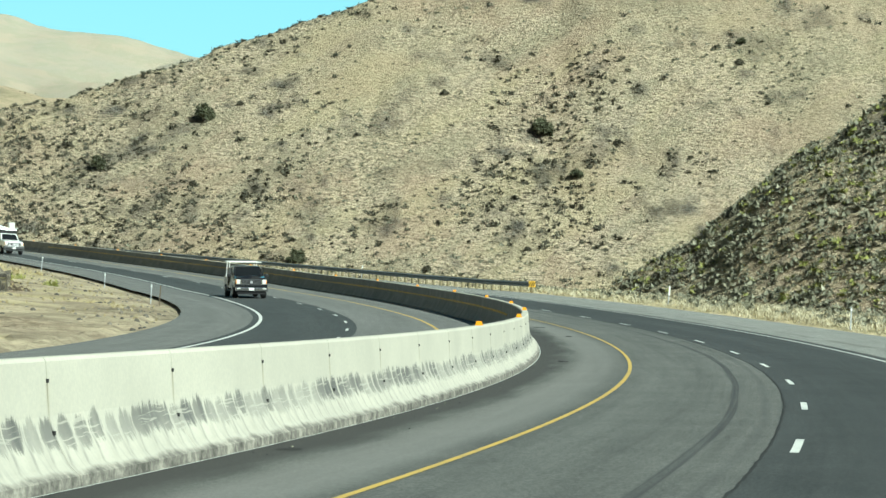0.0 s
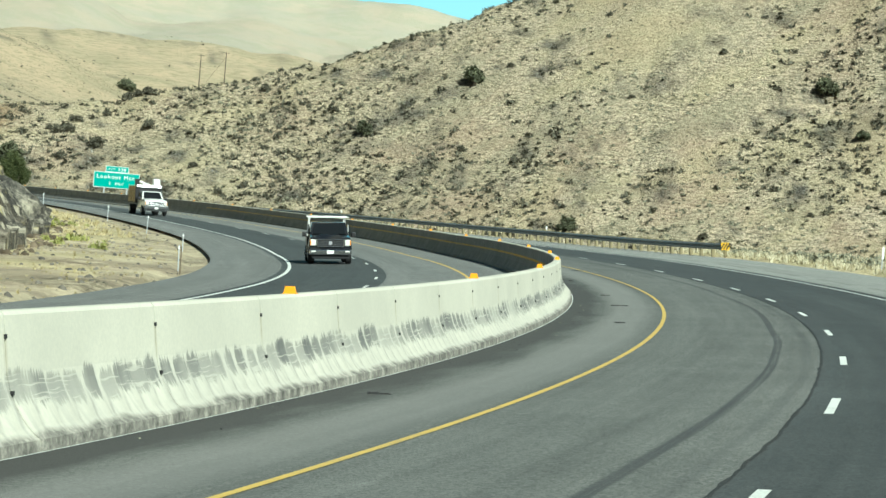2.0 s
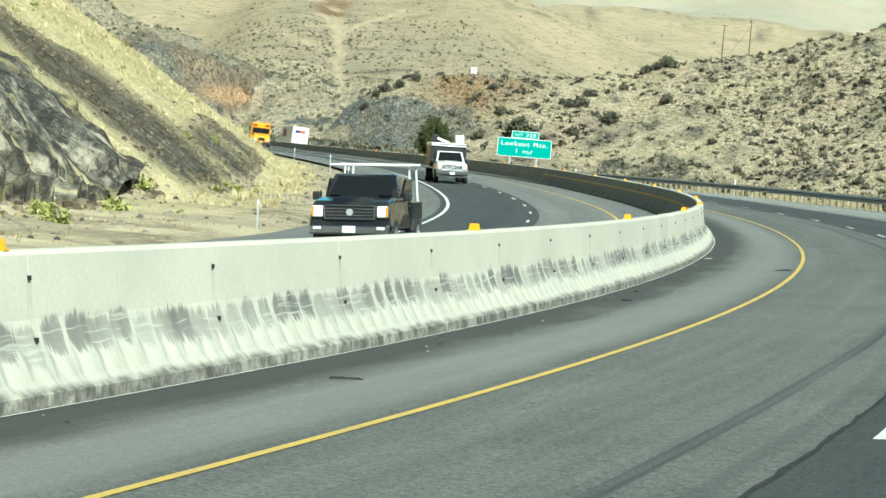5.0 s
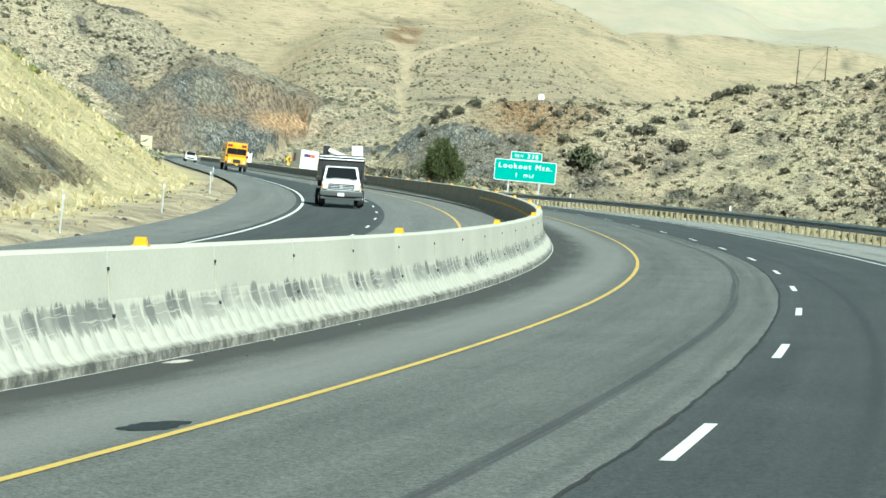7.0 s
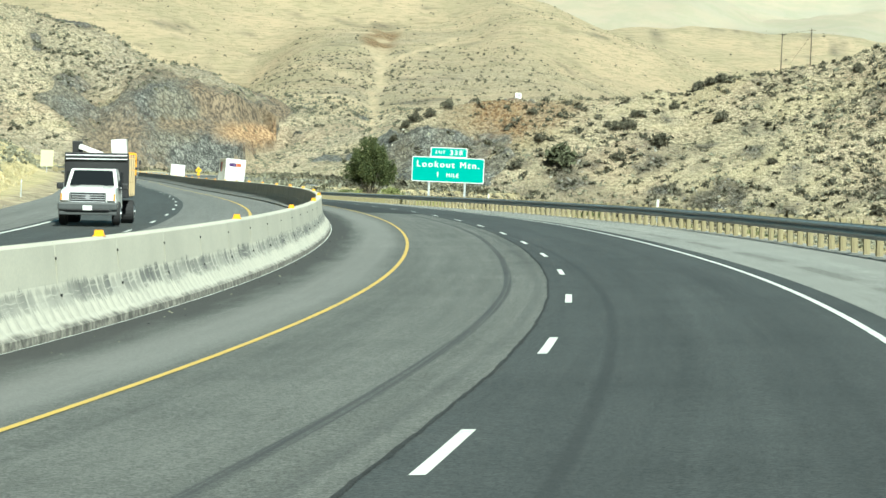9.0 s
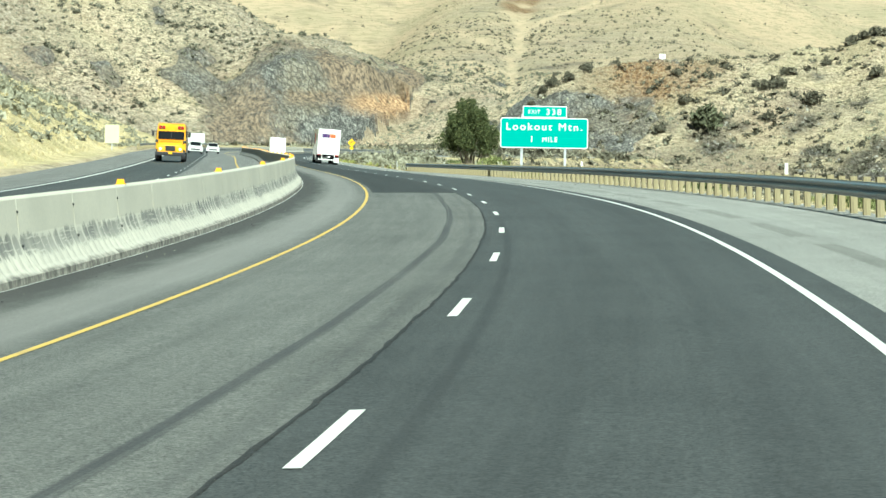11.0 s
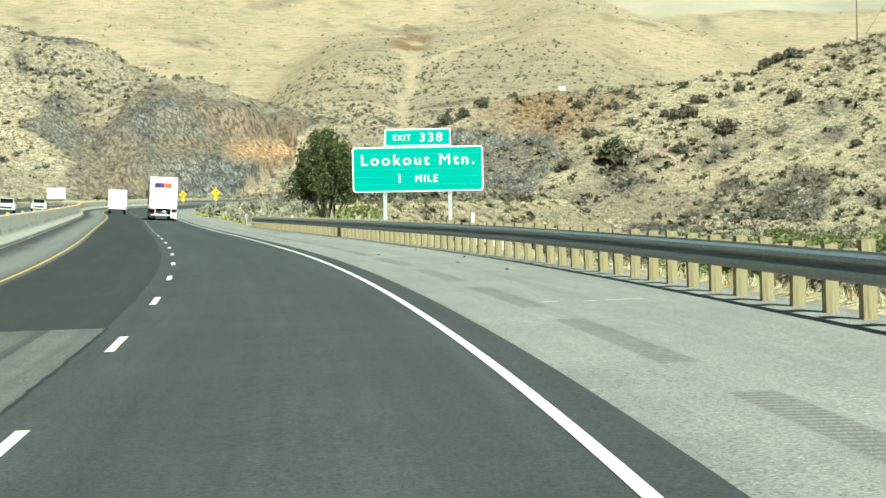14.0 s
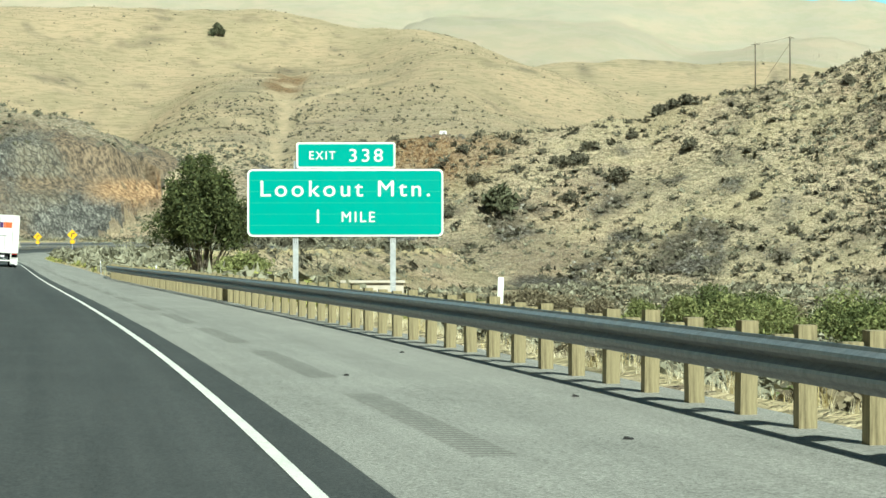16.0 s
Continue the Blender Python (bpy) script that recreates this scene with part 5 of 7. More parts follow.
def on_land(x, y):
    return float(relief(np.array([float(x)]), np.array([float(y)]))[0][0])


for k, (x, y, h, w) in enumerate((
        (-312, 915, 8.5, 7.5), (-342, 889, 8, 6), (-185, 917, 8, 8.5), (-803, 1603, 12, 12), (-1050, 1497, 11, 9), (-250, 842, 10, 5.5), (-121, 958, 4, 3.5), (-167, 897, 4.5, 4.5), (-458, 846, 10, 9))):
    bush(x, y, on_land(x, y), h * .78, w * 1.1, 100 + k, 1500, HILL_JUNIPER, "dark green juniper standing alone on the dry slope", "tree", "juniper_tree", "hillside junipers")
for k, (x, y, r) in enumerate(((-435, 867, 7.5), (-443, 856, 5), (-449, 872, 5), (-452, 869, 5.5), (-483, 868, 4.5), (-424, 886, 6), (-396, 866, 4), (-472, 856, 5.5), (-450, 878, 5), (-470, 839, 5), (-516, 850, 5), (-512, 853, 5), (-518, 848, 4.5), (-520, 845, 4), (-509, 858, 4.5), (-442, 902, 5), (-435, 904, 5.5), (-438, 903, 5), (-443, 888, 4), (-394, 918, 4.5), (-380, 854, 4), (-350, 844, 6), (-342, 816, 5), (-175, 862, 3), (-120, 949, 4), (-156, 912, 3.5), (-301, 923, 3.5), (-302, 880, 3), (-336, 850, 4.5), (-321, 837, 5), (-274, 839, 6), (-268, 842, 5), (-582, 963, 5), (-560, 916, 4.5), (-549, 886, 4), (-556, 900, 4), (-512, 862, 5), (-520, 858, 4.5), (-505, 868, 4), (-456, 870, 3.5), (-250, 905, 3), (-225, 930, 3.5), (-205, 845, 4), (-190, 830, 5), (-160, 815, 5), (-412, 930, 4), (-470, 893, 4), (-478, 889, 3.5), (-360, 905, 3.5))):
    bush(x, y, on_land(x, y), r * .6, r * 1.05, 200 + k, 420, SAGE_DARK, "dark rounded shrub on the dry slope", "shrub", "hill_shrub", "hillside shrubs")
# the tree beside the sign
p = road_xyz(451, 12.4)
def sign_tree(x, y, z, h, w):
    """Broad cone-shaped juniper with two tops and many bare stems at its foot."""
    g = random.Random(77)
    top = tagged(new("juniper_tree"), "large dark green juniper with bare lower stems beside the sign", "tree")
    top.matrix_world = pose(x, y, z - .1, 0, 0, 0)
    runs, lobes = [], []
    for k in range(22):
        a, r0 = g.uniform(0, 6.28), g.uniform(.05, .5)
        r1 = g.uniform(.25, .85) * w / 2
        tip = (math.cos(a) * r1, math.sin(a) * r1, h * g.uniform(.32, .55))
        runs.append(([(math.cos(a) * r0, math.sin(a) * r0, 0), (tip[0] * .55, tip[1] * .55, tip[2] * .55), tip], g.uniform(.025, .08), .015))
    for a in (0.6, 3.9):
        runs.append(([(0, 0, 0), (math.cos(a) * .4, math.sin(a) * .4, h * .4), (math.cos(a) * .7, math.sin(a) * .7, h * .85)], .16, .03))
    for k in range(74):
        u = g.random() ** 1.2
        rad = w / 2 * np.interp(u, [0, .18, .45, .75, 1], [.75, 1.0, .8, .42, .08])
        a, off = g.uniform(0, 6.28), g.random() ** .5
        q = .95 if k % 2 else -.95
        size = rad * .23 + .2
        lobes.append(((math.cos(a) * rad * off * .85 + q * u * .75, math.sin(a) * rad * off * .85, h * (.34 + .63 * u)), (size, size, size * 1.15)))
    part("trunk", limb_mesh("trunk", runs, BARK), top, "many bare grey-brown stems")
    part("crown", crown_mesh("crown", lobes, 34000, .07, TREE, 77), top)


sign_tree(p[0], p[1], on_land(p[0], p[1]), 7.3, 5.9)
WILLOW = (  # place, height, width, leaf kind
    (-276, 556, 3.2, 8, 0), (-270, 552, 3.4, 8, 0), (-262, 547, 3.0, 7, 0), (-283, 564, 2.8, 8, 0), (-292, 575, 2.6, 7, 0), (-253, 541, 3.2, 5.5, 1), (-247, 540, 4.0, 5.5, 1), (-251, 556, 4.4, 9, 2), (-244, 553, 4.6, 9, 2), (-238, 550, 3.6, 7, 0),
    (-228, 512, 4.0, 7, 1), (-221, 500, 5.0, 8.5, 1), (-214, 495, 5.4, 9, 1), (-208, 498, 5.8, 9, 1), (-203, 491, 5.6, 9, 2), (-198, 484, 5.4, 9, 1), (-190, 478, 5, 8, 2), (-215, 510, 4.6, 8, 2),
    (-305, 590, 2.6, 7, 2), (-320, 612, 2.6, 7, 0), (-182, 462, 4.6, 8, 1), (-174, 446, 4.4, 8, 1), (-166, 428, 4.2, 7.5, 2), (-236, 526, 2.2, 5, 0))
SHRUB_LABEL = ("brown half-bare shrub in the valley below the road", "leafy green willow shrub in the valley below the road", "dense dark green shrub in the valley below the road")
for k, (x, y, h, w, leaf) in enumerate(WILLOW):
    bush(x, y, on_land(x, y), h, w, 300 + k, 7000, (BROWN, LEAF, DEEP)[leaf], SHRUB_LABEL[leaf], "shrub", "willow_shrub", "valley shrubs", .11)
for s, d, h, w, leaf in ((338, 13.5, 2.0, 3.6, 2), (343, 12.5, 1.3, 2.6, 0), (349, 14, 1.9, 3.6, 2), (333, 13, 2.2, 3.6, 2), (326, 14, 2.4, 4.0, 0), (358, 13, 1.2, 2.4, 0), (366, 13.5, 1.2, 2.6, 0), (446, 14, 1.7, 3.4, 1), (440, 12.5, 1.1, 2.4, 1), (458, 15.5, 1.6, 3.6, 1), (466, 14, 1.3, 3.0, 0), (480, 15, 1.4, 3.6, 1), (495, 16, 1.5, 3.6, 1), (520, 17, 1.6, 3.2, 2)):
    p = road_xyz(s, d)
    bush(p[0], p[1], on_land(p[0], p[1]), h, w, int(500 + s), 4200, (BROWN, LEAF, DEEP)[leaf], ("brown half-bare shrub below the guardrail", "leafy green shrub below the guardrail", "dark green shrub below the guardrail")[leaf], "shrub", "roadside_shrub", "roadside shrubs", .09)


def rock_sheet(name, P, Q, mat, label, amp, lean, rock_least=.3, lift=.5):
    """Broken rock skin over the land: a fine grid of points with ribs and blocks pushed out where the land is bare rock."""
    n, m = P.shape
    x, y = P.ravel(), Q.ravel()
    r = relief(x, y)
    z, mask = r[0], np.clip((r[1] - rock_least) / .35, 0, 1)
    u = lean[0] * x + lean[1] * y + .55 * z
    w = lean[1] * x - lean[0] * y
    ribs = 1 - 2 * np.abs(fbm(u, w * .22 + z * .12, 3.2, 4, 131, .6)) * 2
    blocks = fbm(np.floor(u * 1.1 + fbm(x, y, 4, 2, 5)) * 5.1, np.floor((z * .8 + w * .2)) * 7.3, 3.0, 1, 137)
    push = (ribs - .35) * .55 + blocks * .7 + 1.3 * fbm(u * 1.0, z + w, 1.6, 4, 141, .65)
    h = np.where(mask > 0, mask * (lift + amp * push) - (1 - mask) * .25, -1.2)
    v = np.stack([x + lean[1] * amp * .5 * push * mask, y - lean[0] * amp * .5 * push * mask, z + h], -1)
    i, j = np.meshgrid(np.arange(n - 1), np.arange(m - 1), indexing="ij")
    q = np.stack([i * m + j, i * m + j + 1, (i + 1) * m + j + 1, (i + 1) * m + j], -1).reshape(-1, 4)
    q = q[mask[q].max(1) > 0]
    used, inv = np.unique(q.ravel(), return_inverse=True)
    me = mesh_of(name, v[used], inv.reshape(-1, 4), mat)
    at = me.color_attributes.new("zone_earth", "FLOAT_COLOR", "POINT")
    at.data.foreach_set("color", np.stack([r[6][used], mask[used], r[7][used], np.ones(len(used))], -1).ravel().astype(np.float32))
    return tagged(new(name, me), label, "rock", kind="structure")


def rock_outcrop():
    """Broken rock standing out of the cut bank, and the grey road cut far off."""
    S, D = np.meshgrid(np.arange(140, 204, .3), np.arange(-52, -28.4, .22), indexing="ij")
    p = road_xyz(S, D)
    a = float(np.interp(180, SS, HEAD))
    rock_sheet("rock_outcrop", p[..., 0], p[..., 1], ROCK, "dark broken rock standing out of the road bank", 1.0, (-math.sin(a), math.cos(a)), .2)
    U, W = np.meshgrid(np.arange(-70, 150, .7), np.arange(-75, 35, .7), indexing="ij")
    rock_sheet("cut_rock_face", -620 - .78 * U + .62 * W * -1, 880 - .62 * U + .78 * W, ROCK_GREY, "grey ribbed rock of the benched road cut", .9, (-.78, -.62))
    X, Y = np.meshgrid(np.arange(-560, -470, .7), np.arange(815, 885, .7), indexing="ij")
    rock_sheet("rock_knob", X, Y, ROCK_GREY, "grey rock knob at the foot of the slope", .7, (-.78, -.62), .45)
    s, d, x, y, r, g = along(5200, 196, 262, -44, -25, 52)
    k = (r[1] > .3)
    spread("talus", [lump(q, 5, 2) for q in range(60, 66)], x[k], y[k], r[0][k] - .03, .04 + .18 * g.random(k.sum()) ** 3, TALUS, "dark brown loose talus on the road bank", "rock", 52)
    s, d, x, y, r, g = along(1500, 150, 206, -31, -27.5, 55)
    k = g.random(len(x)) < .2 + .8 * clumpy(x, y, 5, 44, 0, .2)
    spread("fallen_rock", [lump(q, 5, 2) for q in range(60, 66)], x[k], y[k], r[0][k] - .03, .04 + .3 * g.random(k.sum()) ** 4, TALUS, "fallen brown rock and clods at the foot of the outcrop", "rock", 56)
    x, y, z, g = sow(5500, (-545, -330, 815, 880), 54, lambda x, y, r, g: (r[1] > .4) & (r[0] > -6))
    spread("slope_rocks", [lump(q, 4, 2) for q in range(60, 66)], x, y, z - .1, .12 + .6 * g.random(len(x)) ** 3, STONES_GREY, "grey rock ribs at the foot of the slope", "rock", 54, (.6, 1.3))


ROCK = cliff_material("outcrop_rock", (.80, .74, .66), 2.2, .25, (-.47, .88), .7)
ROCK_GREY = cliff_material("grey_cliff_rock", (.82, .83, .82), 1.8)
TALUS = leaf_material("talus_rock", (.06, .045, .03), (.24, .19, .13), .9)
STONES_GREY = leaf_material("grey_stones", (.14, .135, .12), (.44, .42, .36), .9)
rock_outcrop()


# ---- built things ----
class Build:
    """Gathers bevelled blocks, prisms and drums into one mesh."""

    def __init__(self):
        self.bm = bmesh.new()

    def block(self, c, size, bevel=.02, seg=2, m=None):
        b = bmesh.new()
        bmesh.ops.create_cube(b, size=1)
        bmesh.ops.scale(b, vec=size, verts=b.verts)
        if bevel:
            bmesh.ops.bevel(b, geom=b.edges[:], offset=min(bevel, min(size) * .45), segments=seg, profile=.6, affect="EDGES")
        bmesh.ops.transform(b, matrix=Matrix.Translation(c) @ (m or Matrix()), verts=b.verts)
        return self.take(b)

    def drum(self, c, axis, r, length, n=20, r2=None, bevel=0.0):
        b = bmesh.new()
        bmesh.ops.create_cone(b, cap_ends=True, segments=n, radius1=r, radius2=r if r2 is None else r2, depth=length)
        if bevel:
            bmesh.ops.bevel(b, geom=[e for e in b.edges if len(e.link_faces) == 2 and e.calc_face_angle() > 1], offset=bevel, segments=2, affect="EDGES")
        bmesh.ops.transform(b, matrix=Matrix.Translation(c) @ Vector(axis).to_track_quat("Z", "Y").to_matrix().to_4x4(), verts=b.verts)
        return self.take(b)

    def prism(self, outline, x0, x1, bevel=.03, top=None, seg=2):
        """An outline in y, z drawn out along x; top: (z0, z1, factor) narrows it upwards."""
        b = bmesh.new()
        lo = [b.verts.new((x0, y, z)) for y, z in outline]
        hi = [b.verts.new((x1, y, z)) for y, z in outline]
        b.faces.new(lo)
        b.faces.new(hi[::-1])
        for i in range(len(outline)):
            j = (i + 1) % len(outline)
            b.faces.new((lo[j], lo[i], hi[i], hi[j]))
        bmesh.ops.recalc_face_normals(b, faces=b.faces)
        if top:
            z0, z1, k = top
            mid = (x0 + x1) / 2
            for v in b.verts:
                u = min(1, max(0, (v.co.z - z0) / (z1 - z0)))
                v.co.x = mid + (v.co.x - mid) * (1 + (k - 1) * u)
        if bevel:
            bmesh.ops.bevel(b, geom=b.edges[:], offset=bevel, segments=seg, profile=.6, affect="EDGES")
        return self.take(b)

    def take(self, b):
        me = bpy.data.meshes.new("tmp")
        b.to_mesh(me)
        b.free()
        self.bm.from_mesh(me)
        bpy.data.meshes.remove(me)
        return self

    def mesh(self, name, mat):
        me = bpy.data.meshes.new(name)
        self.bm.to_mesh(me)
        self.bm.free()
        me.materials.append(mat)
        return me


def piece(name, build, mat, parent, label="", m=None):
    return part(name, build.mesh(name, mat), parent, label, m)


def text_mesh(words, size, mat, depth=.004):
    cu = bpy.data.curves.new("lettering", "FONT")
    cu.body, cu.size, cu.align_x, cu.align_y, cu.extrude = words, size, "CENTER", "CENTER", depth
    cu.space_character = 1.28
    ob = bpy.data.objects.new("lettering", cu)
    scene.collection.objects.link(ob)
    thin = bpy.data.meshes.new_from_object(ob.evaluated_get(bpy.context.evaluated_depsgraph_get()))
    bpy.data.objects.remove(ob)
    # thicken the strokes: the same outline laid three times, a hair apart
    b = bmesh.new()
    for k in (-1, 0, 1):
        start = len(b.verts)
        b.from_mesh(thin)
        b.verts.ensure_lookup_table()
        for v in b.verts[start:]:
            v.co.x += .007 * size * k
            v.co.y += .004 * size * k
            v.co.z += .0008 * k
    me = bpy.data.meshes.new("lettering")
    b.to_mesh(me)
    b.free()
    me.materials.clear()
    me.materials.append(mat)
    return me


def split_letters(me):
    """One mesh for each letter: pieces whose spans in x overlap belong together."""
    b = bmesh.new()
    b.from_mesh(me)
    todo, spans = set(b.verts), []
    while todo:
        seed = todo.pop()
        isle, edge = [seed], [seed]
        while edge:
            for e in edge.pop().link_edges:
                for v in e.verts:
                    if v in todo:
                        todo.discard(v)
                        isle.append(v)
                        edge.append(v)
        spans.append([min(v.co.x for v in isle), max(v.co.x for v in isle)])
    b.free()
    spans.sort()
    joined = [spans[0]]
    for a, e in spans[1:]:
        if a < joined[-1][1]:
            joined[-1][1] = max(joined[-1][1], e)
        else:
            joined.append([a, e])
    for a, e in joined:
        b = bmesh.new()
        b.from_mesh(me)
        bmesh.ops.delete(b, geom=[v for v in b.verts if not a - 1e-4 <= v.co.x <= e + 1e-4], context="VERTS")
        out = bpy.data.meshes.new("letter")
        b.to_mesh(out)
        b.free()
        if not out.materials:
            out.materials.append(me.materials[0])
        yield out


def car_paint(name, colour, rough=.3):
    m, t, p = material(name, rough)
    n = Net(t)
    v = n.coords()
    c = n.ramp(n.noise(v, 3, 4), (.35, tuple(x * .9 for x in colour)), (.65, tuple(min(1, x * 1.05) for x in colour)))
    dust = n.mix(n.math("MULTIPLY", n.ramp(n.noise(v, 1.3, 5), (.45, 0.0), (.7, 1.0)), .12), c, (.35, .31, .24))
    t.links.new(dust, p.inputs["Base Color"])
    p.inputs["Coat Weight"].default_value = .4
    return m


def dark_glass(name):
    m, t, p = material(name, .06)
    p.inputs["Base Color"].default_value = (.012, .014, .016, 1)
    p.inputs["Specular IOR Level"].default_value = .15
    return m


SIGN_GREEN = plain("sign_green", (.004, .31, .262), .45, vary=.05, size=2)
SIGN_WHITE = plain("sign_white", (.82, .84, .82), .45, vary=.04, size=2)
SIGN_SAGE = plain("faded_sign_face", (.50, .55, .50), .5, vary=.05, size=2)
SIGN_YELLOW = plain("sign_yellow", (.80, .47, .01), .45, vary=.05, size=2)
SIGN_PALE = plain("pale_sign_face", (.56, .54, .34), .5, vary=.05, size=2)
BLACK = plain("black_plastic", (.018, .018, .02), .5)
RUBBER = plain("tyre_rubber", (.022, .022, .023), .85)
CHROME = plain("chrome", (.62, .63, .64), .16, 1.0, vary=.06)
ALLOY = plain("alloy", (.45, .46, .47), .35, .9)
WHITE_PAINT = car_paint("white_vehicle_paint", (.78, .79, .77))
BLACK_PAINT = car_paint("black_vehicle_paint", (.012, .014, .018), .2)
BUS_YELLOW = car_paint("bus_yellow_paint", (.82, .355, .008))
GLASS = dark_glass("dark_window_glass")
LAMP_RED = plain("red_lens", (.45, .015, .012), .25)
LAMP_CLEAR = plain("clear_lens", (.75, .75, .70), .15)
LAMP_AMBER = plain("amber_lens", (.75, .28, .02), .25)
PURPLE, ORANGE = plain("purple_print", (.055, .02, .12), .5), plain("orange_print", (.78, .11, .03), .5)
GREY_PRINT = plain("grey_print", (.35, .35, .37), .5)
PLYWOOD = timber("plywood_boards", (.40, .30, .16), (.62, .50, .30))
PALE_CONCRETE = plain("pale_concrete", (.52, .47, .40), .9, vary=.15, size=1.5, bump=.2)


def guide_sign():
    """The green guide sign on two steel posts."""
    base = tagged(new("guide_sign"), "green highway guide sign with white lettering on two steel posts", "road sign")
    cx, cy = -158.45, 346.9
    gz = on_land(cx, cy)
    base.matrix_world = pose(cx, cy, gz, 0, 0, 32)
    lo, hi, w = 2.38 - gz, 4.45 - gz, 6.02

    def panel(x0, x1, z0, z1, y, th, r, name, mat, parent):
        b = bmesh.new()
        pts = []
        for px, pz, a0 in ((x1 - r, z1 - r, 0), (x0 + r, z1 - r, 90), (x0 + r, z0 + r, 180), (x1 - r, z0 + r, 270)):
            for k in range(6):
                a = radians(a0 + 18 * k)
                pts.append((px + r * math.cos(a), pz + r * math.sin(a)))
        f = [b.verts.new((px, y, pz)) for px, pz in pts]
        k = [b.verts.new((px, y + th, pz)) for px, pz in pts]
        b.faces.new(f[::-1])
        b.faces.new(k)
        for i in range(len(pts)):
            j = (i + 1) % len(pts)
            b.faces.new((f[i], f[j], k[j], k[i]))
        bmesh.ops.recalc_face_normals(b, faces=b.faces)
        me = bpy.data.meshes.new(name)
        b.to_mesh(me)
        b.free()
        me.materials.append(mat)
        return part(name, me, parent)

    for nm, x0, x1, z0, z1, words in (
            ("main_panel", -w / 2, w / 2, lo, hi, (("Lookout Mtn.", 0, .60, .70, 5.2), ("1", -.84, 1.47 - .02, .58, .0), ("MILE", .40, 1.47, .46, 1.02))),
            ("exit_panel", -1.50, 1.54, hi + .02, hi + .82, (("EXIT", -.72, .40, .36, .80), ("338", .62, .40, .56, 1.03)))):
        pn = panel(x0, x1, z0, z1, 0, .04, .16 if nm == "main_panel" else .07, nm, SIGN_WHITE, base)
        panel(x0 + .055, x1 - .055, z0 + .055, z1 - .055, -.004, .02, .12 if nm == "main_panel" else .05, "green_face", SIGN_GREEN, pn)
        mid = (x0 + x1) / 2
        n_seam = 6 if nm == "main_panel" else 0
        for q in range(1, n_seam):
            zz = z0 + (z1 - z0) * q / n_seam
            piece("panel_seam", Build().block((0, -.0062, zz), (w - .14, .003, .010), 0), SEAM, pn)
        for text, ox, down, size, width in words:
            me = text_mesh(text, size, SIGN_WHITE)
            xs = [v.co.x for v in me.vertices]
            k = width / (max(xs) - min(xs)) if width else 1.0
            zs = [v.co.y for v in me.vertices]
            place = pose(mid + ox - k * (max(xs) + min(xs)) / 2, -.009, z1 - down - (max(zs) + min(zs)) / 2, 90, 0, 0) @ Matrix.Diagonal((k, 1, 1, 1))
            for one in split_letters(me):
                part("letter", one, pn, "white sign letter", place)
    for x in (-1.53, 1.46):
        b = Build().block((x, .14, (hi + .2) / 2 - .3), (.10, .012, hi + .9), 0).block((x - .05, .14, (hi + .2) / 2 - .3), (.012, .16, hi + .9), 0).block((x + .05, .14, (hi + .2) / 2 - .3), (.012, .16, hi + .9), 0).block((x, .07, hi / 2 - .3), (.17, .012, hi + .6), 0)
        po = piece("post", b, STEEL_PALE, base)
        for dz in (.10, .17):
            for dx in (-.035, .035):
                piece("bolt", Build().drum((x + dx, .06, lo - dz), (0, 1, 0), .016, .02, 8), BLACK, po)
    for z in (lo + .4, hi - .4):
        piece("stringer", Build().block((0, .07, z), (w - .5, .06, .08), .01), STEEL_PALE, base)


SEAM = plain("sign_seam", (.06, .40, .29), .4)
STEEL_PALE = galvanised("pale_galvanised_steel", .42, .6)
guide_sign()


def diamond_sign(x, y, top, label):
    base = tagged(new("warning_sign"), label, "road sign")
    gz = on_land(x, y)
    base.matrix_world = pose(x, y, gz, 0, 0, 36)
    h = top - gz
    piece("post", Build().block((0, .05, h / 2), (.07, .07, h + .3), .008), STEEL_PALE, base)
    fc = piece("face", Build().block((0, 0, h - .75), (1.05, .03, 1.05), .02, m=Matrix.Rotation(radians(45), 4, "Y")), SIGN_YELLOW, base)
    arrow = Build().block((-.12, -.022, h - .88), (.12, .01, .5), 0).block((0, -.022, h - .60), (.30, .01, .12), 0).drum((.26, -.022, h - .60), (1, 0, 0), .17, .26, 3, 0.0)
    piece("arrow", arrow, BLACK, fc, "black curve arrow")
    piece("plaque", Build().block((0, 0, h - 1.75), (.62, .03, .5), .02), SIGN_YELLOW, base, "yellow speed plaque")
    for sx in (-.78, .78):
        piece("flasher", Build().drum((sx, 0, h - .2), (0, 1, 0), .16, .14, 14, bevel=.02), BLACK, base)
    return base


diamond_sign(-415.3, 622.6, 3.9, "yellow diamond curve warning sign with black arrow")
diamond_sign(-357, 564.2, 4.0, "yellow diamond curve warning sign with flashers and plaque")


def board_sign(x, y, z0, z1, w, turn, face, label, posts=(0,)):
    base = tagged(new("sign_board"), label, "road sign")
    gz = on_land(x, y)
    base.matrix_world = pose(x, y, gz, 0, 0, turn)
    piece("panel", Build().block((0, 0, (z0 + z1) / 2 - gz), (w, .03, z1 - z0), .012), face, base)
    for px in posts:
        piece("post", Build().block((px, .06, (z1 - gz) / 2 - .2), (.08, .08, z1 - gz + .2), .008), STEEL_PALE, base)
    return base


board_sign(-254.3, 400.9, 2.3, 4.3, 1.55, 38, SIGN_PALE, "pale yellow roadside sign board on one post")
board_sign(-522.8, 699.5, 2.6, 5.6, 4.4, 40, SIGN_SAGE, "large pale guide sign beside the oncoming lanes", (-2, 2))

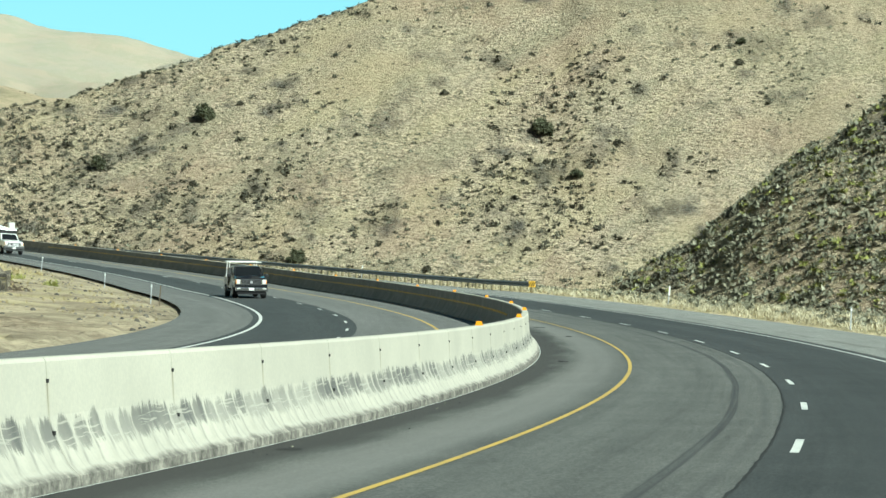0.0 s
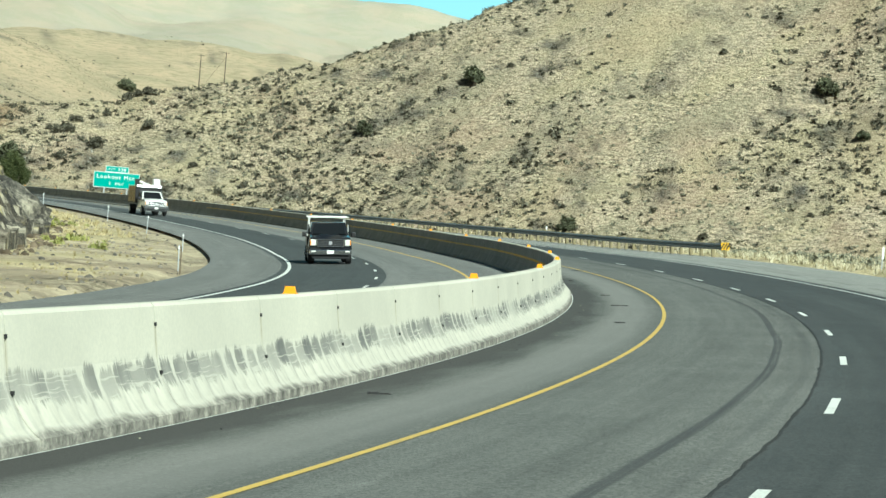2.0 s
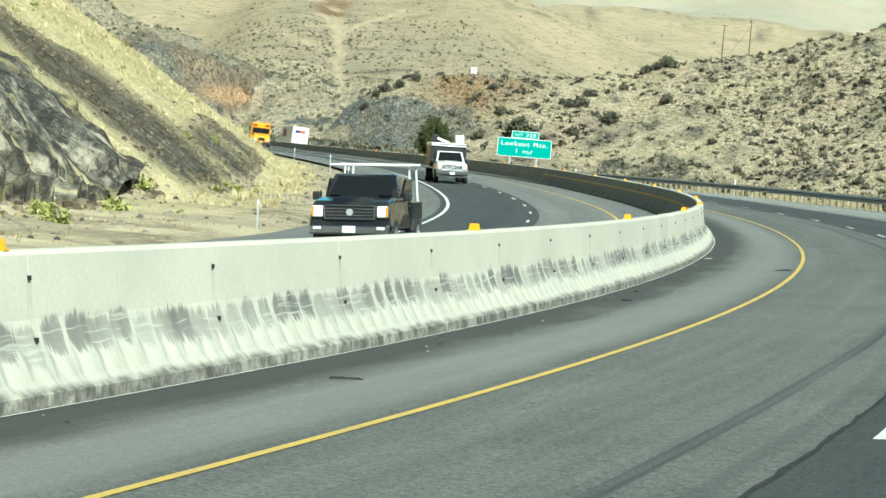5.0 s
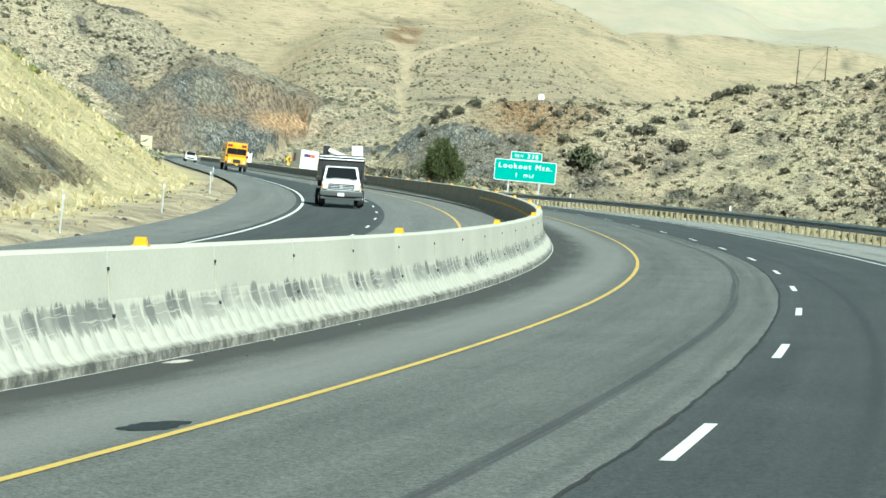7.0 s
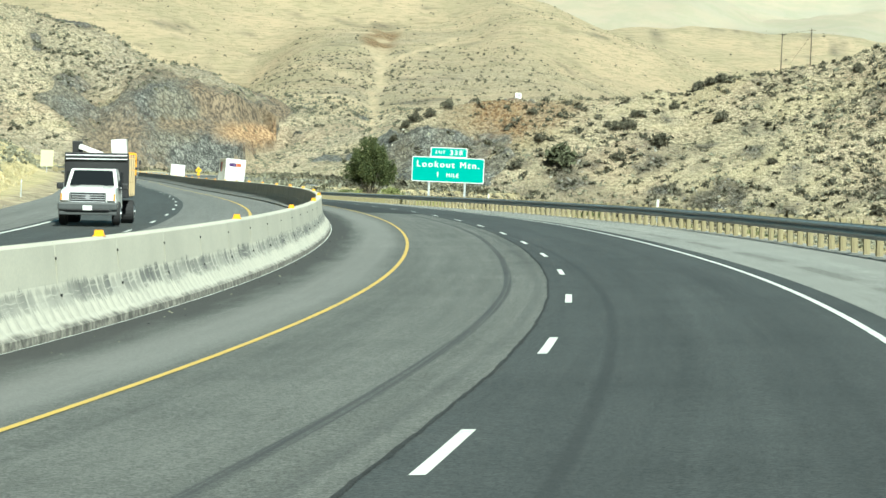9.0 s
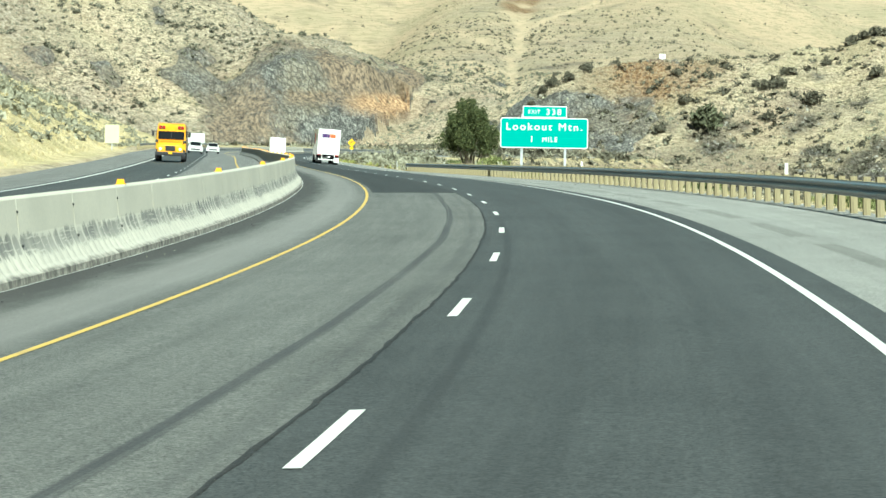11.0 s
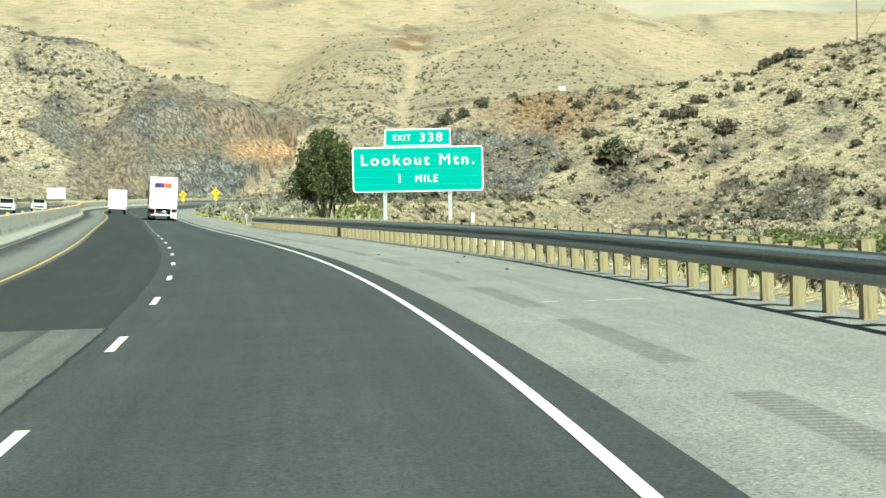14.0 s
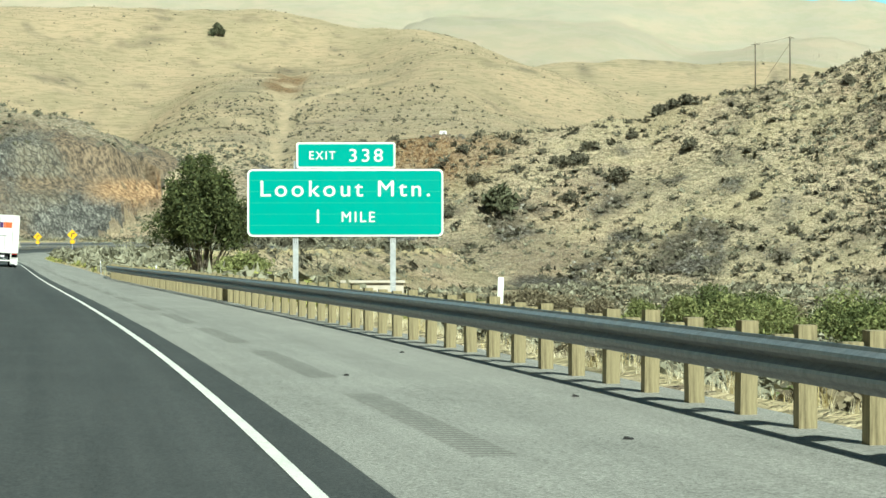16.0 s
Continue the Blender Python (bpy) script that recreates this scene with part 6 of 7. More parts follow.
# delineators and markers along the edges
DEL = [(146, -20.6), (150, -20.9), (184, -21.1), (217, -21.4), (243, -21.3), (280, -21.3), (320, -21.2), (113, 9.3), (154, 9.9), (230, 9.5), (291, 9.5), (352, 9.5), (440, 9.2), (500, 8.9)]
for k, (s, d) in enumerate(DEL):
    p = road_xyz(s, d)
    z = on_land(p[0], p[1])
    tall = 1.15 if d < 0 else 1.0
    ob = tagged(new("delineator"), "slim white delineator post at the edge of the road" if k not in (0,) else "slim rusty steel stake on the gravel verge", "delineator", "delineators")
    ob.matrix_world = pose(p[0], p[1], z - .1, rng.uniform(-2, 2), rng.uniform(-3, 3), math.degrees(float(np.interp(s, SS, HEAD))))
    piece("stake", Build().block((0, 0, tall / 2), (.055, .02, tall + .2), .004), STEEL_PALE if k else TALUS, ob)
    if d > 9.4:
        piece("paddle", Build().block((0, -.02, tall - .08), (.10, .01, .55), .02), SIGN_WHITE, ob, "white reflective paddle")
    elif k:
        piece("reflector", Build().block((0, -.016, tall - .02), (.07, .008, .12), .003), SIGN_WHITE, ob)
# chevron board on the end of the guardrail
endm = tagged(new("end_marker"), "yellow and black striped marker at the guardrail end", "road marker")
endm.matrix_world = road_pose(RAIL0 - .3, float(rail_offset(RAIL0)) + .1)
piece("plate", Build().block((0, 0, .62), (.48, .02, .42), .005), SIGN_YELLOW, endm)
for k in (-1, 0, 1):
    piece("stripe", Build().block((.16 * k, -.013, .62), (.085, .004, .40), 0, m=Matrix.Shear("XZ", 4, (.0, .0)) @ Matrix.Rotation(radians(32), 4, "Y")), BLACK, endm)
piece("stake", Build().block((0, .05, .3), (.08, .08, .8), .006), WOOD, endm)


def pole_line():
    """Two timber power poles with crossarm, brace and wires on the crest."""
    a = Vector((-421.3, 918.2, 0))
    b = Vector((-413.0, 922.4, 0))
    for k, q in enumerate((a, b)):
        q.z = on_land(q.x, q.y)
        h = 12.0
        po = tagged(new("power_pole"), "slim dark timber power pole on the hill crest", "power pole", "power poles")
        po.matrix_world = Matrix.Translation(q) @ pose(0, 0, 0, 0, 0, 33)
        piece("pole", Build().drum((0, 0, h / 2 - .5), (0, 0, 1), .19, h + 1, 10, .13), DARK_WOOD, po)
        piece("crossarm", Build().block((0, -.15, h - .5), (2.4, .12, .14), .01), DARK_WOOD, po)
        for x in (-1.1, 0, 1.1):
            piece("insulator", Build().drum((x, -.15, h - .32), (0, 0, 1), .07, .22, 8), SIGN_PALE, po)
        if k:
            piece("guy_brace", Build().drum((-3.4, 0, h * .42), (6.8, 0, h * .84), .05, math.hypot(6.8, h * .84), 6), DARK_WOOD, po)
    wire = tagged(new("overhead_wire", limb_mesh("overhead_wire", [([tuple(a + Vector((0, 0, 11.7))), tuple((a + b) / 2 + Vector((0, 0, 11.4))), tuple(b + Vector((0, 0, 11.7)))], .03, .03)], BLACK)), "thin black power line between the poles", "power line")


DARK_WOOD = timber("dark_pole_timber", (.05, .038, .028), (.11, .085, .06))
pole_line()


def culvert():
    """Concrete headwall with an arched opening in the valley."""
    x, y = -298.4, 554.0
    base = tagged(new("culvert_portal"), "pale concrete culvert headwall with a dark arched opening", "culvert", kind="structure")
    base.matrix_world = pose(x, y, -9.5, 0, 0, 34)
    b = bmesh.new()
    n, r = 14, 1.7
    w, h, th = 3.9, 6.5, 1.2
    arch = [(-r, 0)] + [(-r * math.cos(math.pi * k / n), 3.2 + r * math.sin(math.pi * k / n)) for k in range(n + 1)] + [(r, 0)]
    outer = [(-w, 0), (-w, h), (w, h), (w, 0)]
    loop = outer + arch[::-1]
    f = [b.verts.new((px, 0, pz)) for px, pz in loop]
    k = [b.verts.new((px, th, pz)) for px, pz in loop]
    b.faces.new(f)
    b.faces.new(k[::-1])
    for i in range(len(loop)):
        j = (i + 1) % len(loop)
        b.faces.new((f[j], f[i], k[i], k[j]))
    bmesh.ops.recalc_face_normals(b, faces=b.faces)
    me = bpy.data.meshes.new("headwall")
    b.to_mesh(me)
    b.free()
    me.materials.append(PALE_CONCRETE)
    part("headwall", me, base)
    piece("coping", Build().block((0, .4, h + .15), (w * 2 + .4, 1.5, .3), .03), PALE_CONCRETE, base)
    # flat black panel behind the arch gives the darkness inside
    piece("barrel", Build().block((0, th + 3.2, 2.6), (r * 2 + .5, .3, 5.6), 0), BLACK, base, "black panel for the shade inside the culvert")


culvert()
hut = tagged(new("hill_cabinet"), "small white equipment cabinet on the hillside ledge", "cabinet")
hut.matrix_world = pose(-574, 1000, on_land(-574, 1000) + .7, 0, 0, 33)
piece("box", Build().block((0, 0, .5), (2.3, 1.6, 2.8), .05), SIGN_WHITE, hut)
piece("door", Build().block((.3, -.82, .95), (.8, .04, 1.5), .01), GREY_PRINT, hut)


# ---- vehicles: +y is ahead, x to the right, z up from the road ----
def wheel(parent, x, y, r, w, rim_mat, n=22):
    t = piece("wheel", Build().drum((x, y, r), (1, 0, 0), r, w, n, bevel=.04), RUBBER, parent, "black rubber tyre")
    side = 1 if x > 0 else -1
    piece("rim", Build().drum((x + side * (w / 2 - .01), y, r), (side, 0, 0), r * .6, .06, n, r * .5, .01).drum((x + side * (w / 2 + .02), y, r), (side, 0, 0), r * .2, .06, 12), rim_mat, t)
    return t


def box_ribs(b, x, y0, y1, z0, z1, step):
    y = y0
    while y < y1:
        b.block((x, y, (z0 + z1) / 2), (.02, .035, z1 - z0), 0)
        y += step
    return b


def semi_truck(m):
    top = tagged(new("semi_truck"), "white articulated lorry with purple and orange print on its doors", "truck")
    top.matrix_world = m
    L, W, Z0, Z1 = 14.6, 2.6, 1.12, 4.08
    body = piece("trailer_body", box_ribs(box_ribs(Build().block((0, L / 2, (Z0 + Z1) / 2), (W, L, Z1 - Z0), .03), -W / 2, .6, L, Z0 + .15, Z1 - .12, 1.2), W / 2, .6, L, Z0 + .15, Z1 - .12, 1.2), WHITE_PAINT, top, "white ribbed trailer body")
    fr = Build().block((0, -.03, Z1 - .07), (W, .06, .16), .01).block((0, -.03, Z0 + .08), (W, .06, .16), .01)
    for x in (-1, 1):
        fr.block((x * (W / 2 - .06), -.03, (Z0 + Z1) / 2), (.12, .06, Z1 - Z0), .01)
    piece("door_frame", fr, WHITE_PAINT, body)
    for x in (-1, 1):
        dr = piece("rear_door", Build().block((x * .585, -.035, (Z0 + Z1) / 2), (1.15, .04, Z1 - Z0 - .36), .01), WHITE_PAINT, body)
        piece("lock_rod", Build().drum((x * .2, -.075, (Z0 + Z1) / 2), (0, 0, 1), .018, Z1 - Z0 - .4, 8).drum((x * .8, -.075, (Z0 + Z1) / 2), (0, 0, 1), .018, Z1 - Z0 - .4, 8), ALLOY, dr)
    for c, w, mat in ((-.42, .90, PURPLE), (.42, .66, ORANGE)):
        piece("print", Build().block((c * .95, -.062, 3.30), (w, .006, .44), 0), mat, body, "plain block of coloured print")
    piece("print", Build().block((-.2, -.062, 2.45), (1.1, .006, .09), 0), GREY_PRINT, body, "grey bar of small print")
    for c, w, mat in ((10.6, 2.6, PURPLE), (8.4, 1.7, ORANGE)):
        piece("side_print", Build().block((-W / 2 - .016, c, 2.95), (.006, w, 1.25), 0), mat, body, "large block of coloured print")
    bump = Build().block((0, -.02, .52), (2.3, .10, .10), .01)
    for x in (-.75, .75):
        bump.block((x, 0, .82), (.08, .08, .6), .01)
    piece("underride_bar", bump, WHITE_PAINT, top)
    for x in (-1.12, -.9, .9, 1.12):
        piece("tail_light", Build().block((x, -.07, 1.05), (.17, .03, .08), .01), LAMP_RED, top)
    for x in (-.98, .98):
        piece("mud_flap", Build().block((x, .35, .50), (.62, .02, .62), .005), WHITE_PAINT if x > 0 else BLACK, top)
    piece("number_plate", Build().block((.1, -.06, .86), (.3, .01, .15), .003), SIGN_WHITE, top)
    piece("chassis", Build().block((0, 4.0, .95), (1.1, 7.6, .26), .02).block((0, 12.5, .95), (1.0, 6, .22), .02), BLACK, top)
    piece("side_skirt", Build().block((-1.2, 7.6, .72), (.03, 5.0, .7), .01).block((1.2, 7.6, .72), (.03, 5.0, .7), .01), WHITE_PAINT, top)
    for y in (1.6, 2.85, 13.2, 14.5):
        for x in (-1.14, -.80, .80, 1.14):
            wheel(top, x, y, .51, .28, ALLOY, 18)
    cab = piece("cab", Build().prism([(14.9, .7), (14.9, 3.6), (16.2, 3.85), (17.3, 3.2), (17.75, 2.3), (19.3, 2.0), (19.55, 1.3), (19.5, .6)], -1.15, 1.15, .06, (1.8, 3.9, .86)), WHITE_PAINT, top, "white tractor cab")
    piece("windscreen", Build().prism([(17.36, 3.12), (17.42, 3.12), (17.84, 2.36), (17.78, 2.36)], -.98, .98, .0), GLASS, cab)
    for x in (-1, 1):
        piece("side_window", Build().block((x * 1.09, 16.75, 2.55), (.05, .8, .6), .02), GLASS, cab)
        piece("mirror", Build().block((x * 1.42, 17.5, 2.45), (.16, .14, .75), .04).block((x * 1.25, 17.45, 2.6), (.3, .04, .04), 0), BLACK, cab)
        piece("exhaust_stack", Build().drum((x * 1.05, 14.95, 2.6), (0, 0, 1), .08, 2.6, 12), CHROME, cab)
        piece("fuel_tank", Build().drum((x * .98, 15.6, .72), (0, 1, 0), .32, 1.3, 16, bevel=.03), ALLOY, cab)
        wheel(top, x * 1.02, 18.4, .51, .30, ALLOY, 18)
    return top


def pickup_front(top, paint_mat, y, w=2.0, grille_mat=None):
    """Front of an American pickup: bonnet, grille, lamps, bumper, with its nose at y."""
    b = Build().prism([(y - 1.75, .62), (y - 1.75, 1.36), (y - .9, 1.33), (y - .22, 1.25), (y - .03, 1.14), (y, .62)], -w / 2, w / 2, .07, (.9, 1.36, .90), 3)
    nose = piece("bonnet", b, paint_mat, top)
    piece("bonnet_bulge", Build().prism([(y - 1.6, 1.30), (y - 1.6, 1.40), (y - .5, 1.345), (y - .2, 1.24)], -w * .26, w * .26, .03, (1.3, 1.4, .8)), paint_mat, nose)
    gm = grille_mat or CHROME
    gr = piece("grille", Build().block((0, y + .005, .985), (1.24, .05, .33), .04), BLACK, nose, "black grille")
    for z in (.825, 1.145):
        piece("grille_frame", Build().block((0, y + .035, z), (1.26, .05, .04), .015), gm, gr)
    for x in (-.615, .615):
        piece("grille_frame", Build().block((x, y + .035, .985), (.045, .05, .32), .015), gm, gr)
    for z in (.905, .985, 1.065):
        piece("grille_bar", Build().block((0, y + .035, z), (1.18, .03, .032), .01), gm, gr, "bright grille bar")
    piece("badge", Build().drum((0, y + .06, .985), (0, 1, 0), .085, .02, 16), GREY_PRINT, gr)
    for x in (-.80, .80):
        lamp = piece("headlight", Build().block((x, y - .015, 1.0), (.28, .09, .28), .04), LAMP_CLEAR, nose, "clear headlight")
        piece("lamp_bezel", Build().block((x, y + .02, .855), (.27, .03, .025), .008), BLACK, lamp)
        piece("indicator", Build().block((x * 1.14, y + .02, 1.0), (.05, .05, .24), .01), LAMP_AMBER, lamp)
    return nose


def pickup_cab(top, paint_mat, y0, y1, w=1.9, roof=1.92):
    cab = piece("cab", Build().prism([(y0, .55), (y0, 1.3), (y0 + .1, roof - .04), (y0 + .35, roof), (y1 - .75, roof), (y1 - .62, roof - .03), (y1, 1.36), (y1, .55)], -w / 2, w / 2, .05, (1.2, roof, .82)), paint_mat, top)
    wn = Build().prism([(y1 - .70, roof - .06), (y1 - .585, roof - .06), (y1 + .03, 1.385), (y1 - .08, 1.385)], -w * .435, w * .435, .01, (1.2, roof, .80))
    piece("windscreen", wn, GLASS, cab)
    for x in (-1, 1):
        piece("side_window", Build().prism([(y0 + .3, 1.34), (y0 + .38, roof - .12), (y1 - .85, roof - .12), (y1 - .35, 1.34)], x * w / 2 - .05, x * w / 2 + .015, .005, (1.2, roof, .82)), GLASS, cab)
        mir = piece("mirror", Build().block((x * (w / 2 + .2), y1 - .15, 1.36), (.20, .12, .22), .04).block((x * (w / 2 + .06), y1 - .18, 1.25), (.16, .05, .05), .01).block((x * (w / 2 + .1), y1 - .18, 1.36), (.05, .05, .25), .01), BLACK, cab)
        piece("door_handle", Build().block((x * (w / 2 + .01), y0 + .55, 1.12), (.03, .16, .04), .01), BLACK, cab)
    return cab


def black_pickup(m):
    top = tagged(new("pickup_truck"), "black pickup truck with chrome grille and white ladder rack", "pickup truck")
    top.matrix_world = m
    pickup_front(top, BLACK_PAINT, 5.7)
    pickup_cab(top, BLACK_PAINT, 1.75, 4.05)
    bed = Build().block((0, .95, .85), (1.94, 1.9, .75), .04)
    piece("bed", bed, BLACK_PAINT, top)
    piece("tailgate", Build().block((0, 0, .95), (1.7, .06, .5), .02), BLACK_PAINT, top)
    bp = piece("front_bumper", Build().block((0, 5.74, .56), (1.96, .2, .24), .05), CHROME, top, "chrome front bumper")
    piece("valance", Build().block((0, 5.66, .36), (1.7, .15, .2), .04), BLACK, top)
    piece("number_plate", Build().block((0, 5.85, .57), (.32, .015, .16), .004), SIGN_WHITE, bp)
    for x in (-.78, .78):
        piece("fog_light", Build().block((x, 5.83, .60), (.2, .03, .07), .01), LAMP_CLEAR, bp)
    for x in (-1, 1):
        for y in (.95, 4.75):
            wheel(top, x * .86, y, .41, .28, ALLOY)
        piece("running_board", Build().block((x * .98, 2.9, .42), (.12, 2.2, .06), .02), BLACK, top)
    rack = Build()
    for y in (.35, 1.6):
        for x in (-.86, .86):
            rack.drum((x, y, 1.65), (-x * .08, 0, 1), .028, 1.0, 8)
        rack.drum((0, y, 2.16), (1, 0, 0), .03, 1.9, 8)
    rack.drum((-.88, 1.0, 2.14), (0, 1, 0), .028, 1.9, 8).drum((.88, 1.0, 2.14), (0, 1, 0), .028, 1.9, 8).drum((0, 2.9, 2.14), (1, 0, 0), .03, 1.95, 8)
    piece("ladder_rack", rack, WHITE_PAINT, top, "white tubular ladder rack")
    return top


BUMPER = plain("grey_bumper", (.075, .08, .082), .45)


def work_truck(m):
    top = tagged(new("work_truck"), "white work truck with a loaded plywood-sided dump bed", "truck")
    top.matrix_world = m
    pickup_front(top, WHITE_PAINT, 6.6, 2.0, ALLOY)
    pickup_cab(top, WHITE_PAINT, 3.1, 4.95, 1.9, 1.98)
    bp = piece("front_bumper", Build().block((0, 6.64, .68), (2.06, .24, .27), .06).block((0, 6.60, .45), (2.0, .16, .16), .04), BUMPER, top, "dark grey front bumper")
    piece("air_slot", Build().block((0, 6.70, .555), (1.5, .12, .07), .02), BLACK, bp)
    piece("number_plate", Build().block((0, 6.765, .62), (.32, .015, .16), .004), SIGN_WHITE, bp)
    piece("chassis", Build().block((0, 1.9, .62), (.9, 4.6, .2), .02), BLACK, top)
    bed = piece("dump_bed", Build().block((0, 1.3, 1.0), (2.2, 3.3, .12), .02).block((0, 2.98, 1.75), (2.3, .10, 1.6), .02), BLACK, top, "black steel dump bed with headboard")
    for x in (-1, 1):
        for k in range(3):
            piece("side_board", Build().block((x * 1.11, 1.3, 1.28 + .44 * k), (.04, 3.3, .41), .008), PLYWOOD, bed, "tan plywood side board")
        for y in (.1, 1.2, 2.3):
            piece("stake", Build().block((x * 1.15, y, 1.75), (.05, .09, 1.5), .008), PLYWOOD, bed)
        for y in (1.2, 5.6):
            wheel(top, x * (.92 if y > 3 else .98), y, .42, .27 if y > 3 else .5, ALLOY)
    piece("roof_rack", Build().drum((0, 3.2, 2.45), (1, 0, 0), .03, 2.2, 8).drum((0, 3.1, 2.32), (1, 0, 0), .03, 2.2, 8), ALLOY, bed)
    for nm, c, sz, rot, mt in (("load_box", (-.75, 2.2, 2.75), (.55, .7, .6), 4, WHITE_PAINT), ("load_panel", (.25, 2.1, 2.62), (.95, .6, .18), -20, WHITE_PAINT), ("load_board", (-.1, 1.4, 2.5), (1.6, 1.6, .1), 5, PLYWOOD), ("load_bin", (.8, 1.8, 2.6), (.35, .4, .75), 0, BLACK), ("load_sheet", (.1, 2.5, 2.42), (1.9, .5, .08), 2, GREY_PRINT)):
        piece(nm, Build().block(c, sz, .03, m=Matrix.Rotation(radians(rot), 4, "Y")), mt, bed)
    return top


def school_bus(m):
    top = tagged(new("school_bus"), "yellow school bus with black trim and red warning lamps", "bus")
    top.matrix_world = m
    L, W = 9.2, 2.4
    body = piece("body", Build().prism([(0, .75), (0, 2.75), (.2, 3.05), (L - .5, 3.08), (L - .05, 2.95), (L + .02, 1.6), (L, .75)], -W / 2, W / 2, .10, (2.5, 3.1, .88), 3), BUS_YELLOW, top, "yellow bus body")
    piece("bonnet", Build().prism([(L - .1, .7), (L - .1, 1.72), (L + 1.35, 1.5), (L + 1.55, 1.25), (L + 1.55, .7)], -1.02, 1.02, .08, (1.1, 1.75, .85)), BUS_YELLOW, top)
    piece("windscreen", Build().prism([(L - .02, 2.42), (L + .03, 2.42), (L + .07, 1.78), (L + .02, 1.78)], -1.04, 1.04, 0), GLASS, body)
    piece("divider", Build().block((0, L + .07, 2.1), (.06, .02, .66), 0), BLACK, body)
    for x in (-1, 1):
        for q in range(10):
            wn = piece("window", Build().block((x * (W / 2 - .02), .8 + .8 * q, 2.2), (.06, .68, .62), .02), GLASS, body)
        for z in (1.05, 1.35, 1.75):
            piece("rub_rail", Build().block((x * (W / 2 + .005), L / 2, z), (.03, L - .3, .07), .01), BLACK, body)
        for dx, mt in ((.62, LAMP_AMBER), (.88, LAMP_RED)):
            lp = piece("lamp_box", Build().block((x * dx, L - .02, 2.72), (.24, .10, .26), .02), BLACK, body)
            piece("warning_lamp", Build().drum((x * dx, L + .04, 2.72), (0, 1, 0), .085, .03, 16), LAMP_RED, lp, "red warning lamp")
        piece("mirror", Build().block((x * 1.45, L + .25, 2.2), (.2, .12, .42), .04).drum((x * 1.3, L + .15, 2.38), (1, .3, 0), .02, .4, 6), BLACK, top)
        piece("crossover_mirror", Build().drum((x * 1.1, L + 1.3, 1.62), (0, 1, .3), .14, .14, 12, .05).drum((x * 1.02, L + 1.25, 1.5), (x * .5, .3, 1), .018, .45, 6), BLACK, top)
        piece("headlight", Build().drum((x * .78, L + 1.56, 1.0), (0, 1, 0), .12, .06, 16), LAMP_CLEAR, top)
        for y in (1.9, L + .6):
            wheel(top, x * 1.02, y, .49, .30, BLACK)
    piece("grille", Build().block((0, L + 1.56, 1.05), (.8, .05, .4), .03), BLACK, top)
    piece("front_bumper", Build().block((0, L + 1.66, .62), (2.4, .16, .3), .04), BLACK, top, "black steel bumper")
    piece("number_plate", Build().block((0, L + 1.76, .68), (.3, .01, .15), .004), SIGN_YELLOW, top)
    return top


def box_van(m, label="white box van driving away"):
    top = tagged(new("box_van"), label, "van")
    top.matrix_world = m
    body = piece("body", Build().block((0, 2.2, 1.75), (2.25, 4.4, 2.4), .05), WHITE_PAINT, top)
    for x in (-1, 1):
        piece("rear_door", Build().block((x * .53, -.01, 1.75), (1.02, .04, 2.2), .02), WHITE_PAINT, body)
        piece("tail_light", Build().block((x * 1.02, -.03, .75), (.14, .04, .2), .01), LAMP_RED, top)
        piece("mirror", Build().block((x * 1.25, 5.3, 1.7), (.18, .12, .35), .03), BLACK, top)
        for y in (1.0, 5.4):
            wheel(top, x * .9, y, .38, .25, ALLOY)
    piece("cab", Build().prism([(4.3, .5), (4.3, 2.3), (5.2, 2.3), (5.9, 1.5), (6.6, 1.25), (6.7, .5)], -1.0, 1.0, .05, (1.4, 2.3, .88)), WHITE_PAINT, top)
    piece("rear_bumper", Build().block((0, -.05, .5), (2.1, .1, .16), .02), BLACK, top)
    return top


def sedan(m, paint_mat, label):
    top = tagged(new("car"), label, "car")
    top.matrix_world = m
    w = 1.84
    body = piece("body", Build().prism([(0, .35), (.05, .95), (.7, 1.02), (3.3, .98), (4.5, .82), (4.7, .6), (4.7, .32)], -w / 2, w / 2, .07, (.6, 1.0, .94)), paint_mat, top)
    piece("roof", Build().prism([(.55, 1.0), (1.15, 1.48), (2.6, 1.50), (3.45, .98)], -w * .43, w * .43, .05, (1.0, 1.5, .84)), paint_mat, top)
    piece("windscreen", Build().prism([(2.66, 1.44), (2.72, 1.46), (3.44, 1.02), (3.36, 1.0)], -w * .36, w * .36, 0), GLASS, body)
    piece("grille", Build().block((0, 4.7, .55), (1.2, .04, .2), .02), BLACK, body)
    for x in (-1, 1):
        piece("headlight", Build().block((x * .72, 4.62, .70), (.32, .12, .13), .03), LAMP_CLEAR, body)
        piece("side_window", Build().prism([(1.0, 1.05), (1.3, 1.4), (2.5, 1.42), (3.1, 1.05)], x * w * .40 - .02, x * w * .40 + .02, 0), GLASS, body)
        piece("mirror", Build().block((x * 1.0, 3.1, 1.02), (.18, .1, .13), .03), BLACK, body)
        for y in (.9, 3.75):
            wheel(top, x * .8, y, .33, .22, ALLOY)
    return top


semi_truck(road_pose(516, 1.75))
box_van(road_pose(590, -1.8))
black_pickup(road_pose(165.5, -14.4, 180))
work_truck(road_pose(270, -14.4, 180))
school_bus(road_pose(430, -14.4, 180))
sedan(road_pose(548, -13.9, 180), WHITE_PAINT, "white car on the oncoming lanes")
sedan(road_pose(590, -11.2, 180), WHITE_PAINT, "silver-white car far along the oncoming lanes")

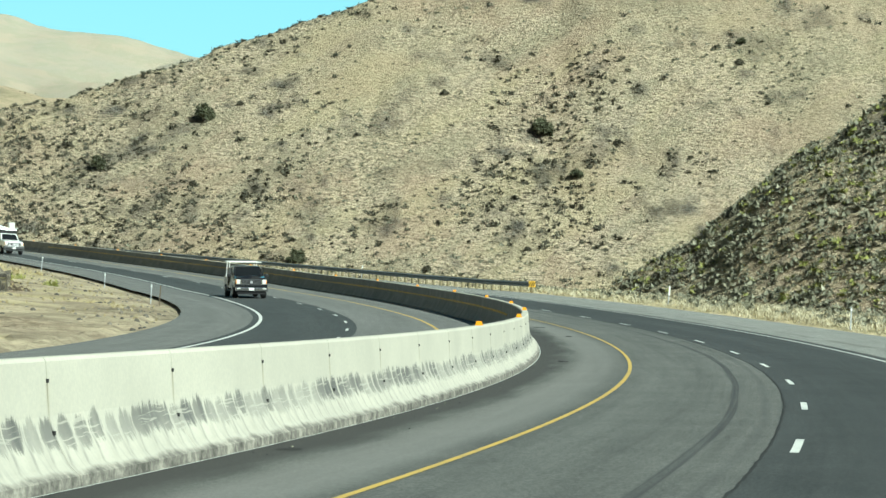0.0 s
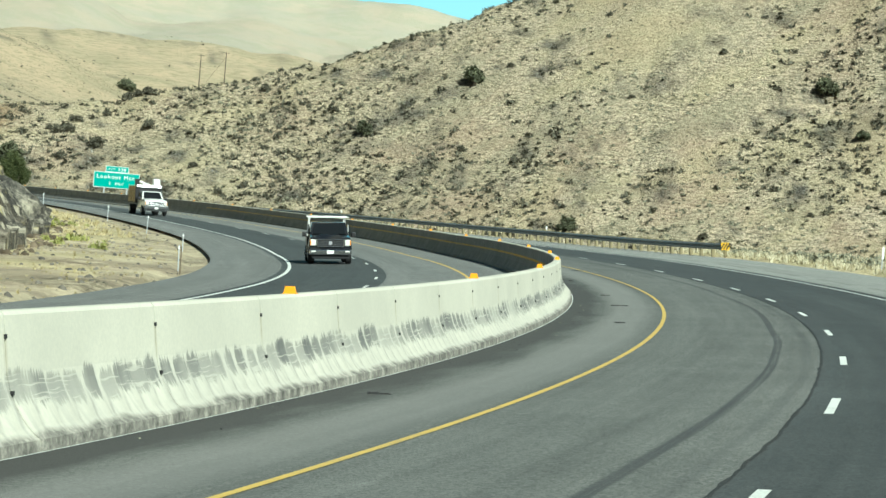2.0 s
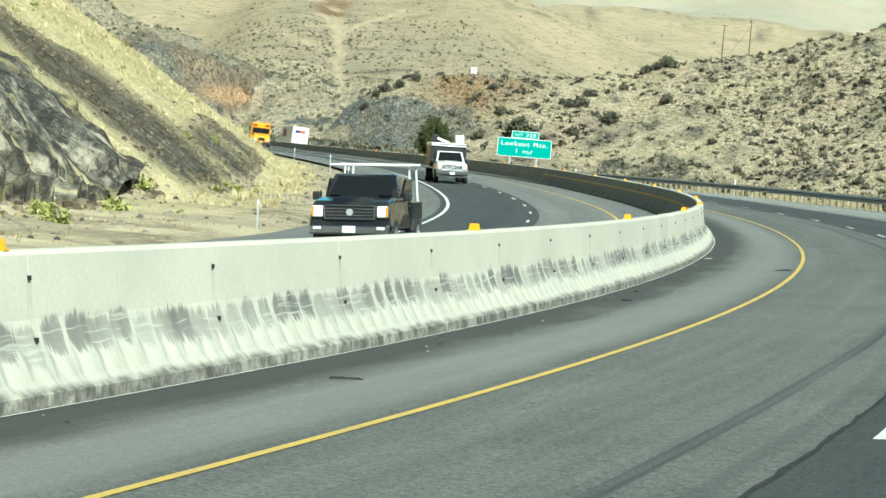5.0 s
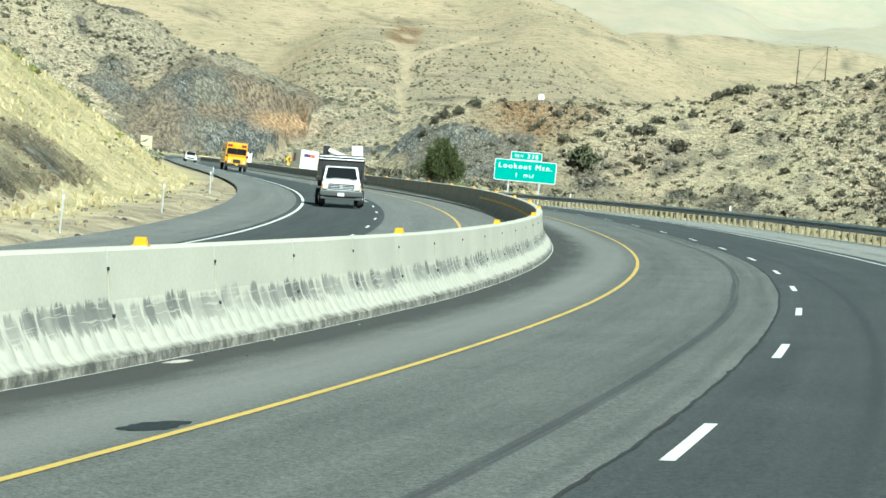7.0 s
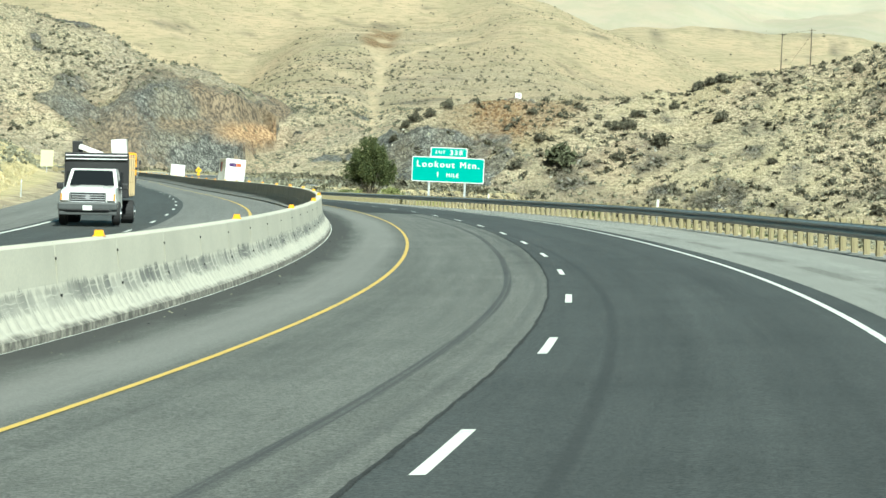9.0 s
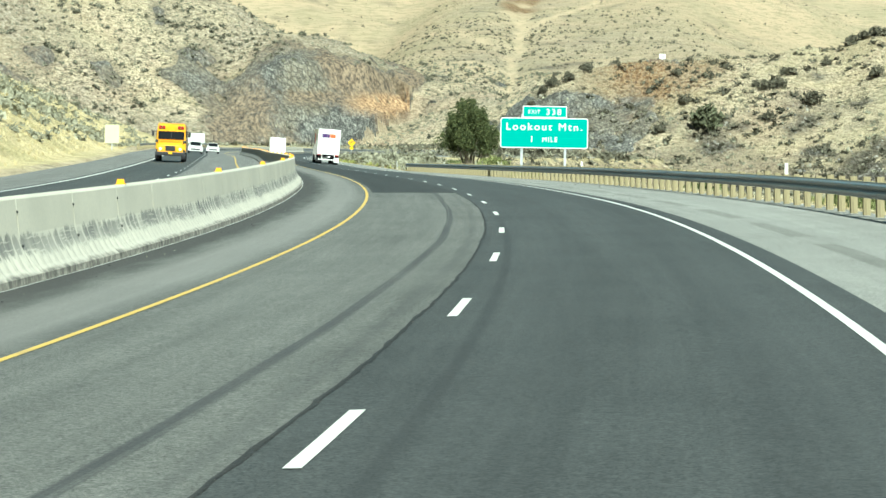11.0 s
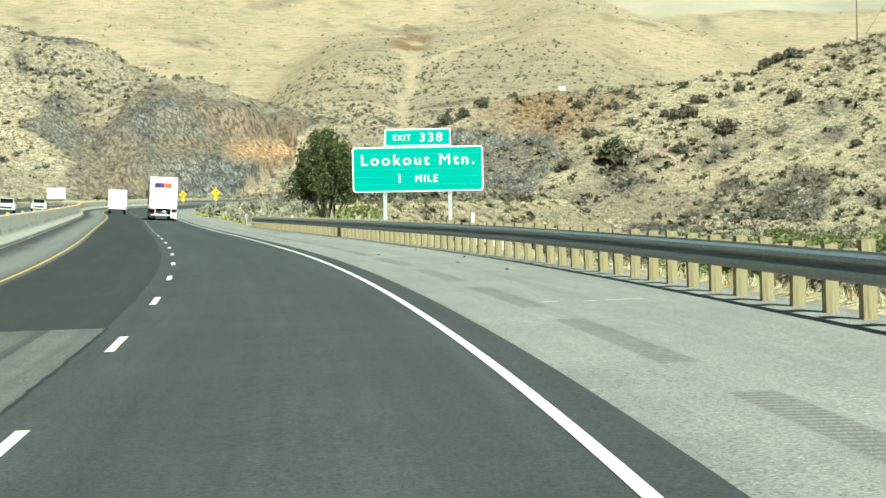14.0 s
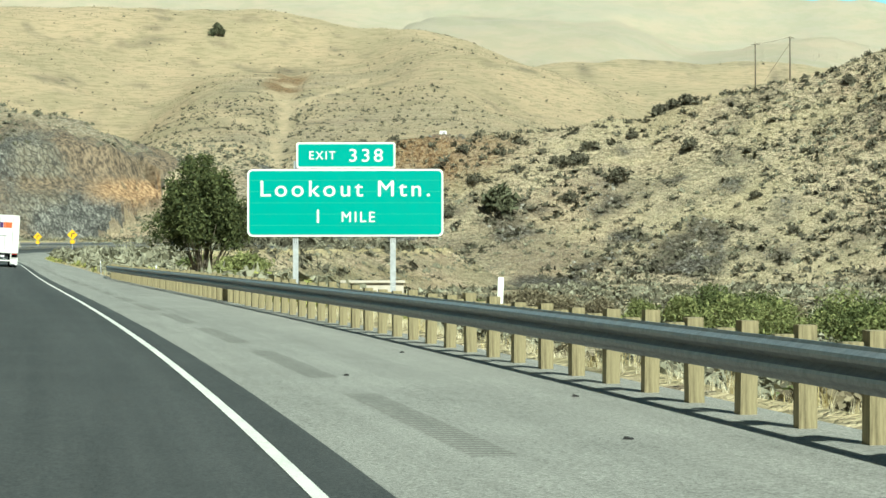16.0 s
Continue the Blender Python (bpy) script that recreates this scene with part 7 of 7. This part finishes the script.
# scraps on the carriageway
for k, (s, d, a, l) in enumerate(((109, -4.6, 80, .5), (119, -4.9, 95, .3), (96, -4.4, 85, .25), (140.5, -5.6, 20, .2), (137, -5.3, 60, .2), (68, -5.2, 80, .3), (330, 6.6, 40, .09), (341, 5.6, 10, .1), (323, 6.9, 60, .08), (348, 7.3, 20, .08), (336, 7.4, 50, .07))):
    ob = tagged(new("tyre_scrap", boxes_mesh("tyre_scrap", [(pose(0, 0, .008), (.022, l / 2, .008), .7), (pose(.015, l * .3, .012, 0, 12, 20), (.02, l / 4, .008), .8)], RUBBER)), "black strip of shed tyre rubber on the asphalt", "debris", "tyre scraps")
    ob.matrix_world = road_pose(s, d, a, .002)
# grit and broken bits swept along the foot of the barrier
s, d, x, y, r, g = along(1000, 20, 330, -5.9, -5.0, 57)
k = g.random(len(s)) < np.clip((-d - 4.95) / .9, .05, 1)
grit = road_xyz(s[k], d[k], .004)
for seed, mat, nm, lab, part_of in ((58, SAGE_PALE, "pale_grit", "pale chips of concrete along the foot of the barrier", 0), (59, RUBBER, "dark_grit", "dark crumbs of rubber along the foot of the barrier", 1)):
    q = grit[part_of::2]
    spread(nm, [lump(u, 5, 2) for u in range(70, 74)], q[:, 0], q[:, 1], q[:, 2], .004 + .02 * g.random(len(q)) ** 3, mat, lab, "grit", seed, (.4, .9))


def blot(name, s, d, ls, ld, mat, label, skew=0.0, seed=1):
    """A thin ragged stain or patch on the road, ls along and ld across, leaning by skew."""
    g = random.Random(seed)
    n = 28
    v = [tuple(road_xyz(s, d, .0045))]
    for i in range(n):
        a = 2 * math.pi * i / n
        r = .5 * g.uniform(.85, 1.1) / max(abs(math.cos(a)), abs(math.sin(a))) ** .6
        u, w = r * math.cos(a) * ls, r * math.sin(a) * ld
        v.append(tuple(road_xyz(s + u + skew * w, d + w, .0045)))
    me = mesh_of(name, v, [[0, 1 + i, 1 + (i + 1) % n] for i in range(n)], mat)
    tagged(new(name, me), label, "road stain", kind="structure")


TAR = plain("tar_stain", (.012, .012, .012), .8, vary=.3, size=5)
blot("tar_patch", 279.9, 3.86, 1.7, .56, TAR, "dark oval tar patch beside the white edge line", -1.1, 4)
blot("oil_stain", 153.4, -3.8, .9, .36, TAR, "dark oil stain beside the yellow edge line", .4, 5)
blot("oil_stain", 28.3, -5.55, .35, .3, TAR, "dark spill at the foot of the barrier", 0, 6)
for s0, d0, d1 in ((306.25, 5.5, 5.78), (306.1, 6.12, 6.3), (306.15, 6.42, 6.98), (306.45, 6.72, 6.98)):
    me = strip_mesh("survey_mark", s0 - .05, s0 + .05, .1, [d0, d1], .004, PAINT_WHITE)
    tagged(new("survey_mark", me), "white sprayed survey mark on the shoulder", "road marking", "survey marks", kind="structure")
blot("concrete_spill", 160.7, -5.75, .7, .2, PALE_CONCRETE, "pale lump of spilled concrete at the foot of the barrier", 0, 7)
